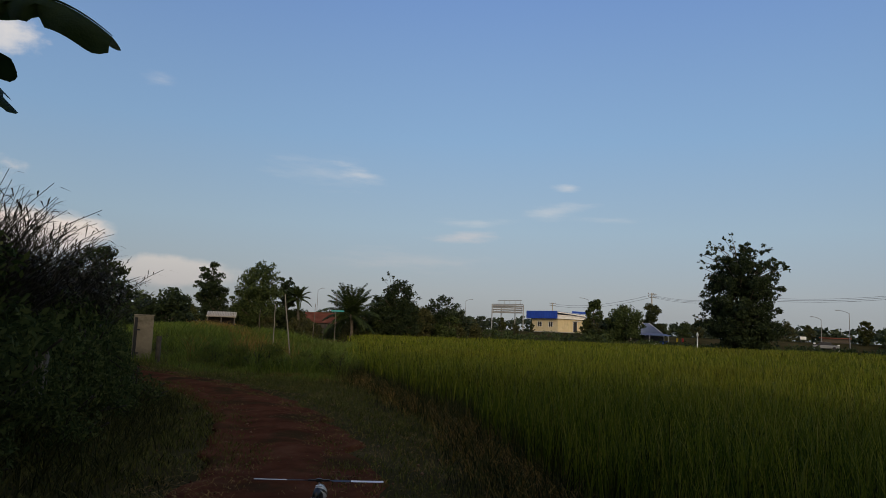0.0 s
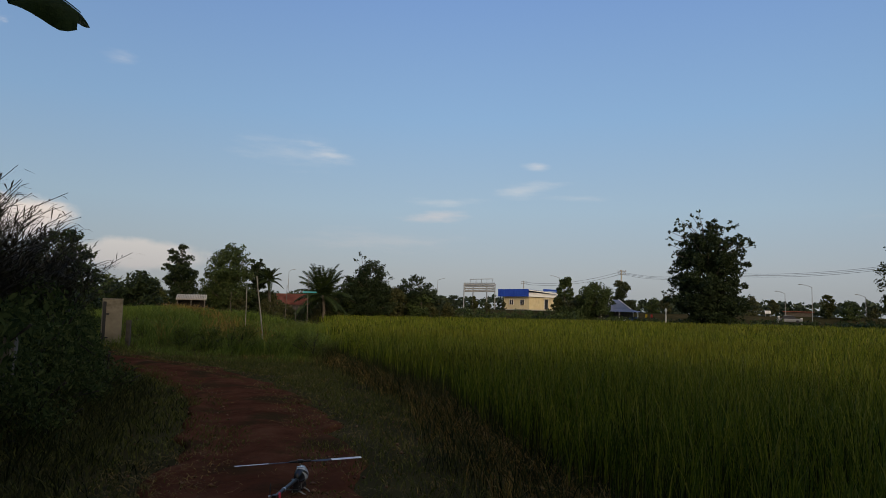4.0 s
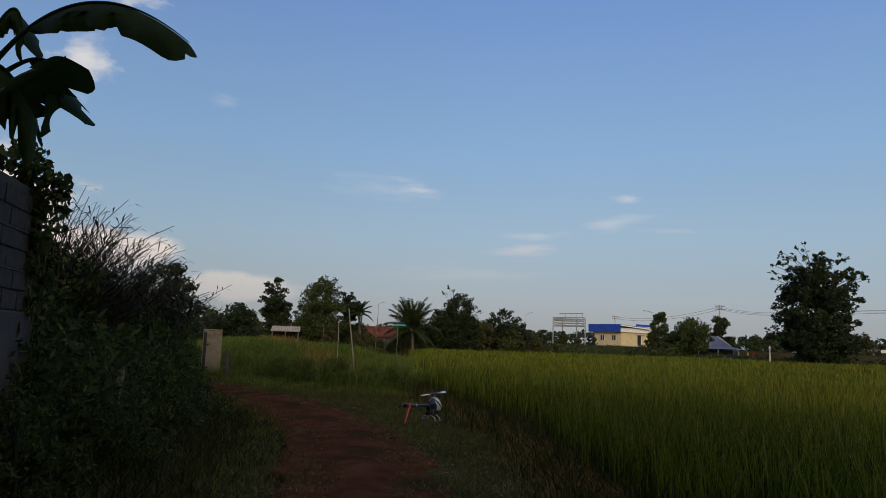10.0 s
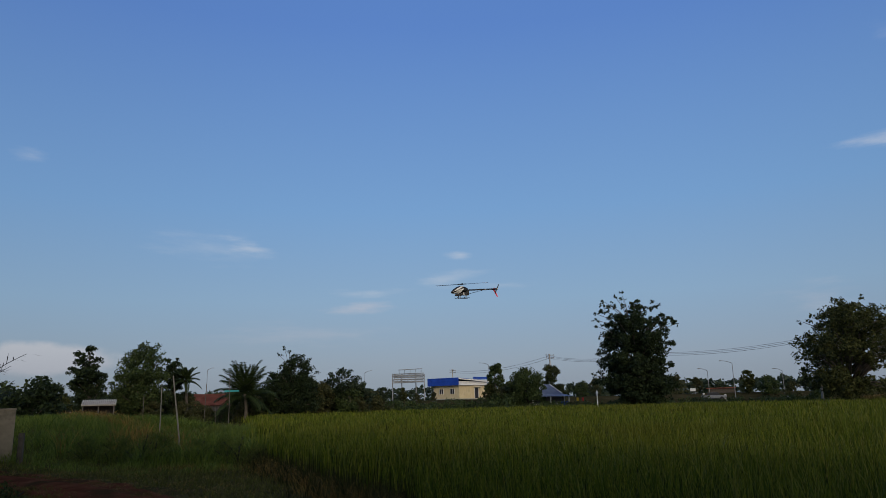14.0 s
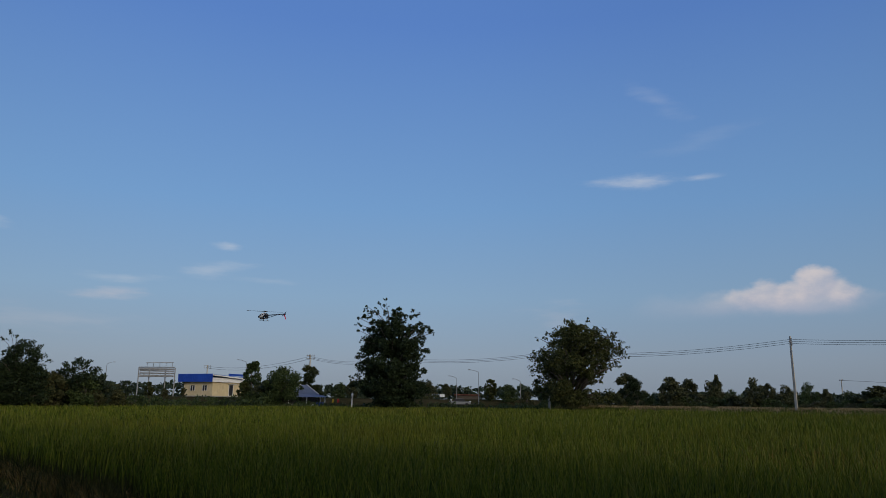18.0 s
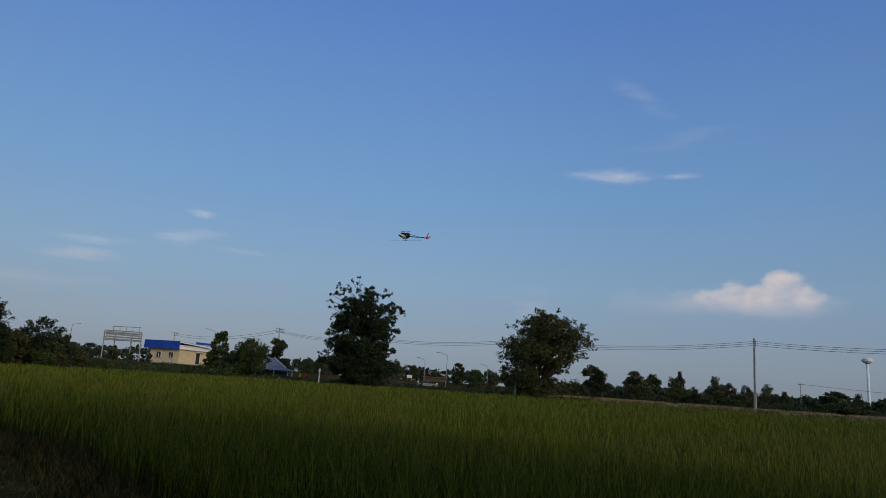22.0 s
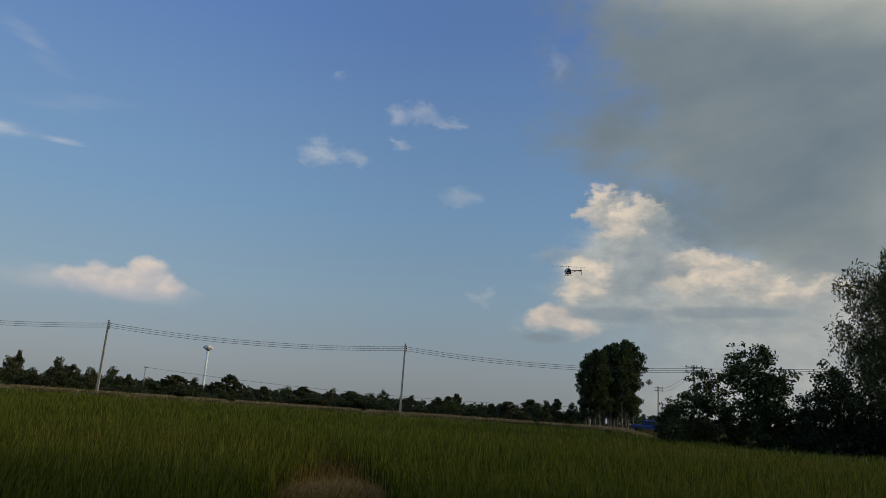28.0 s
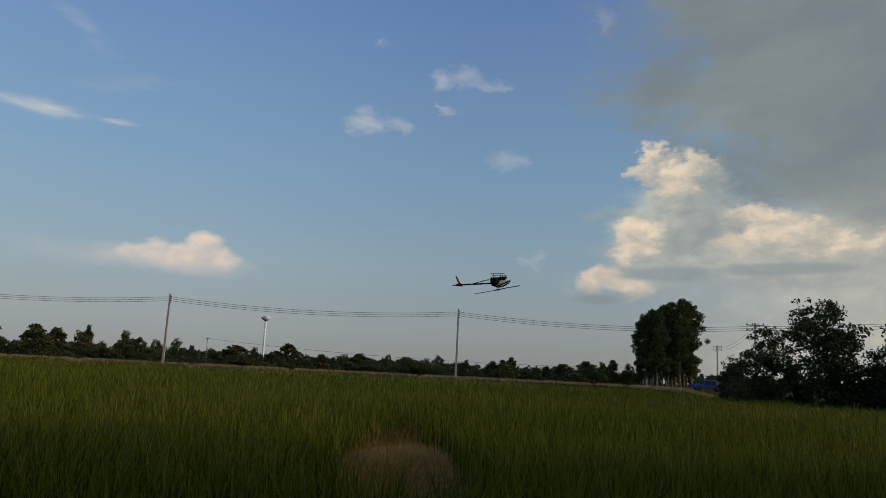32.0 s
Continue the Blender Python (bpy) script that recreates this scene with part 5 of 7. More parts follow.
    for az, d, h in ((-31.6, 150, 4.4), (-32.9, 150, 3.6), (-28.0, 160, 3.4), (-34.4, 140, 3.6), (-26.5, 150, 3.8), (-4.0, 130, 2.6), (-5.6, 150, 2.8), (-19.5, 150, 3.2), (-20.6, 140, 3.4),
                     (-8.0, 136, 1.6), (-6.6, 127, 1.8), (-1.9, 94, 4.4), (-3.6, 97, 2.8), (-4.7, 98, 2.2), (0.7, 93, 4.6), (1.8, 92, 5.0), (-13.9, 114, 4.8), (-14.8, 113, 5.2), (-12.4, 119, 4.2), (4.6, 92, 4.6), (1.4, 93, 4.2), (-2.8, 96, 3.4), (6.6, 90, 2.4), (8.2, 90, 1.6), (9.7, 91, 1.9), (-36.0, 112, 3.4), (-41.0, 108, 3.2), (9.0, 96, 1.8), (7.6, 95, 2.2), (5.0, 96, 4.0), (19.4, 92, 4.6), (22.0, 90, 5.0),
                     (-118.4, 66, 3.2), (-121.8, 70, 2.8), (-115.5, 66, 3.0), (-113.0, 64, 3.4), (-117.0, 72, 3.0), (-119.6, 74, 3.2), (-120.8, 78, 3.0), (-123.2, 76, 2.7), (-124.8, 80, 2.6), (-126.6, 84, 2.4), (-116.3, 80, 3.4), (-114.4, 70, 3.2), (-129.6, 86, 2.2), (-132.0, 84, 2.2), (-104.6, 54, 3.2), (-106.4, 54, 3.6), (-101.0, 55, 3.4), (-109.8, 53, 3.4), (-96.9, 56, 3.3), (-79.6, 86, 2.6), (-80.6, 87, 1.8), (20.9, 80, 3.4), (18.8, 84, 3.2), (16.0, 86, 3.0), (13.2, 86, 3.2), (11.0, 88, 2.6), (9.9, 87, 2.6)):
        plant_tree("bush", az, d, kinds[k % 6], "low dark green bush at the field margin", "bush", group="bushes round the field", turn=rng.uniform(0, 6), scale=h / 6.0)
        k += 1
    # undergrowth closing the view below the trees on the left
    for az in np.arange(21.0, -4.0, -1.05):
        plant_tree("bush", az + rng.uniform(-0.3, 0.3), rng.uniform(90, 97), kinds[(0, 1, 4)[k % 3]], "low dark green bush at the field margin", "bush", group="bushes round the field", turn=rng.uniform(0, 6), scale=rng.uniform(0.42, 0.62) * (0.55 if 7.4 < az < 10.2 else 1.0))
        k += 1


make_trees()


def make_scrub_strip():
    """Low dark scrub at the foot of the road embankment."""
    rng = np.random.default_rng(23)
    cs, rs = [], []
    for az in np.arange(6.0, -36.0, -0.16):
        d = rng.uniform(102, 113)
        top = rng.uniform(0.7, 1.7) * (1.25 if az > -14 else 0.8)
        p = polar(az, d)
        for _ in range(5):
            cs.append((p[0] + rng.normal(0, 0.5), p[1] + rng.normal(0, 0.5), float(ridge(p[0], p[1])) + top * rng.random())), rs.append(rng.uniform(0.35, 0.75))
    v, f = leaf_cloud(rng, np.array(cs), np.array(rs), np.full(len(cs), 26), 0.30, 0.5, 0.5)
    tagged(new("embankment_scrub", mesh_np("embankment_scrub", v, f, [M_LEAF])), "low dark green scrub along the foot of the embankment", "scrub", kind="stuff")


make_scrub_strip()


def make_far_woods():
    """The distant belt of woods all along the horizon."""
    rng = np.random.default_rng(9)
    cs, rs = [], []
    az = 60.0
    while az > -175:
        d = rng.uniform(240, 330)
        el = 1.05 + 0.35 * noise.noise(Vector((az * 0.35, 1, 0))) if az > -36 else 0.62 + 0.22 * noise.noise(Vector((az * 0.3, 4, 0)))
        h = 1.65 + d * math.tan(radians(max(0.3, el)))
        p = polar(az, d)
        for _ in range(9):
            z = h * rng.random() ** 0.6
            cs.append((p[0] + rng.normal(0, 2.0), p[1] + rng.normal(0, 2.0), z)), rs.append(rng.uniform(1.0, 2.0))
        az -= rng.uniform(0.25, 0.5)
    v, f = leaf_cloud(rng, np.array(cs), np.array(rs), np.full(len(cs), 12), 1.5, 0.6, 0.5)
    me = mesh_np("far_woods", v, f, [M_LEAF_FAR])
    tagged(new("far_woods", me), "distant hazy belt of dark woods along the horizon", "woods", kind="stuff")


make_far_woods()


def palm(name, az, d, height, frond, n, seed, label):
    rng = random.Random(seed)
    x, y = polar(az, d)[:2]
    t = thing(name, (x, y, float(ridge(x, y)) - 0.05), label, "palm tree")
    bm = bmesh.new()
    pts = [Vector((0.12 * math.sin(k * 0.7), 0.10 * k / 6, height * k / 6)) for k in range(7)]
    tube(bm, pts, [0.22 - 0.016 * k for k in range(7)], 8)
    part("trunk", bm, M_BARK, t)
    top = pts[-1]
    for k in range(n):
        a = k * 2.39996 + rng.uniform(-0.2, 0.2)
        rise = 1.52 - 1.7 * (k / (n - 1)) ** 1.7 + rng.uniform(-0.1, 0.1)
        length = frond * rng.uniform(0.85, 1.1)
        vs, fs = [], []
        spine = []
        for s in range(9):
            u = s / 8
            out = length * u * math.cos(rise * (1 - 0.3 * u)) * (1 - 0.12 * u)
            up = length * (math.sin(rise) * u - (0.70 - 0.32 * rise) * u * u * 0.8)
            spine.append(top + Vector((math.cos(a) * out, math.sin(a) * out, up)))
        bm = bmesh.new()
        tube(bm, spine, [0.035 - 0.0035 * s for s in range(9)], 4)
        side0 = Vector((-math.sin(a), math.cos(a), 0))
        for s in range(8):
            for q in range(15):
                u = (s + q / 15) / 8
                if u < 0.12:
                    continue
                p = spine[s].lerp(spine[s + 1], q / 15)
                way = (spine[s + 1] - spine[s]).normalized()
                ll = frond * 0.30 * (1 - 0.65 * u) * rng.uniform(0.8, 1.15)
                for sg in (-1, 1):
                    tip = p + side0 * sg * ll * 0.8 + way * ll * 0.5 - Vector((0, 0, ll * rng.uniform(0.25, 0.6)))
                    w = way * 0.032
                    bm.faces.new([bm.verts.new(c) for c in (p - w, p.lerp(tip, 0.5) - w * 0.8, tip, p.lerp(tip, 0.5) + w * 0.8)])
        part("frond", bm, M_PALM, t)


palm("coconut_palm", 6.5, 85, 3.2, 4.3, 36, 1, "coconut palm with feathery arching fronds at the field edge")
palm("slim_palm", 10.75, 90, 5.0, 2.0, 24, 2, "slim shaggy palm with short drooping fronds")


# ---------- left side of the track: thicket, posts, banana plant, gate ----------
def make_thicket():
    """The dark overgrown hedge along the track, sinking towards the gate, with reeds standing in it."""
    kinds = [tree_meshes(70 + k, 2.6, 1.3, 0.0, 8500, 0.10, "dome", 110, 0.04, M_HEDGE, M_TWIG, aspect=0.45, clump_r=0.24, stems=2) for k in range(4)]
    rng = random.Random(8)
    n = 19
    for k in range(n):
        u = k / (n - 1)
        x = float(np.interp(u, [0, 0.5, 1], [-6.4, -9.3, -12.0])) + (-1.3 if k % 2 else 0.0) + rng.uniform(-0.15, 0.15)
        y = 7.0 + 19.5 * u + rng.uniform(-0.2, 0.2)
        s = (1.38 - 0.52 * u) * (1.12 if k % 2 else 0.95)
        m = Matrix.Translation((x, y, -0.05)) @ Matrix.Rotation(rng.uniform(0, 6), 4, "Z") @ Matrix.Diagonal((s, s, s, 1))
        b = thing("hedge_bush", m, "dark tangled roadside bush overgrown with creepers", "bush", "roadside hedge")
        part_me("stem", kinds[k % 4][0], b)
        part_me("foliage", kinds[k % 4][1], b)
    low = [tree_meshes(170 + k, 1.5, 1.0, 0.0, 3800, 0.115, "dome", 70, 0.02, M_HEDGE, M_TWIG, aspect=0.3, clump_r=0.26, stems=2) for k in range(3)]
    for k in range(22):
        u = k / 21
        y = 5.4 + 18.0 * u + rng.uniform(-0.3, 0.3)
        x = float(np.interp(y, [p[1] for p in TRACK], [p[0] for p in TRACK])) - (2.55 if k % 2 else 3.5) - 0.5 * (1 - u) + rng.uniform(-0.2, 0.2)
        s = (0.85 if k % 2 else 1.25) * rng.uniform(0.85, 1.15)
        if math.hypot(x + 5.36, y - 10.05) < 0.9:
            continue
        m = Matrix.Translation((x, y, -0.05)) @ Matrix.Rotation(rng.uniform(0, 6), 4, "Z") @ Matrix.Diagonal((s, s, s, 1))
        b = thing("weedy_bush", m, "low dark weedy bush spilling towards the track", "bush", "low bushes along the hedge")
        part_me("stem", low[k % 3][0], b)
        part_me("foliage", low[k % 3][1], b)
    tuft = tree_meshes(176, 1.0, 0.8, 0.0, 3000, 0.16, "dome", 60, 0.02, M_GRASS, M_TWIG, aspect=0.10, hang=-0.8, clump_r=0.28, stems=2)
    for x, y, s in ((-6.4, 24.3, 0.9), (-5.2, 24.0, 1.05), (-4.1, 24.1, 0.8), (-3.2, 23.4, 0.95), (-2.2, 22.9, 0.7), (-7.6, 24.9, 0.8), (-1.2, 22.0, 0.6)):
        m = Matrix.Translation((x, y, float(ridge(x, y)) - 0.05)) @ Matrix.Rotation(x, 4, "Z") @ Matrix.Diagonal((s, s, s, 1))
        b = thing("bank_bush", m, "low tangled green bush at the foot of the bank", "bush", "bushes on the bank")
        part_me("stem", tuft[0], b)
        part_me("foliage", tuft[1], b)
    # tall dry reeds arching out of the hedge towards the track, barbed with short stiff leaves
    for c in range(15):
        u = c / 14
        base = polar(34.5 - 9.0 * u + rng.uniform(-0.4, 0.4), 12.2 + 8.0 * u + rng.uniform(-0.5, 0.5))
        t = thing("reed_clump", base, "clump of tall dry arching reeds with thin leaves", "reeds", "reeds in the hedge")
        bm = bmesh.new()
        for s in range(40):
            a, h = rng.gauss(-0.5, 1.3), rng.uniform(2.5, 4.1) * (1.05 - 0.13 * u)
            lean = rng.uniform(0.2, 1.1)
            pts = []
            for k in range(9):
                v = k / 8
                out = lean * h * 0.5 * v ** 1.9
                pts.append(Vector((math.cos(a) * out + rng.uniform(-0.03, 0.03), math.sin(a) * out, h * (v - 0.22 * lean * v ** 3))))
            tube(bm, pts, [0.017 - 0.0015 * k for k in range(9)], 4)
            for q in range(16):
                g = 3.0 + 5.0 * (q + rng.random() * 0.5) / 16.5
                k = min(7, int(g))
                p = pts[k].lerp(pts[k + 1], g - k)
                way = (pts[k + 1] - pts[k]).normalized()
                side = way.cross(Vector((math.cos(a + rng.uniform(-1.0, 1.0)), math.sin(a), 0.2))).normalized() * (1 if q % 2 else -1)
                ll = rng.uniform(0.18, 0.48)
                way = (way * rng.uniform(0.5, 1.0) + side * 0.8).normalized()
                mid_, tip = p + way * ll * 0.6, p + way * ll - Vector((0, 0, ll * rng.uniform(0.0, 0.3)))
                w = way.cross(Vector((0, 0, 1))).normalized() * 0.013
                bm.faces.new([bm.verts.new(c_) for c_ in (p - w, mid_ - w, tip, mid_ + w)])
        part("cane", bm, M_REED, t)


make_thicket()


def weathered_post(name, x, y, w, dpt, h, label, lean=(0, 0), mat_=None, chips=0.012):
    """A roughly squared post with worn, uneven edges."""
    t = thing(name, (x, y, float(ridge(x, y)) - 0.1), label, "post")
    bm = bmesh.new()
    n = 12
    rings = []
    for k in range(n + 1):
        u = k / n
        ring = []
        for j in range(10):
            a = 2 * math.pi * j / 10
            sx, sy = math.cos(a), math.sin(a)
            q = 1 / max(abs(sx), abs(sy)) * 0.5 * 0.94
            wob = 1 + chips * 6 * noise.noise(Vector((j * 1.3, k * 0.6, x))) - (0.25 * noise.noise(Vector((j, 9, y))) ** 2 if k == n else 0)
            ring.append(bm.verts.new((sx * q * w * wob + lean[0] * u * h, sy * q * dpt * wob + lean[1] * u * h, u * h + (0.03 * noise.noise(Vector((j * 2.1, y, 1))) if k == n else 0))))
        rings.append(ring)
    for a, b in zip(rings, rings[1:]):
        for j in range(10):
            bm.faces.new((a[j], a[(j + 1) % 10], b[(j + 1) % 10], b[j]))
    bm.faces.new(rings[-1])
    bm.faces.new(rings[0][::-1])
    part("shaft", bm, mat_ or M_WOOD, t)
    return t


# darker than bare concrete: the wall's deep shade is put into both colours
M_BLOCK = material("shaded_concrete_block", [(0.25, rgb(0.0347, 0.0316, 0.0306)), (0.6, rgb(0.0588, 0.0544, 0.0528)), (0.9, rgb(0.0952, 0.087, 0.0845))], scale=4, rough=0.95, bump=0.7, bump_scale=30, second=(rgb(0.08, 0.078, 0.07), 0.4), second_scale=1.3)
M_PLASTER = material("stained_shaded_plaster", [(0.25, rgb(0.039, 0.036, 0.0347)), (0.6, rgb(0.066, 0.0609, 0.0588)), (0.9, rgb(0.102, 0.0928, 0.0896))], scale=1.6, rough=0.95, bump=0.5, bump_scale=12, second=(rgb(0.08, 0.075, 0.065), 0.45), second_scale=0.9)


def make_block_wall():
    """A yard wall of hollow blocks beside the track: plastered below, bare courses above."""
    t = thing("block_wall", Matrix.Translation((-4.92, 7.25, -0.1)) @ Matrix.Rotation(radians(-73), 4, "Z"), "unfinished grey concrete block wall, plastered below, bare above", "wall")
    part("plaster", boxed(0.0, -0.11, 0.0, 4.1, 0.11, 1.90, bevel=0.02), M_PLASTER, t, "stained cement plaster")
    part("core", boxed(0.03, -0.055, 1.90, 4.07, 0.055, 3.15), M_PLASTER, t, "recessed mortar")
    rng = random.Random(6)
    kinds = []
    for k in range(4):
        bm = bmesh.new()
        L = 0.376
        box(bm, 0.0, -0.075, 0.0, L, 0.075, 0.176, bevel=0.008)
        for v in bm.verts:
            v.co += Vector((rng.uniform(-1, 1), rng.uniform(-1, 1), rng.uniform(-1, 1))) * 0.004
        me = bpy.data.meshes.new("block")
        bm.to_mesh(me)
        bm.free()
        me.materials.append(M_BLOCK)
        kinds.append(me)
    for c in range(6):
        for k in range(10):
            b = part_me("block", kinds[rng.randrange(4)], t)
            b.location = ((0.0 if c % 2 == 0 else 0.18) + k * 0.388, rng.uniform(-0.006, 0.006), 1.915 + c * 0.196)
    for c in (2, 4):
        part("mortar_bead", boxed(0.0, -0.088, 1.893 + c * 0.196, 4.05, 0.088, 1.914 + c * 0.196, bevel=0.006), M_PLASTER, t, "squeezed mortar")


make_block_wall()
M_SPLIT = material("split_wood", [(0.3, rgb(0.192, 0.168, 0.144)), (0.7, rgb(0.312, 0.288, 0.252))], scale=9, rough=0.9)
old = weathered_post("fence_post", -5.36, 10.05, 0.17, 0.15, 1.27, "short rotten fence post with a pale split side", (0.03, 0.0))
bm = boxed(0.072, -0.088, 0.45, 0.090, -0.068, 1.2)
part("split_face", bm, M_SPLIT, old, "pale bare strip of wood")


def make_gate():
    """A rendered gate wall end with its dark timber post."""
    t = thing("gate_pillar", Matrix.Translation((-10.05, 25.1, -0.1)) @ Matrix.Rotation(radians(24), 4, "Z"), "cream rendered gate pillar with rusty stained edge", "pillar")
    part("pillar", boxed(-0.32, -0.2, 0, 0.32, 0.2, 1.86, bevel=0.02), M_PILLAR, t)
    part("cap", boxed(-0.33, -0.21, 1.86, 0.33, 0.21, 1.91, bevel=0.015), M_PILLAR, t)
    part("stop_strip", boxed(-0.30, -0.235, 0.12, -0.20, -0.203, 1.8), M_DARK, t, "dark rusty gate stop")
    for z in (0.55, 1.35):
        part("hinge_plate", boxed(-0.20, -0.222, z, -0.10, -0.203, z + 0.05), M_DARK, t)
    weathered_post("gate_post", -9.2, 24.4, 0.15, 0.14, 1.0, "low dark timber post beside the gate pillar", mat_=M_BARK)


make_gate()


def banana_leaf(plant, p0, p1, p2, width, seed, hang=0.75, start=0.22):
    """A broad leaf along a curve from p0 by p1 to p2: a thick midrib, and a blade whose torn halves hang from it."""
    rng = random.Random(seed)
    p0, p1, p2 = Vector(p0), Vector(p1), Vector(p2)
    n, m = 30, 11
    spine = [p0 * (1 - u) ** 2 + p1 * 2 * u * (1 - u) + p2 * u * u for u in (k / n for k in range(n + 1))]
    cuts = {rng.randint(10, n - 3): rng.choice((-1, 1)) for _ in range(9)}
    vs, fs = [], []
    for i in range(n + 1):
        u = i / n
        way = (spine[min(i + 1, n)] - spine[max(i - 1, 0)]).normalized()
        flat = way.cross(Vector((0, 0, 1))).normalized()
        v_ = max(0.0, (u - start) / (1 - start))
        wid = width * min(1.0, 4.5 * v_) ** 0.7 * (1.0 if v_ < 0.86 else 1 - ((v_ - 0.86) / 0.14) ** 2 * 0.45)
        for j in range(m):
            s = j / (m - 1) * 2 - 1
            q = abs(s) * wid / 2 * (0.62 if i in cuts and cuts[i] * s > 0 and abs(s) > 0.55 else 1.0)
            turn = (hang if s > 0 else hang * 0.25) * (0.6 + 0.4 * abs(s)) * 1.25
            wave = 0.016 * math.sin(u * 34 + s * 3 + seed) * abs(s)
            vs.append(spine[i] - p0 + flat * math.copysign(q * math.cos(turn), s) - Vector((0, 0, q * math.sin(turn))) + way * (0.16 * q) + flat * wave)
    for i in range(n):
        for j in range(m - 1):
            a = i * m + j
            fs.append((a, a + 1, a + m + 1, a + m))
    leaf = part_me("leaf", mesh_np("leaf", np.array([list(v) for v in vs]), np.array(fs), [M_BANANA], smooth=True), plant)
    leaf.matrix_basis = Matrix.Translation(p0 - plant.location)
    bm = bmesh.new()
    tube(bm, [s - p0 + Vector((0, 0, 0.008)) for s in spine], [0.020 - 0.017 * i / n for i in range(n + 1)], 6)
    part("midrib", bm, M_PALM, leaf, "pale ridged midrib", smooth=True)


def make_banana():
    base = Vector((-3.35, 4.2, 0))
    t = new("banana_plant")
    t.location = base
    tagged(t, "banana plant with broad drooping torn green leaves", "banana plant")
    bpy.context.view_layer.update()
    bm = bmesh.new()
    tube(bm, [Vector((0.03 * math.sin(k), 0.02 * k, 0.52 * k - 0.1)) for k in range(7)], [0.12, 0.11, 0.10, 0.09, 0.08, 0.065, 0.045], 12)
    part("pseudostem", bm, M_PALM, t, smooth=True)
    c = base + Vector((-0.06, 0.12, 3.0))
    for k, (p1, p2, w, hang, start) in enumerate(BANANA):
        banana_leaf(t, c, p1, p2, w, 40 + k, hang, start)


# turning point and tip of each leaf, width, hang of the blade, bare share of the stalk
BANANA = (((-2.85, 4.33, 4.12), (-1.98, 4.3, 3.42), 0.44, 1.0, 0.30),
          ((-3.2, 4.4, 3.05), (-2.80, 4.36, 3.35), 0.72, 0.45, 0.1),
          ((-3.10, 4.72, 3.80), (-2.96, 4.60, 3.10), 0.58, 1.0, 0.42),
          ((-3.3, 4.3, 3.6), (-3.0, 4.45, 2.95), 0.72, 1.1, 0.3),
          ((-3.25, 4.45, 4.1), (-3.12, 4.4, 3.45), 0.34, 1.2, 0.3),
          ((-4.39, 4.79, 4.14), (-5.05, 5.32, 3.41), 0.4, 0.8, 0.25),
          ((-3.99, 3.33, 4.21), (-4.39, 2.53, 3.48), 0.4, 0.8, 0.25),
          ((-3.33, 3.26, 4.01), (-3.13, 2.59, 3.35), 0.4, 0.8, 0.25))
make_banana()


def make_vine():
    t = thing("creeper", (-4.75, 7.1, 0), "dark leafy creeper draped over the end of the block wall", "creeper")
    rng = np.random.default_rng(31)
    cs, rs = [], []
    for s in range(14):
        x0, y0 = rng.normal(-0.10, 0.13), rng.uniform(-0.15, 0.45)
        top, n = rng.uniform(3.0, 3.35), rng.integers(4, 9)
        pts = [Vector((x0 + 0.04 * math.sin(k * 1.3 + s) + 0.10 * (k == 0), y0 + 0.05 * math.cos(2 * k + s), top - k * rng.uniform(0.16, 0.34))) for k in range(n)]
        pts = [Vector((x0 - 0.1, y0, top - 0.3))] + pts
        part("tendril", tube(bmesh.new(), pts, [0.006] * len(pts), 4), M_BARK, t)
        for p, q in zip(pts, pts[1:]):
            cs += [p.lerp(q, f) for f in (0.2, 0.7)]
            rs += [0.07, 0.07]
    for k in range(26):
        cs.append(Vector((rng.normal(-0.2, 0.14), rng.uniform(-1.5, 0.4), rng.uniform(3.0, 3.5)))), rs.append(0.15)
    rs = np.array(rs)
    v, f = leaf_cloud(rng, np.array([list(c) for c in cs]), rs, np.where(rs > 0.1, 40, 9), 0.085, 0.62, 0.6, 0.9)
    part_me("foliage", mesh_np("foliage", v, f, [M_HEDGE]), t)


make_vine()


def thin_pole(az, d, top_el, label, tilt=0.0, mat_=None, r=0.022, flag=False):
    x, y = polar(az, d)[:2]
    z = float(ridge(x, y))
    h = 1.65 + d * math.tan(radians(top_el)) - z
    t = thing("marker_pole", Matrix.Translation((x, y, z)) @ Matrix.Rotation(radians(tilt), 4, "Y"), label, "pole", "poles on the bank")
    bm = bmesh.new()
    tube(bm, [Vector((0.01 * math.sin(k), 0, h * k / 5 - (0.2 if k == 0 else 0))) for k in range(6)], [r * (1 - 0.06 * k) for k in range(6)], 7)
    part("shaft", bm, mat_ or M_CONCRETE, t)
    if flag:
        part("scrap", boxed(-0.30, -0.015, h - 1.16, 0.55, 0.015, h - 1.07, bevel=0.008), M_TEAL, t, "turquoise plastic scrap")


M_TEAL = material("turquoise_plastic", [(0.3, rgb(0.02, 0.25, 0.26)), (0.7, rgb(0.03, 0.33, 0.34))], rough=0.5)
thin_pole(10.93, 28, 2.41, "tall pale bamboo pole stuck in the bank", -7.5, M_SPLIT, r=0.03)
thin_pole(12.38, 32, 1.57, "short pale bamboo pole stuck in the bank", 0.5, M_SPLIT, r=0.022)
thin_pole(7.70, 46, 2.62, "thin upright pole with a turquoise scrap", 0.0, M_WOOD, 0.025, True)
thin_pole(13.58, 44, 1.1, "short weathered pole leaning in the grass", 1.0, M_WOOD)
thin_pole(9.45, 52, 1.75, "weathered fence pole in the grass", 2.0, M_WOOD)
thin_pole(8.6, 54, 0.6, "low weathered fence pole in the grass", -2.0, M_WOOD)


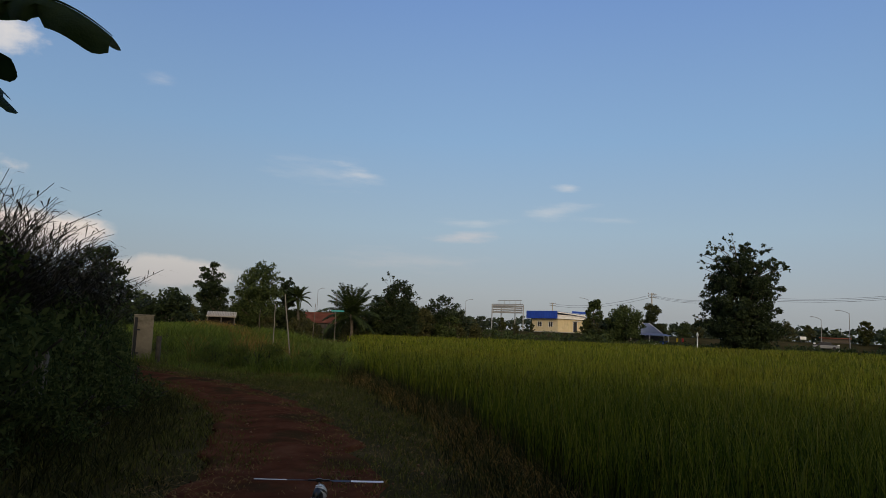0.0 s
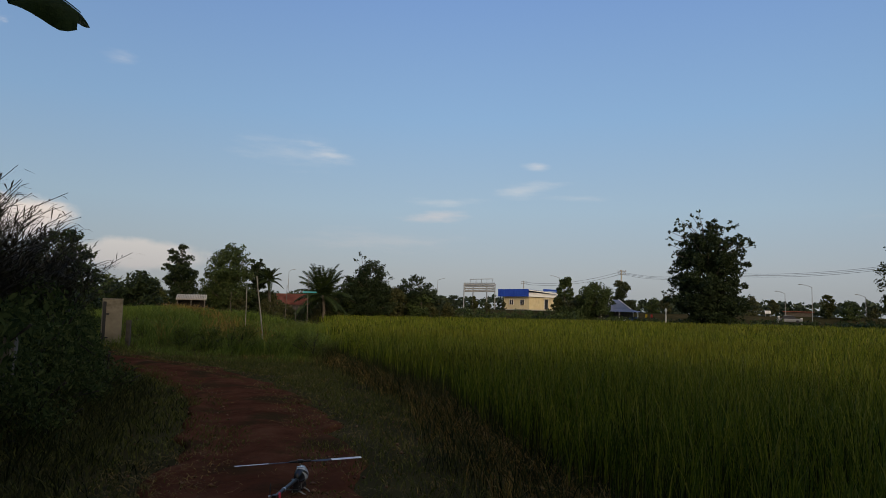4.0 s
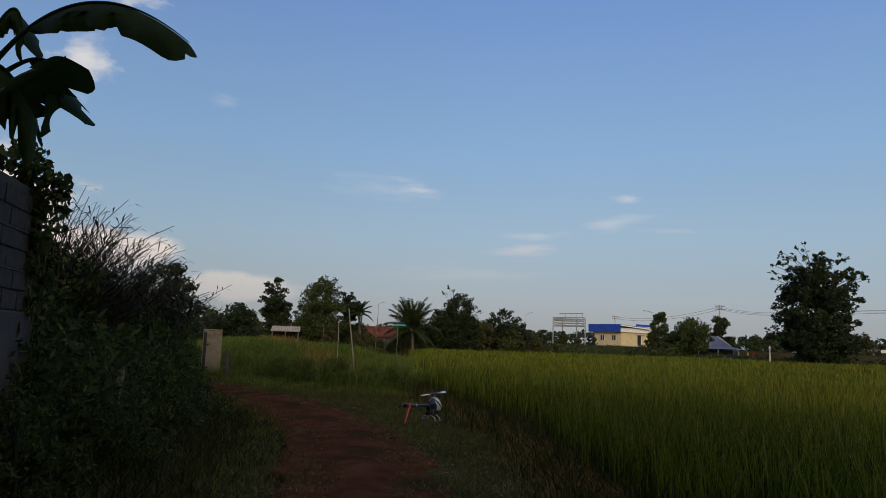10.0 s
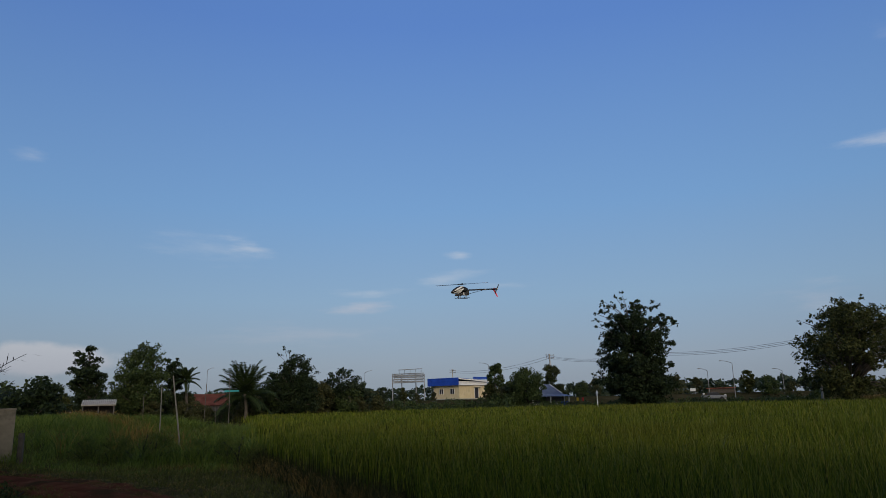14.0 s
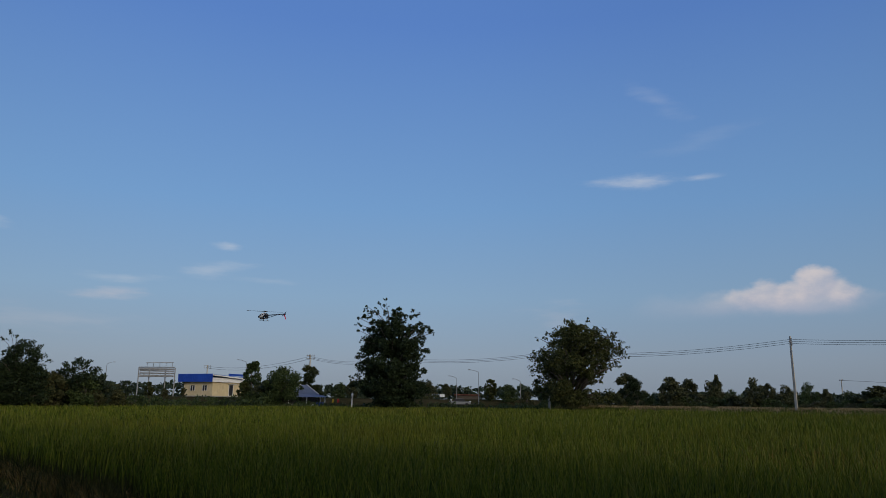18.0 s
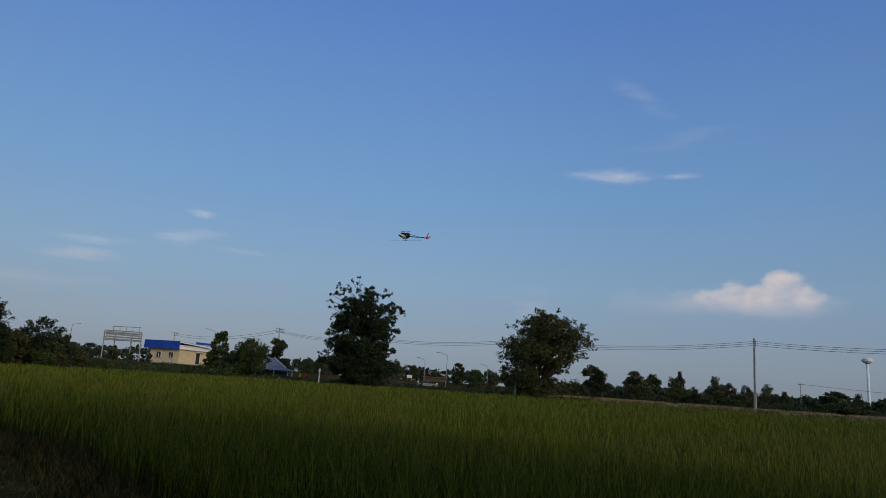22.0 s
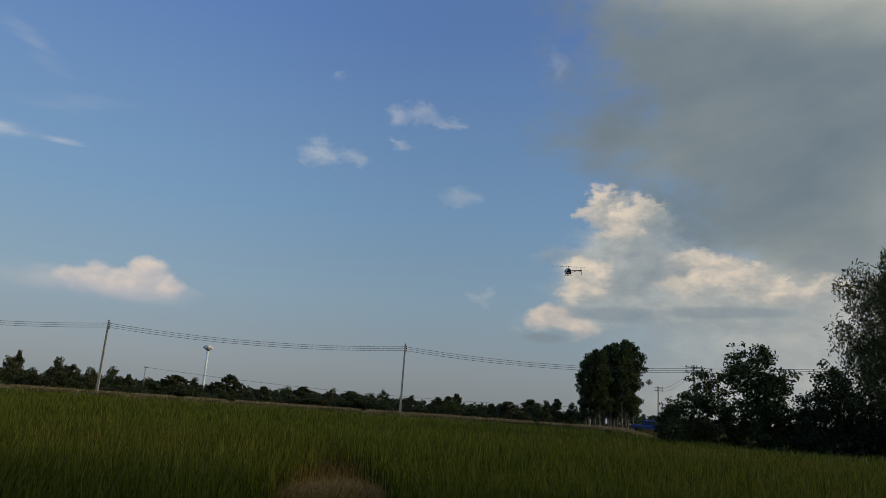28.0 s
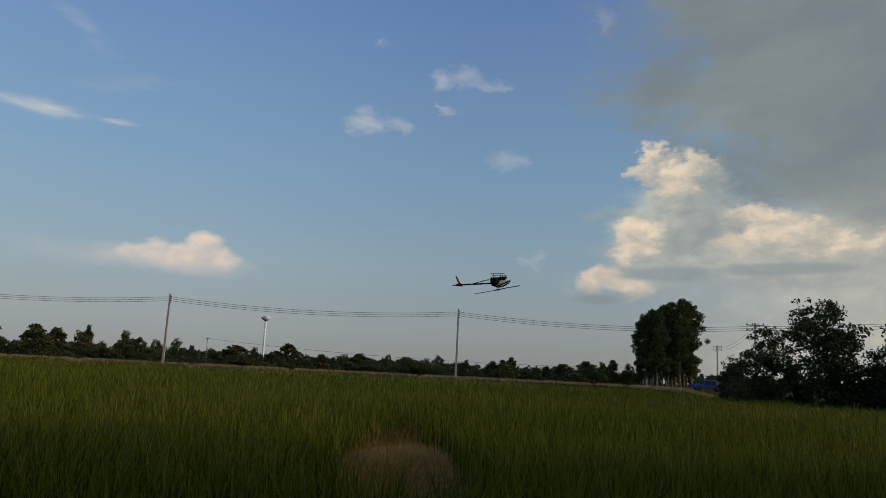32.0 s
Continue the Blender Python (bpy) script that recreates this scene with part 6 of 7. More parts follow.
# nearly black boards: the shade inside the open shed is in their colour
M_SHED = material("shaded_boards", [(0.3, rgb(0.012, 0.010, 0.009)), (0.7, rgb(0.03, 0.024, 0.02))], rough=0.9)


def make_shed():
    x, y = polar(16.45, 62)[:2]
    t = thing("field_shed", Matrix.Translation((x, y, 0.42)) @ Matrix.Rotation(radians(14), 4, "Z") @ Matrix.Scale(0.88, 4), "low open timber shed with pale corrugated roof", "shed")
    roof = bmesh.new()
    for k in range(18):
        u = k / 18 * 2.7 - 1.35
        rod(roof, (u + 0.075, -0.85, 1.92), (u + 0.075, 0.85, 2.36), 0.07, 0.07, 6)
    part("roof", roof, M_CONCRETE, t, "pale corrugated sheet roof")
    for px in (-1.2, 0, 1.2):
        for py, h in ((-0.7, 1.92), (0.7, 2.25)):
            part("post", rod(bmesh.new(), (px, py, -0.9), (px, py, h), 0.05), M_WOOD, t)
    # dark back and front boards stand in for the shade under the roof
    part("back_wall", boxed(-1.25, 0.62, -0.8, 1.25, 0.67, 2.15), M_SHED, t)
    part("side_board", boxed(-1.25, -0.72, 0.5, 1.25, -0.68, 1.05), M_DARK, t)
    x, y = polar(19.6, 66)[:2]
    t = thing("low_hut", Matrix.Translation((x, y, 0)) @ Matrix.Rotation(radians(19), 4, "Z"), "low pale hut half hidden by grass", "hut")
    part("wall", boxed(-1.6, -1, 0, 1.6, 1, 1.55), M_CONCRETE, t)
    part("roof", boxed(-1.8, -1.2, 1.55, 1.8, 1.2, 1.70, bevel=0.02), M_CONCRETE, t)
    x, y = polar(8.7, 104)[:2]
    t = thing("red_roof_house", Matrix.Translation((x, y, float(ridge(x, y)))) @ Matrix.Rotation(radians(8), 4, "Z"), "small house with rusty red roof behind palms", "house")
    part("wall", boxed(-2.2, -1.6, 0, 2.2, 1.6, 2.2), M_WOOD, t)
    bm = bmesh.new()
    a = [bm.verts.new(c) for c in ((-2.7, -2.1, 2.05), (2.7, -2.1, 2.05), (2.7, 0, 3.6), (-2.7, 0, 3.6), (-2.7, 2.1, 2.05), (2.7, 2.1, 2.05))]
    bm.faces.new((a[0], a[1], a[2], a[3])), bm.faces.new((a[3], a[2], a[5], a[4]))
    r = bmesh.ops.solidify(bm, geom=bm.faces[:], thickness=0.08)
    part("roof", bm, M_RED_ROOF, t, "rusty red roof sheets")
    part("door", boxed(-0.4, -1.66, 0, 0.4, -1.603, 1.9), M_DARK, t)


make_shed()


# ---------- across the field: house, hoarding, hut, road ----------
def make_house():
    c = polar(-10.0, 146)
    z = float(ridge(c.x, c.y)) + 0.25
    # the near corner points at the field; the two faces run back from it
    t = thing("cream_house", Matrix.Translation((c.x, c.y, z)) @ Matrix.Rotation(radians(-10 - 45 + 6), 4, "Z"), "cream rendered house with bright blue metal roof", "house")
    W, D, H = 6.8, 9.4, 2.6
    part("plinth", boxed(-W - 0.1, -0.1, -0.8, 0.1, D + 0.1, 0.0), M_CONCRETE, t)
    wall = part("wall", boxed(-W, 0, 0.0, 0, D, H), M_CREAM, t)

    def window(x0, x1, y0, y1, z0, z1, horizontal):
        if horizontal:
            w = part("window", boxed(x0, -0.035, z0, x1, -0.004, z1), M_DARK, t, "dark window pane")
            for a, b in ((x0 - 0.06, x0), (x1, x1 + 0.06), ((x0 + x1) / 2 - 0.03, (x0 + x1) / 2 + 0.03)):
                part("frame", boxed(a, -0.07, z0 - 0.05, b, -0.003, z1 + 0.05), M_WHITE, w)
            part("sill", boxed(x0 - 0.1, -0.14, z0 - 0.12, x1 + 0.1, -0.003, z0 - 0.053), M_CREAM, w)
    window(-5.2, -4.2, 0, 0, 0.95, 1.95, True)
    window(-2.3, -1.3, 0, 0, 0.95, 1.95, True)
    d = part("door", boxed(0.004, 5.0, 0.05, 0.05, 6.2, 2.1), M_DARK, t, "dark open doorway")
    for a, b in ((4.9, 4.997), (6.203, 6.3)):
        part("door_frame", boxed(0.003, a, 0.0, 0.09, b, 2.2), M_WHITE, d)
    part("door_awning", boxed(0.003, 4.6, 2.25, 0.55, 6.9, 2.33), M_WHITE, t)
    # blue roof: a deep sheet fascia over the front and a mono-pitch roof with white verge
    part("rear_sheet", boxed(0.30, D * 0.45, H + 1.30, 0.52, D + 0.7, H + 1.72, bevel=0.02), M_BLUE, t, "blue roof edge")
    part("fascia", boxed(-W - 0.9, -0.9, H + 0.0, 0.55, -0.82, H + 1.55, bevel=0.02), M_BLUE, t, "deep blue sheet-metal fascia")
    for k in range(19):
        part("rib", boxed(-W - 0.85 + k * 0.43, -0.925, H + 0.02, -W - 0.81 + k * 0.43, -0.902, H + 1.53), M_BLUE, t)
    bm = bmesh.new()
    x0, x1, y0, y1, za, zb = -W - 0.9, 0.55, -0.82, D + 0.7, H + 1.45, H + 1.05
    top = [bm.verts.new(p) for p in ((x0, y0, za), (x1, y0, za), (x1, y1, zb), (x0, y1, zb))]
    low = [bm.verts.new(p) for p in ((x0, y0, za - 0.12), (x1, y0, za - 0.12), (x1, y1, zb - 0.12), (x0, y1, zb - 0.12))]
    bm.faces.new(top), bm.faces.new(low[::-1])
    for k in range(4):
        bm.faces.new((top[k], low[k], low[(k + 1) % 4], top[(k + 1) % 4]))
    part("roof", bm, M_BLUE, t, "blue metal roof sheet")
    bm = bmesh.new()
    v = [bm.verts.new(p) for p in ((x1 + 0.01, y0, za - 0.22), (x1 + 0.01, y1, zb - 0.42), (x1 + 0.01, y1, zb - 0.10), (x1 + 0.01, y0, za - 0.05), (x1 + 0.05, y0, za - 0.22), (x1 + 0.05, y1, zb - 0.42), (x1 + 0.05, y1, zb - 0.10), (x1 + 0.05, y0, za - 0.05))]
    for q in ((0, 1, 2, 3), (7, 6, 5, 4), (0, 4, 5, 1), (3, 2, 6, 7), (0, 3, 7, 4), (1, 5, 6, 2)):
        bm.faces.new([v[k] for k in q])
    part("verge", bm, M_WHITE, t, "white verge board")
    part("soffit", boxed(-W - 0.85, -0.8, H + 0.004, 0.5, D + 0.6, H + 0.10), M_WHITE, t)
    part("gable", boxed(-W, 0.02, H + 0.104, -0.02, D - 0.02, H + 0.85), M_WHITE, t)


make_house()


def make_hoarding():
    a, b = polar(-4.75, 150), polar(-7.25, 150)
    z = float(ridge(a.x, a.y)) - 0.1
    t = thing("hoarding_frame", (a.x, a.y, z), "bare galvanised steel frame of a roadside hoarding", "billboard frame")
    L = (b - a).length
    ang = math.atan2(b.y - a.y, b.x - a.x)
    t.matrix_basis = Matrix.Translation((a.x, a.y, z)) @ Matrix.Rotation(ang, 4, "Z")
    for x in (0, 1.9, L - 1.7, L):
        y = 0.0 if x in (0, L) else 1.6
        part("leg", rod(bmesh.new(), (x, y, 0), (x, y, 5.6), 0.11), M_HOARD, t)
    for z0 in (3.85, 4.5, 5.2, 5.65):
        part("rail", rod(bmesh.new(), (0, 0, z0), (L, 0, z0 + 0.12), 0.055), M_HOARD, t)
        part("rail", rod(bmesh.new(), (0, 1.6, z0), (L, 1.6, z0 + 0.12), 0.055), M_HOARD, t)
    for z0 in (3.95, 4.4, 4.85, 5.25):
        part("slat", boxed(0.2, 0.62, z0, L - 0.2, 0.66, z0 + 0.26), M_HOARD, t)
    n = 9
    for k in range(n):
        x = L * (k + 0.5) / n
        part("strut", rod(bmesh.new(), (x - 0.3, 0, 3.9), (x + 0.3, 1.6, 5.65), 0.035), M_HOARD, t)
        part("strut", rod(bmesh.new(), (x, 0, 3.85), (x, 0, 5.75), 0.03), M_HOARD, t)
    part("light_rail", rod(bmesh.new(), (1.2, -0.9, 6.42), (L - 0.4, -0.9, 6.6), 0.07), M_HOARD, t)
    for k in range(5):
        x = 1.4 + (L - 2.0) * k / 4
        part("lamp_arm", rod(bmesh.new(), (x, 0, 5.65), (x, -0.9, 6.48), 0.04), M_HOARD, t)


make_hoarding()


def make_hut():
    c = polar(-16.9, 117)
    z = float(ridge(c.x, c.y))
    t = thing("field_hut", Matrix.Translation((c.x, c.y, z)) @ Matrix.Rotation(radians(-16.9 + 8), 4, "Z") @ Matrix.Diagonal((1.42, 1.25, 1.08, 1)), "open-sided hut with pale blue hipped roof", "hut")
    W = 2.1
    bm = bmesh.new()
    lo = [bm.verts.new((sx * (W + 0.35), sy * (W + 0.2), 2.0)) for sx, sy in ((-1, -1), (1, -1), (1, 1), (-1, 1))]
    mi = [bm.verts.new((sx * 1.55 - 0.2, sy * 1.4, 2.35)) for sx, sy in ((-1, -1), (1, -1), (1, 1), (-1, 1))]
    hi = [bm.verts.new((-0.2 + sx * 0.35, sy * 0.1, 3.75)) for sx, sy in ((-1, -1), (1, -1), (1, 1), (-1, 1))]
    for a, b in ((lo, mi), (mi, hi)):
        for k in range(4):
            bm.faces.new((a[k], a[(k + 1) % 4], b[(k + 1) % 4], b[k]))
    bm.faces.new(hi)
    bmesh.ops.solidify(bm, geom=bm.faces[:], thickness=0.06)
    part("roof", bm, M_BLUE_PALE, t, "pale blue hipped roof")
    for k in range(4):
        s = ((-1, -1), (1, -1), (1, 1), (-1, 1))[k]
        part("hip_cap", rod(bmesh.new(), (s[0] * 1.55 - 0.2, s[1] * 1.4, 2.40), (-0.2 + s[0] * 0.35, s[1] * 0.1, 3.80), 0.06), M_WHITE, t)
    for sx in (-1, 0, 1):
        for sy in (-1, 1):
            part("post", rod(bmesh.new(), (sx * W * 0.95, sy * W * 0.85, 0), (sx * W * 0.95, sy * W * 0.85, 2.1), 0.07), M_WHITE, t)
    part("counter", boxed(-1.9, -1.75, 0.35, 1.0, -1.6, 0.95), M_WHITE, t)
    part("tarpaulin", boxed(1.1, -1.72, 0.3, 1.95, -1.66, 1.25), M_BLUE, t, "blue tarpaulin")
    part("back_wall", boxed(-1.95, 1.65, 0, 1.95, 1.75, 1.9), M_WOOD, t)
    # yellow and red flags and white things beside it
    for k, (az, m_) in enumerate(((-19.0, M_YELLOW), (-19.4, M_RED))):
        p = polar(az, 110)
        f = thing("small_flag", (p.x, p.y, float(ridge(p.x, p.y))), "small coloured flag on a thin stick beside the hut", "flag")
        part("stick", rod(bmesh.new(), (0, 0, -0.1), (0, 0, 1.9), 0.025), M_WOOD, f)
        part("cloth", boxed(0.02, -0.01, 1.35, 0.32, 0.01, 1.85), m_, f)
    p = polar(-20.55, 101.5)
    f = thing("marker_post", (p.x, p.y, float(ridge(p.x, p.y))), "white slender roadside marker with lozenge top", "post")
    part("shaft", rod(bmesh.new(), (0, 0, -0.1), (0, 0, 2.1), 0.09, 0.07), M_WHITE, f)
    bm = rod(bmesh.new(), (0, 0, 2.05), (0, 0, 2.4), 0.07, 0.21, 4)
    rod(bm, (0, 0, 2.4), (0, 0, 2.75), 0.21, 0.03, 4)
    part("lozenge", bm, M_WHITE, f)


M_YELLOW = material("yellow_cloth", [(0.3, rgb(0.55, 0.36, 0.03)), (0.7, rgb(0.65, 0.45, 0.05))], rough=0.8)
M_RED = material("red_cloth", [(0.3, rgb(0.45, 0.04, 0.04)), (0.7, rgb(0.55, 0.06, 0.05))], rough=0.8)
make_hut()


def make_road():
    """The road on its embankment beyond the field, with lamps, signs and a parked car."""
    vs, fs = [], []
    for k in range(41):
        x = -60 + 5.0 * k
        for y in (136.5, 143.5):
            vs.append((x, y, float(ridge(x, y)) + 0.05))
    for k in range(40):
        fs.append((2 * k, 2 * k + 2, 2 * k + 3, 2 * k + 1))
    tagged(new("road", mesh_np("road", np.array(vs), np.array(fs), [M_ASPHALT])), "grey asphalt road on a low embankment", "road", kind="structure")

    def lamp(az, d, top_el, arm, label="galvanised street lamp with a curved arm"):
        p = polar(az, d)
        z = float(ridge(p.x, p.y))
        h = 1.65 + d * math.tan(radians(top_el)) - z
        t = thing("street_lamp", Matrix.Translation((p.x, p.y, z)) @ Matrix.Rotation(radians(az), 4, "Z"), label, "street lamp", "street lamps along the road")
        part("pole", rod(bmesh.new(), (0, 0, -0.2), (0, 0, h - 0.5), 0.07, 0.045), M_STEEL, t)
        bm = bmesh.new()
        tube(bm, [Vector((arm * u, 0, h - 0.5 + 0.5 * math.sin(u * 1.5))) for u in (0, 0.3, 0.6, 0.85, 1.0)], [0.045, 0.042, 0.04, 0.036, 0.032], 6)
        part("arm", bm, M_STEEL, t)
        part("head", boxed(arm - 0.35 if arm < 0 else arm - 0.1, -0.1, h - 0.06, arm + 0.1 if arm < 0 else arm + 0.35, 0.1, h + 0.06, bevel=0.02), M_STEEL, t)

    lamp(-28.85, 150, 2.0, -1.4), lamp(-30.6, 142, 2.5, -1.8), lamp(-12.4, 170, 3.0, 1.8 * -1), lamp(-2.6, 190, 2.6, 1.5), lamp(9.3, 180, 3.0, 1.2), lamp(-33.9, 150, 1.8, -1.3)
    p = polar(-29.1, 138)
    t = thing("parked_car", Matrix.Translation((p.x, p.y, float(ridge(p.x, p.y)))) @ Matrix.Rotation(radians(-29), 4, "Z"), "pale silver saloon car parked below the road", "car")
    bm = boxed(-2.1, -0.85, 0.3, 2.1, 0.85, 0.85, bevel=0.12)
    part("body", bm, M_STEEL, t)
    bm = bmesh.new()
    lo = [bm.verts.new((x, y, 0.84)) for x, y in ((-1.3, -0.78), (1.2, -0.78), (1.2, 0.78), (-1.3, 0.78))]
    hi = [bm.verts.new((x, y, 1.38)) for x, y in ((-0.8, -0.62), (0.65, -0.62), (0.65, 0.62), (-0.8, 0.62))]
    for k in range(4):
        bm.faces.new((lo[k], lo[(k + 1) % 4], hi[(k + 1) % 4], hi[k]))
    bm.faces.new(hi)
    part("cabin", bm, M_DARK, t)
    part("roof", boxed(-0.82, -0.63, 1.375, 0.67, 0.63, 1.41, bevel=0.01), M_STEEL, t)
    for sx in (-1.3, 1.3):
        for sy in (-0.8, 0.8):
            part("wheel", rod(bmesh.new(), (sx, sy - 0.1, 0.31), (sx, sy + 0.1, 0.31), 0.31, seg=16), M_DARK, t)
    p = polar(-27.7, 146)
    t = thing("road_sign", Matrix.Translation((p.x, p.y, float(ridge(p.x, p.y)))) @ Matrix.Rotation(radians(-27.7), 4, "Z"), "white rectangular sign beside the road", "sign")
    part("board", boxed(-0.5, -0.03, 0.55, 0.5, 0.03, 1.1), M_WHITE, t)
    for sx in (-0.4, 0.4):
        part("leg", rod(bmesh.new(), (sx, 0.05, -0.1), (sx, 0.05, 1.05), 0.04), M_STEEL, t)
    for az in (-28.4, -29.9, -34.1):
        p = polar(az, 138)
        t = thing("road_marker", (p.x, p.y, float(ridge(p.x, p.y))), "short white reflector post at the roadside", "post", "roadside reflector posts")
        part("shaft", boxed(-0.16, -0.1, -0.1, 0.16, 0.1, 1.1, bevel=0.03), M_WHITE, t)
        part("band", boxed(-0.165, -0.105, 0.75, 0.165, 0.105, 0.9), M_DARK, t)
    p = polar(-29.7, 165)
    t = thing("long_shed", Matrix.Translation((p.x, p.y, float(ridge(p.x, p.y)))) @ Matrix.Rotation(radians(-29.7), 4, "Z"), "long low shed with rusty red roof beyond the road", "shed")
    part("wall", boxed(-2.6, -2, -0.2, 2.6, 2, 0.95), M_BARK, t)
    part("roof", boxed(-2.9, -2.4, 0.95, 2.9, 2.4, 1.12, bevel=0.03), M_RED_ROOF, t)


make_road()


# ---------- power lines and water tower ----------
M_GLASS_INS = material("brown_porcelain", [(0.3, rgb(0.10, 0.05, 0.03)), (0.7, rgb(0.14, 0.07, 0.04))], rough=0.3)


def power_pole(x, y, top, arms, ang, label):
    z = float(ridge(x, y))
    h = top - z
    t = thing("power_pole", Matrix.Translation((x, y, z)) @ Matrix.Rotation(ang, 4, "Z"), label, "power pole", "poles of the power line")
    bm = bmesh.new()
    rings = []
    for k in range(6):
        u = k / 5
        w, dd = 0.13 - 0.045 * u, 0.10 - 0.03 * u
        rings.append([bm.verts.new((sx * w, sy * dd, (h + 0.3) * u - 0.3)) for sx, sy in ((-1, -1), (1, -1), (1, 1), (-1, 1))])
    for a, b in zip(rings, rings[1:]):
        for j in range(4):
            bm.faces.new((a[j], a[(j + 1) % 4], b[(j + 1) % 4], b[j]))
    bm.faces.new(rings[-1])
    part("shaft", bm, M_CONCRETE, t, "square tapered concrete shaft")
    for k in range(arms):
        zz = h - 0.25 - 0.55 * k
        arm = part("crossarm", boxed(-0.06 - 0.9, -0.16, zz - 0.05, 0.96, -0.092, zz + 0.05), M_STEEL, t)
        for px in (-0.85, -0.3, 0.3, 0.85):
            part("insulator", rod(bmesh.new(), (px, -0.125, zz + 0.05), (px, -0.125, zz + 0.26), 0.05, 0.03, 6), M_GLASS_INS, arm)
    if not arms:
        for k in range(4):
            part("insulator", rod(bmesh.new(), (0.11, -0.02, h - 0.30 - 0.22 * k), (0.21, -0.02, h - 0.30 - 0.22 * k), 0.05, 0.05, 6), M_GLASS_INS, t)
    return Vector((x, y, top))


def span(a, b, offs, sag, r=0.018):
    """One sagging cable a line, tied to the poles at both ends."""
    for o in offs:
        bm = bmesh.new()
        n = 14
        pts = []
        for k in range(n + 1):
            u = k / n
            p = a.lerp(b, u) + Vector((0, 0, o - sag * 4 * u * (1 - u)))
            pts.append(p - a)
        tube(bm, pts, [r] * (n + 1), 4)
        me = bpy.data.meshes.new("overhead_cable")
        bm.to_mesh(me)
        bm.free()
        me.materials.append(M_CABLE)
        ob = new("overhead_cable", me)
        ob.location = a
        tagged(ob, "thin black overhead cable sagging between poles", "cable", "cables of the power line")


def make_power():
    def at(az, d, el):
        p = polar(az, d)
        return p.x, p.y, 1.65 + d * math.tan(radians(el))
    ang = math.atan2(-33, 9)
    P = [power_pole(*at(-17.2, 140, 3.52), 2, radians(20), "concrete power pole with two crossarms by the road"),
         power_pole(52.0, 117.0, 9.6, 0, ang, "slim concrete power pole behind the dense tree"),
         power_pole(62.0, 85.0, 9.2, 0, ang, "slim concrete power pole behind the shade tree"),
         power_pole(*at(-53.75, 88, 4.85), 0, ang, "slim tapered concrete power pole at the field bund"),
         power_pole(*at(-76.1, 83, 5.12), 0, ang, "slim tapered concrete power pole at the field bund"),
         power_pole(*at(-98.6, 86, 4.72), 2, radians(-84), "concrete power pole with crossarm at the corner"),
         power_pole(*at(-128.8, 66, 7.0), 1, ang + 0.4, "sturdy concrete power pole wrapped in creeper")]
    for k in range(6):
        span(P[k], P[k + 1], (-0.35, -0.57, -0.80), 0.75 if k else 0.9)
    q = power_pole(*at(-96.05, 142, 3.0), 2, 0.8, "distant concrete power pole with crossarms")
    span(P[5], q, (-0.3, -0.8), 0.8)
    s = power_pole(*at(-9.55, 200, 2.55), 2, 0.3, "distant concrete power pole with crossarms behind the house")
    span(P[0], s, (-0.3, -0.8), 1.2, 0.025)
    a = power_pole(*at(-91.0, 190, 1.15), 1, 1.2, "small distant power pole before far woods")
    b = power_pole(*at(-56.8, 210, 1.75), 1, 1.2, "small distant power pole before far woods")
    span(b, a, (-0.2,), 1.6, 0.03)
    e = polar(-160, 70)
    span(P[6], Vector((e.x, e.y, 9.0)), (-0.3, -0.6), 0.8)
    power_pole(e.x, e.y, 9.2, 1, ang, "concrete power pole along the farm road")


make_power()


def lathe(bm, prof, seg=20):
    rings = [[bm.verts.new((r * math.cos(2 * math.pi * k / seg), r * math.sin(2 * math.pi * k / seg), z)) for k in range(seg)] for r, z in prof]
    for a, b in zip(rings, rings[1:]):
        for k in range(seg):
            bm.faces.new((a[k], a[(k + 1) % seg], b[(k + 1) % seg], b[k]))
    bm.faces.new(rings[-1]), bm.faces.new(rings[0][::-1])
    return bm


def make_tower():
    p = polar(-61.0, 290)
    z = float(ridge(p.x, p.y))
    t = thing("water_tower", (p.x, p.y, z), "pale steel water tower with mushroom tank", "water tower")
    H = 1.65 + 290 * math.tan(radians(3.65)) - z
    part("stem", lathe(bmesh.new(), [(0.62, -0.3), (0.5, 2), (0.42, H * 0.5), (0.42, H - 1.8)]), M_TOWER, t, smooth=True)
    part("tank", lathe(bmesh.new(), [(0.42, H - 1.9), (1.2, H - 1.35), (1.9, H - 0.85), (1.95, H - 0.55)]), M_TOWER, t, smooth=True)
    part("dome", lathe(bmesh.new(), [(1.97, H - 0.55), (1.6, H - 0.1), (0.9, H + 0.25), (0.15, H + 0.5)]), M_WHITE, t, "white domed top", smooth=True)


M_TOWER = material("pale_teal_paint", [(0.3, rgb(0.80, 0.90, 0.90)), (0.7, rgb(0.86, 0.93, 0.93))], scale=0.6, rough=0.6)
make_tower()


M_TRUCK = material("faded_blue_paint", [(0.3, rgb(0.012, 0.045, 0.17)), (0.7, rgb(0.022, 0.065, 0.22))], scale=1.5, rough=0.6)


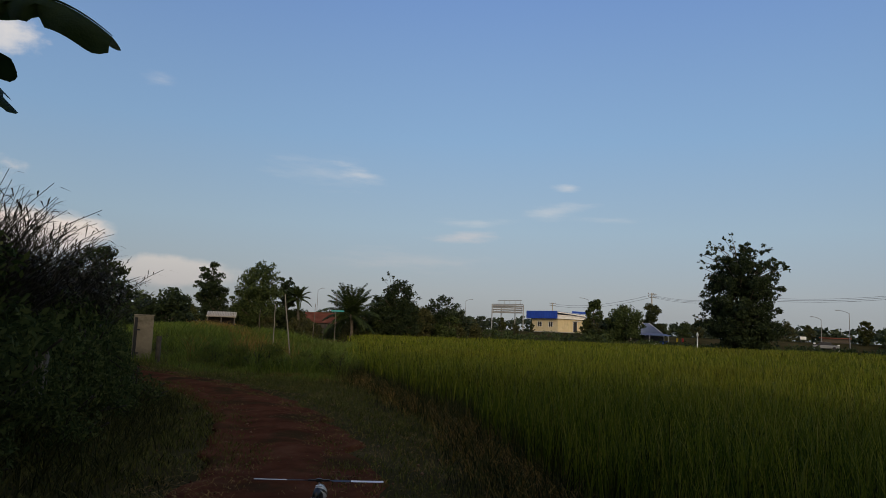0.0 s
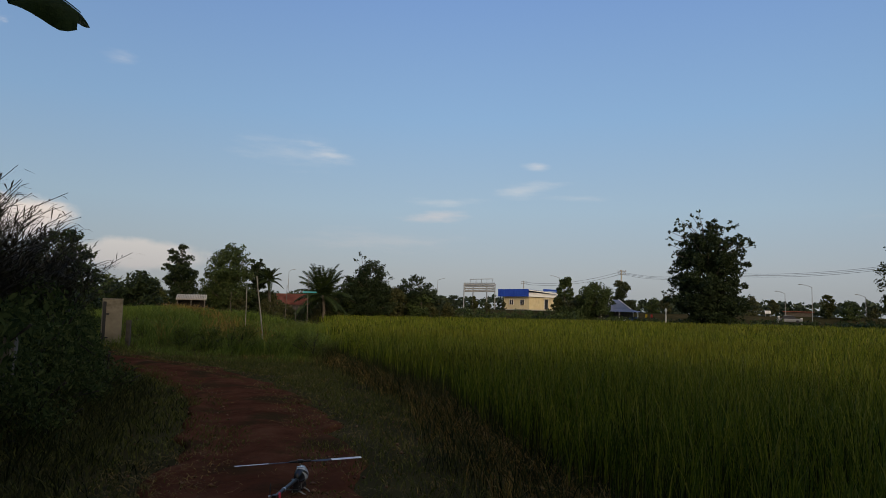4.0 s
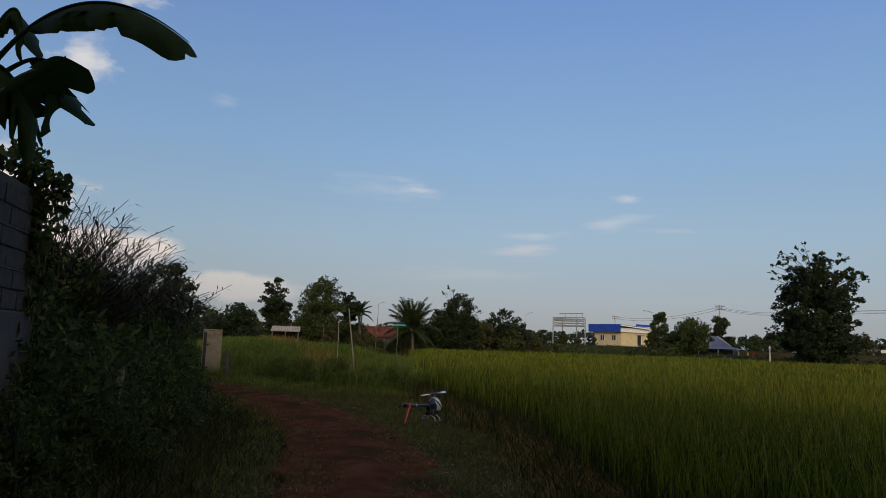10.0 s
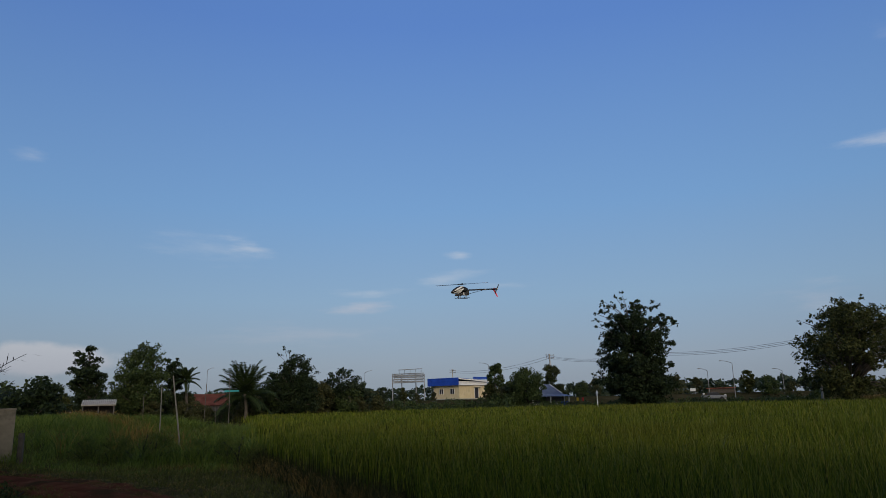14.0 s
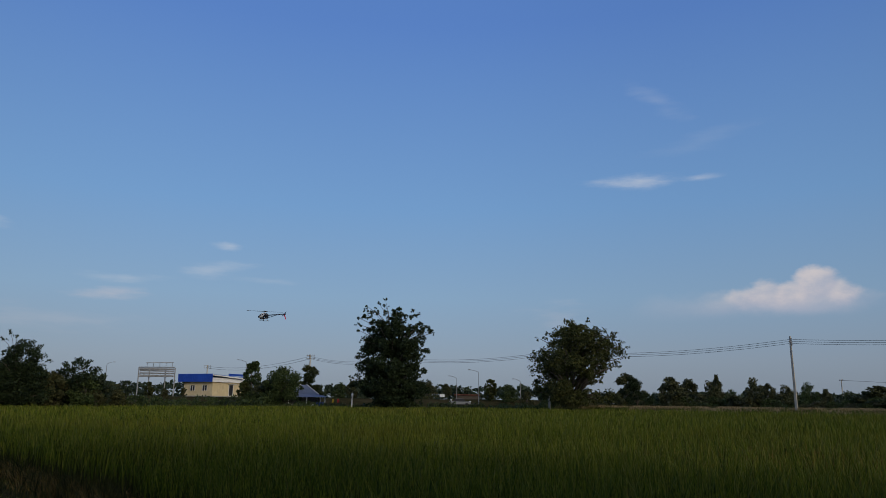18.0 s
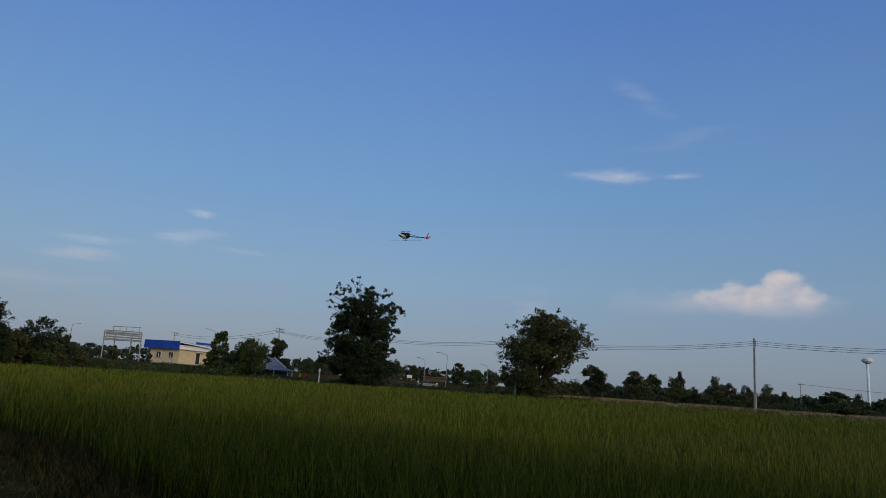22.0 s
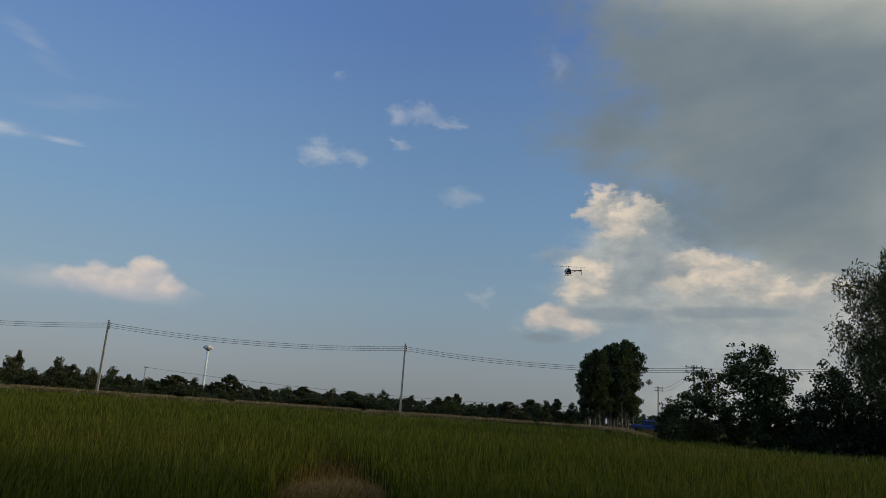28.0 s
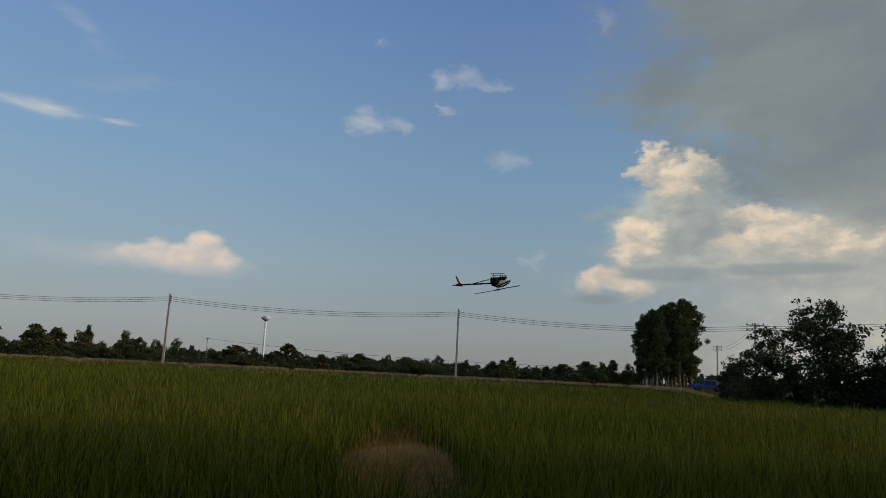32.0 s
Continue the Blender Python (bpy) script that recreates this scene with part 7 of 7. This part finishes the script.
def make_truck():
    p = polar(-95.3, 112)
    t = thing("pickup_truck", Matrix.Translation((p.x, p.y, float(ridge(p.x, p.y)) + 0.3)) @ Matrix.Rotation(radians(-80), 4, "Z"), "blue pickup truck parked by the grove", "truck")
    part("body", boxed(-2.3, -0.85, 0.45, 2.3, 0.85, 1.0, bevel=0.08), M_TRUCK, t)
    part("cabin", boxed(-0.6, -0.78, 1.0, 1.1, 0.78, 1.7, bevel=0.15), M_TRUCK, t)
    part("windscreen", boxed(-0.45, -0.80, 1.15, 0.95, 0.80, 1.5), M_DARK, t)
    for sx in (-1.4, 1.4):
        for sy in (-0.8, 0.8):
            part("wheel", rod(bmesh.new(), (sx, sy - 0.11, 0.36), (sx, sy + 0.11, 0.36), 0.36, seg=16), M_DARK, t)


make_truck()


# ---------- the model helicopter ----------
def canopy_material():
    """White gloss canopy with black flashes along its side."""
    m = bpy.data.materials.new("canopy_paint")
    m.use_nodes = True
    N = Nodes(m.node_tree)
    co = N.add("ShaderNodeTexCoord").outputs["Object"]
    sep = N.add("ShaderNodeSeparateXYZ")
    N.put(sep.inputs[0], co)
    x, y, z = sep.outputs
    wave = N.math("ADD", z, N.math("MULTIPLY", x, 0.42))
    belly = N.math("LESS_THAN", wave, -0.040)
    band = N.math("MULTIPLY", N.math("GREATER_THAN", wave, 0.052), N.math("LESS_THAN", wave, 0.080))
    glass = N.math("MULTIPLY", N.math("GREATER_THAN", N.math("ADD", N.math("MULTIPLY", z, 0.8), N.math("MULTIPLY", x, 0.5)), 0.112), N.math("LESS_THAN", N.math("ABSOLUTE", y), 0.045))
    back = N.math("ADD", x, N.math("MULTIPLY", z, 0.9))
    rear = N.math("MAXIMUM", N.math("LESS_THAN", back, 0.012), N.math("MULTIPLY", N.math("LESS_THAN", x, -0.06), N.math("LESS_THAN", N.math("ABSOLUTE", y), 0.022)))
    dark = N.math("MAXIMUM", N.math("MAXIMUM", rear, belly), N.math("MAXIMUM", band, glass))
    col = N.mix(dark, rgb(0.80, 0.80, 0.78), rgb(0.012, 0.012, 0.014))
    b = N.add("ShaderNodeBsdfPrincipled")
    N.put(b.inputs["Base Color"], col)
    b.inputs["Roughness"].default_value = 0.28
    out = N.add("ShaderNodeOutputMaterial")
    N.put(out.inputs["Surface"], b.outputs[0])
    return m


M_CANOPY = canopy_material()
M_CARBON = material("black_carbon", [(0.3, rgb(0.012, 0.012, 0.013)), (0.7, rgb(0.025, 0.025, 0.027))], scale=60, rough=0.4)
M_ALLOY = material("bright_alloy", [(0.3, rgb(0.55, 0.55, 0.57)), (0.7, rgb(0.68, 0.68, 0.70))], scale=20, rough=0.3, metal=0.9)
M_PINK = material("fluorescent_red_film", [(0.3, rgb(0.88, 0.06, 0.11)), (0.7, rgb(0.95, 0.10, 0.17))], scale=20, rough=0.45)
M_BLADE = material("white_blade_gelcoat", [(0.3, rgb(0.70, 0.70, 0.68)), (0.7, rgb(0.80, 0.80, 0.78))], scale=15, rough=0.35)
M_RUBBER = material("grey_skid_plastic", [(0.3, rgb(0.42, 0.42, 0.42)), (0.7, rgb(0.55, 0.55, 0.55))], scale=20, rough=0.5)


def make_helicopter():
    h = thing("model_helicopter", (0, 0, 0), "white and black radio-controlled model helicopter with red tail fin", "model helicopter")
    # canopy: rounded nose, tallest before the mast, open towards the tail
    bm = bmesh.new()
    prof = ((0.300, -0.040, 0.006, 0.006), (0.285, -0.036, 0.030, 0.030), (0.250, -0.024, 0.052, 0.052), (0.200, -0.008, 0.068, 0.070), (0.140, 0.010, 0.078, 0.088), (0.070, 0.020, 0.082, 0.098), (0.000, 0.022, 0.080, 0.094), (-0.060, 0.020, 0.070, 0.080), (-0.115, 0.018, 0.052, 0.060), (-0.150, 0.018, 0.030, 0.036))
    rings = []
    for x, zc, w, hh in prof:
        rings.append([bm.verts.new((x, 0.68 * w * math.cos(a), zc + hh * math.sin(a) * (1.0 if math.sin(a) > 0 else 0.95))) for a in (2 * math.pi * k / 20 for k in range(20))])
    for a, b in zip(rings, rings[1:]):
        for k in range(20):
            bm.faces.new((a[k], b[k], b[(k + 1) % 20], a[(k + 1) % 20]))
    bm.faces.new(rings[0]), bm.faces.new(rings[-1][::-1])
    part("canopy", bm, M_CANOPY, h, "glossy white canopy with black flashes", smooth=True)
    fr = part("frame", boxed(-0.17, -0.028, -0.120, 0.16, 0.028, 0.02, bevel=0.012), M_CARBON, h)
    for k in range(4):
        part("frame_bolt", rod(bmesh.new(), (-0.13 + 0.08 * k, -0.034, -0.06), (-0.13 + 0.08 * k, 0.034, -0.06), 0.008), M_ALLOY, fr)
    part("battery", boxed(0.03, -0.024, -0.135, 0.20, 0.024, -0.085, bevel=0.008), M_CARBON, h)
    part("motor", rod(bmesh.new(), (-0.03, 0, -0.10), (-0.03, 0, -0.03), 0.032, seg=14), M_ALLOY, h)
    part("main_gear", rod(bmesh.new(), (-0.06, 0, -0.015), (-0.06, 0, -0.005), 0.07, seg=24), M_CARBON, h)
    part("main_shaft", rod(bmesh.new(), (0, 0, -0.1), (0, 0, 0.175), 0.006), M_ALLOY, h)
    part("swashplate", rod(bmesh.new(), (0, 0, 0.10), (0, 0, 0.112), 0.035, seg=16), M_ALLOY, h)
    # tail
    part("boom", rod(bmesh.new(), (-0.12, 0, 0.012), (-0.92, 0, 0.032), 0.018, seg=12), M_CARBON, h)
    for s in (-1, 1):
        part("boom_strut", rod(bmesh.new(), (-0.15, s * 0.03, -0.085), (-0.60, s * 0.012, 0.018), 0.005), M_CARBON, h)
    part("tail_gearbox", boxed(-0.945, -0.02, 0.008, -0.885, 0.022, 0.055, bevel=0.006), M_CARBON, h)
    part("boom_clamp", rod(bmesh.new(), (-0.59, 0, 0.024), (-0.62, 0, 0.025), 0.022), M_ALLOY, h)
    bm = bmesh.new()
    outline = ((-0.80, 0.055), (-0.835, 0.085), (-0.885, 0.100), (-0.905, 0.075), (-0.885, 0.02), (-0.925, -0.065), (-0.965, -0.165), (-0.940, -0.175), (-0.885, -0.085), (-0.845, -0.015), (-0.81, 0.02))
    f = bm.faces.new([bm.verts.new((-0.885 + (x + 0.885) * 0.9, -0.028, 0.02 + (z - 0.02) * (1.0 if z < 0 else 0.6))) for x, z in outline])
    r = bmesh.ops.extrude_face_region(bm, geom=[f])
    for v in r["geom"]:
        if isinstance(v, bmesh.types.BMVert):
            v.co.y -= 0.004
    part("tail_fin", bm, M_PINK, h, "bright red-pink vertical fin")
    # landing gear
    for s in (-1, 1):
        bm = bmesh.new()
        tube(bm, [Vector(p) for p in ((0.185, s * 0.095, -0.165), (0.16, s * 0.095, -0.182), (0.10, s * 0.095, -0.188), (-0.12, s * 0.095, -0.188), (-0.16, s * 0.095, -0.184))], [0.006] * 5, 8)
        part("skid", bm, M_CARBON, h, "black skid runner")
    for x in (0.085, -0.085):
        bm = bmesh.new()
        tube(bm, [Vector((x, y, z)) for y, z in ((-0.095, -0.186), (-0.082, -0.150), (-0.035, -0.122), (0, -0.118), (0.035, -0.122), (0.082, -0.150), (0.095, -0.186))], [0.008] * 7, 8)
        part("skid_strut", bm, M_RUBBER, h)
    # main rotor
    rotor = part("main_rotor", boxed(-0.03, -0.02, -0.014, 0.03, 0.02, 0.018, bevel=0.006), M_CARBON, h, "alloy rotor head")
    for s in (-1, 1):
        part("blade_grip", boxed(*sorted((s * 0.03, s * 0.115))[:1], -0.013, -0.010, sorted((s * 0.03, s * 0.115))[1], 0.013, 0.010, bevel=0.004), M_CARBON, rotor)
        bm = bmesh.new()
        ringsb = []
        for x, w, tw in ((0.10, 0.022, 6), (0.16, 0.056, 6), (0.22, 0.062, 5.5), (0.335, 0.062, 5.2), (0.40, 0.062, 5), (0.655, 0.060, 4.5), (0.675, 0.046, 4.5)):
            th, c, sn = 0.0045, math.cos(radians(tw)), math.sin(radians(tw))
            ringsb.append([bm.verts.new((s * x, s * a * c * w, b + a * sn * w)) for a, b in ((0.32, 0), (0.10, th), (-0.68, 0.0004), (0.10, -th))])
        for a, b in zip(ringsb, ringsb[1:]):
            for k in range(4):
                bm.faces.new((a[k], a[(k + 1) % 4], b[(k + 1) % 4], b[k]))
        bm.faces.new(ringsb[0]), bm.faces.new(ringsb[-1])
        bmesh.ops.recalc_face_normals(bm, faces=bm.faces[:])
        blade = part("blade", bm, M_BLADE, rotor, "white rotor blade with black root, underside blackened for its shade")
        blade.data.materials.append(M_CARBON)
        # the root is black paint; the black underside stands in for shade
        for p in blade.data.polygons:
            if abs(p.center.x) < 0.33 or p.normal.z < 0:
                p.material_index = 1
    tail = part("tail_rotor", rod(bmesh.new(), (0, -0.012, 0), (0, 0.012, 0), 0.012), M_ALLOY, h, "small tail rotor hub")
    for s in (-1, 1):
        part("tail_blade", boxed(*((0.015, -0.002, -0.012, 0.115, 0.002, 0.014) if s > 0 else (-0.115, -0.002, -0.014, -0.015, 0.002, 0.012)), bevel=0.0015), M_CARBON, tail)
    h.scale = (0.82, 0.82, 0.82)
    return h, rotor, tail


HELI, ROTOR, TAIL_ROTOR = make_helicopter()


# ---------- what moves ----------
def motions():
    """The helicopter waits with its rotor turning, lifts off, hovers, pirouettes, rolls and flies back upside down."""
    flight = (
        (0, -0.80, 6.26, 0.193, 0, -0, 84), (8.3, -0.80, 6.26, 0.193, 0, -0, 84), (8.5, -0.80, 6.29, 0.235, 0, -0, 84), (8.6, -0.80, 6.31, 0.27, 0, 0, 84),
        (9, -0.74, 6.34, 0.45, 0, 2, 82), (9.5, -0.74, 7.49, 0.65, 3, 2, 77), (10, -0.70, 8.22, 0.95, 5, 2, 73), (10.3, -0.61, 8.34, 1.17, 4, 2, 54),
        (10.5, -0.56, 8.42, 1.32, 3, -0, 40), (10.7, -0.46, 8.60, 1.46, 3, 0, 27), (11, -0.32, 8.88, 1.67, 0, 3, 11), (11.05, -0.29, 9.00, 1.71, 0, 4, 15),
        (11.15, -0.23, 9.23, 1.80, 0, 4, 24), (11.2, -0.20, 9.34, 1.84, -0, 5, 28), (11.25, -0.17, 9.46, 1.88, -1, 5, 43), (11.35, -0.11, 9.69, 1.97, -4, 5, 74),
        (11.4, -0.08, 9.81, 2.01, -5, 5, 89), (11.45, -0.05, 9.92, 2.05, -3, 1, 129), (11.5, -0.02, 10.04, 2.10, -0, -3, 169), (11.55, 0.05, 10.18, 2.15, -0, -2, 179),
        (11.6, 0.11, 10.31, 2.21, 0, 0, -172), (11.65, 0.18, 10.45, 2.26, 1, 0, -147), (11.7, 0.24, 10.59, 2.32, 3, -0, -123), (11.75, 0.31, 10.72, 2.37, 2, -0, -95),
        (11.8, 0.37, 10.86, 2.43, 0, 0, -68), (11.85, 0.43, 11.00, 2.48, -0, 4, -39), (11.9, 0.50, 11.13, 2.54, 0, 8, -9), (11.95, 0.56, 11.27, 2.59, -0, 8, 1),
        (12, 0.63, 11.41, 2.65, 0, 8, 11), (12.05, 0.67, 11.50, 2.68, 4, 1, 40), (12.1, 0.72, 11.58, 2.71, 8, -5, 70), (12.15, 0.77, 11.67, 2.74, 7, -6, 83),
        (12.2, 0.81, 11.76, 2.77, 5, -8, 97), (12.25, 0.86, 11.85, 2.80, 4, -8, 90), (12.3, 0.91, 11.94, 2.83, 3, -8, 84), (12.35, 0.95, 12.03, 2.86, 1, -2, 64),
        (12.4, 1.00, 12.12, 2.90, -0, 5, 44), (12.45, 1.05, 12.21, 2.93, -0, 6, 26), (12.5, 1.09, 12.30, 2.96, 0, 8, 8), (12.55, 1.12, 12.42, 2.99, 0, 4, -4),
        (12.6, 1.14, 12.55, 3.01, 0, 0, -17), (12.65, 1.17, 12.67, 3.04, 0, 0, -42), (12.7, 1.20, 12.80, 3.07, 0, 0, -67), (12.75, 1.22, 12.93, 3.09, 0, 0, -97),
        (12.8, 1.25, 13.05, 3.12, 0, 0, -127), (12.85, 1.27, 13.18, 3.15, 0, 1, -157), (12.9, 1.30, 13.30, 3.18, 0, 2, 173), (12.95, 1.32, 13.43, 3.20, -2, 3, 165),
        (13, 1.35, 13.56, 3.23, -3, 4, 158), (13.05, 1.39, 13.71, 3.26, -1, 0, 125), (13.1, 1.43, 13.87, 3.28, 0, -3, 92), (13.15, 1.47, 14.02, 3.31, -2, 1, 62),
        (13.2, 1.52, 14.18, 3.33, -3, 5, 32), (13.25, 1.56, 14.34, 3.36, -1, 2, 10), (13.3, 1.60, 14.49, 3.39, 0, 0, -13), (13.35, 1.64, 14.65, 3.41, 0, 1, -33),
        (13.4, 1.68, 14.80, 3.44, -0, 2, -53), (13.45, 1.73, 14.96, 3.46, -3, 1, -83), (13.5, 1.77, 15.12, 3.49, -5, -0, -113), (13.6, 1.90, 15.17, 3.57, -5, 0, -125),
        (13.75, 2.10, 15.26, 3.69, -4, 1, -143), (14, 2.44, 15.40, 3.89, -3, 2, -173), (14.25, 2.77, 15.54, 4.09, -2, 3, 157), (14.4, 2.97, 15.62, 4.21, -1, 4, 139),
        (14.5, 3.11, 15.68, 4.29, -1, 4, 127), (14.75, 3.44, 15.82, 4.49, -0, 6, 98), (14.8, 3.51, 15.85, 4.53, 0, 6, 92), (15, 3.78, 15.96, 4.69, 1, 7, 68),
        (15.2, 4.05, 16.07, 4.86, 2, 8, 44), (15.25, 4.11, 16.10, 4.90, 2, 8, 38), (15.5, 4.45, 16.24, 5.10, 3, 9, 9), (15.7, 4.53, 16.41, 5.09, 0, 10, 39),
        (15.75, 4.55, 16.45, 5.09, 0, 7, 46), (15.9, 4.61, 16.57, 5.08, 0, -0, 69), (16, 4.65, 16.65, 5.08, -8, -4, 84), (16.1, 4.73, 16.83, 5.00, -8, 8, 109),
        (16.2, 4.82, 17.01, 4.92, -0, 3, 158), (16.25, 4.86, 17.10, 4.87, 0, 2, -173), (16.35, 4.94, 17.28, 4.79, 0, 0, -117), (16.42, 5.00, 17.41, 4.74, -3, -2, -56),
        (16.5, 5.07, 17.55, 4.67, -6, -4, 13), (16.75, 4.85, 17.17, 4.45, -5, 0, 73), (17, 4.64, 16.79, 4.23, -0, 8, 142), (17.5, 4.69, 18.21, 4.11, 0, -0, 135),
        (18, 5.16, 22.29, 4.23, 2, 0, 131), (18.5, 5.12, 24.65, 3.92, 5, -3, 130), (19, 4.96, 25.57, 4.25, 6, -7, 124), (19.5, 5.15, 25.51, 4.46, 6, -6, 128),
        (20, 5.52, 25.42, 4.57, 5, -6, 132), (20.5, 5.94, 24.39, 4.55, 5, -7, 136), (21, 6.16, 21.96, 4.72, 5, -7, 134), (21.25, 7.00, 21.30, 5.45, -53, 2, 131),
        (21.5, 7.84, 20.64, 6.18, -98, 1, 140), (21.75, 8.96, 20.62, 6.28, -161, 0, 140), (22, 10.07, 20.61, 6.38, 160, -1, 141), (22.25, 10.95, 20.07, 6.58, 149, -4, 143),
        (22.5, 11.83, 19.53, 6.78, 93, -5, 142), (22.75, 13.02, 18.81, 6.25, 65, -3, 139), (23, 14.22, 18.10, 5.71, 19, -5, 131), (23.25, 14.30, 16.88, 5.44, -11, -2, 135),
        (23.5, 14.38, 15.66, 5.17, -49, 2, 134), (23.75, 14.67, 14.32, 5.33, -83, 3, 134), (24, 14.96, 12.98, 5.49, -116, 2, 129), (24.25, 15.37, 12.01, 5.66, -160, 1, 127),
        (24.5, 15.78, 11.04, 5.83, 160, 2, 128), (24.75, 15.86, 9.92, 6.05, 109, 2, 127), (25, 15.95, 8.80, 6.27, 66, 6, 123), (25.25, 16.13, 7.70, 5.51, 39, 5, 120),
        (25.5, 16.32, 6.59, 4.75, 5, 4, 111), (25.75, 16.77, 5.99, 4.94, 4, 3, 107), (26, 17.22, 5.40, 5.12, 2, 2, 102), (26.25, 17.68, 4.80, 5.31, 1, 1, 97),
        (26.5, 18.13, 4.21, 5.50, 0, -0, 93), (26.75, 18.58, 3.62, 5.68, 0, 1, 89), (27, 19.04, 3.02, 5.87, 0, 1, 86), (27.25, 19.49, 2.43, 6.06, 0, 2, 83),
        (27.5, 19.94, 1.83, 6.24, -0, 2, 80), (27.75, 21.35, 1.15, 6.32, -0, -2, 73), (27.9, 22.19, 0.74, 6.36, -0, -4, 70), (28, 22.75, 0.46, 6.39, -5, -10, 33),
        (28.1, 22.89, 0.13, 6.58, -5, -8, -42), (28.2, 23.03, -0.20, 6.78, -5, -2, -85), (28.25, 23.10, -0.37, 6.88, -5, 0, -85), (28.3, 23.17, -0.54, 6.98, -5, 3, -85),
        (28.4, 23.30, -0.87, 7.17, 36, 5, -57), (28.5, 23.44, -1.20, 7.37, 55, 25, -41), (28.6, 23.34, -1.66, 7.60, 170, 49, 30), (28.7, 23.23, -2.13, 7.82, -99, 21, 72),
        (28.8, 23.13, -2.59, 8.05, -96, 4, 82), (28.9, 23.02, -3.05, 8.28, -80, -20, 83), (29, 22.92, -3.51, 8.51, -63, -35, 85), (29.5, 22.51, -6.28, 7.94, 56, -57, 8),
        (29.8, 22.83, -6.87, 7.16, 115, -43, -26), (30, 23.04, -7.27, 6.64, 136, -35, -41), (30.2, 23.06, -6.96, 6.10, 147, -24, -49), (30.5, 23.09, -6.50, 5.31, 153, -9, -55),
        (31, 21.17, -3.73, 4.07, -166, -10, -81), (31.5, 17.12, -0.43, 3.44, -159, -6, -79), (32, 12.92, 2.69, 3.33, -160, -5, -69),
    )
    walk(HELI, [(r[0], pose(*r[1:])) for r in flight])
    spins = (
        (0, 100), (1, 780), (2, 1550), (3, 2292), (6, 4411), (7, 5113), (8, 5863), (9, 6505), (10, 7209),
        (11, 7908), (12, 8619), (13, 9370), (16, 11414), (17, 12177), (18, 12813), (19, 13429), (20, 14065), (21, 14798),
        (22, 15460), (23, 16101), (24, 16802), (25, 17439), (28, 19497), (29, 20226), (30, 20906), (31, 21612), (32, 22291),
    )
    turns = []
    for (a, p), (b, q) in zip(spins, spins[1:]):
        n = math.ceil((q - p) / 75)
        turns += [(a + (b - a) * k / n, p + (q - p) * k / n) for k in range(n)]
    turns.append(spins[-1])
    walk(ROTOR, [(t, pose(0, 0, 0.165, 0, 0, s)) for t, s in turns])
    walk(TAIL_ROTOR, [(t, pose(-0.915, 0.045, 0.035, 0, -s * 1.05, 0)) for t, s in turns])


motions()
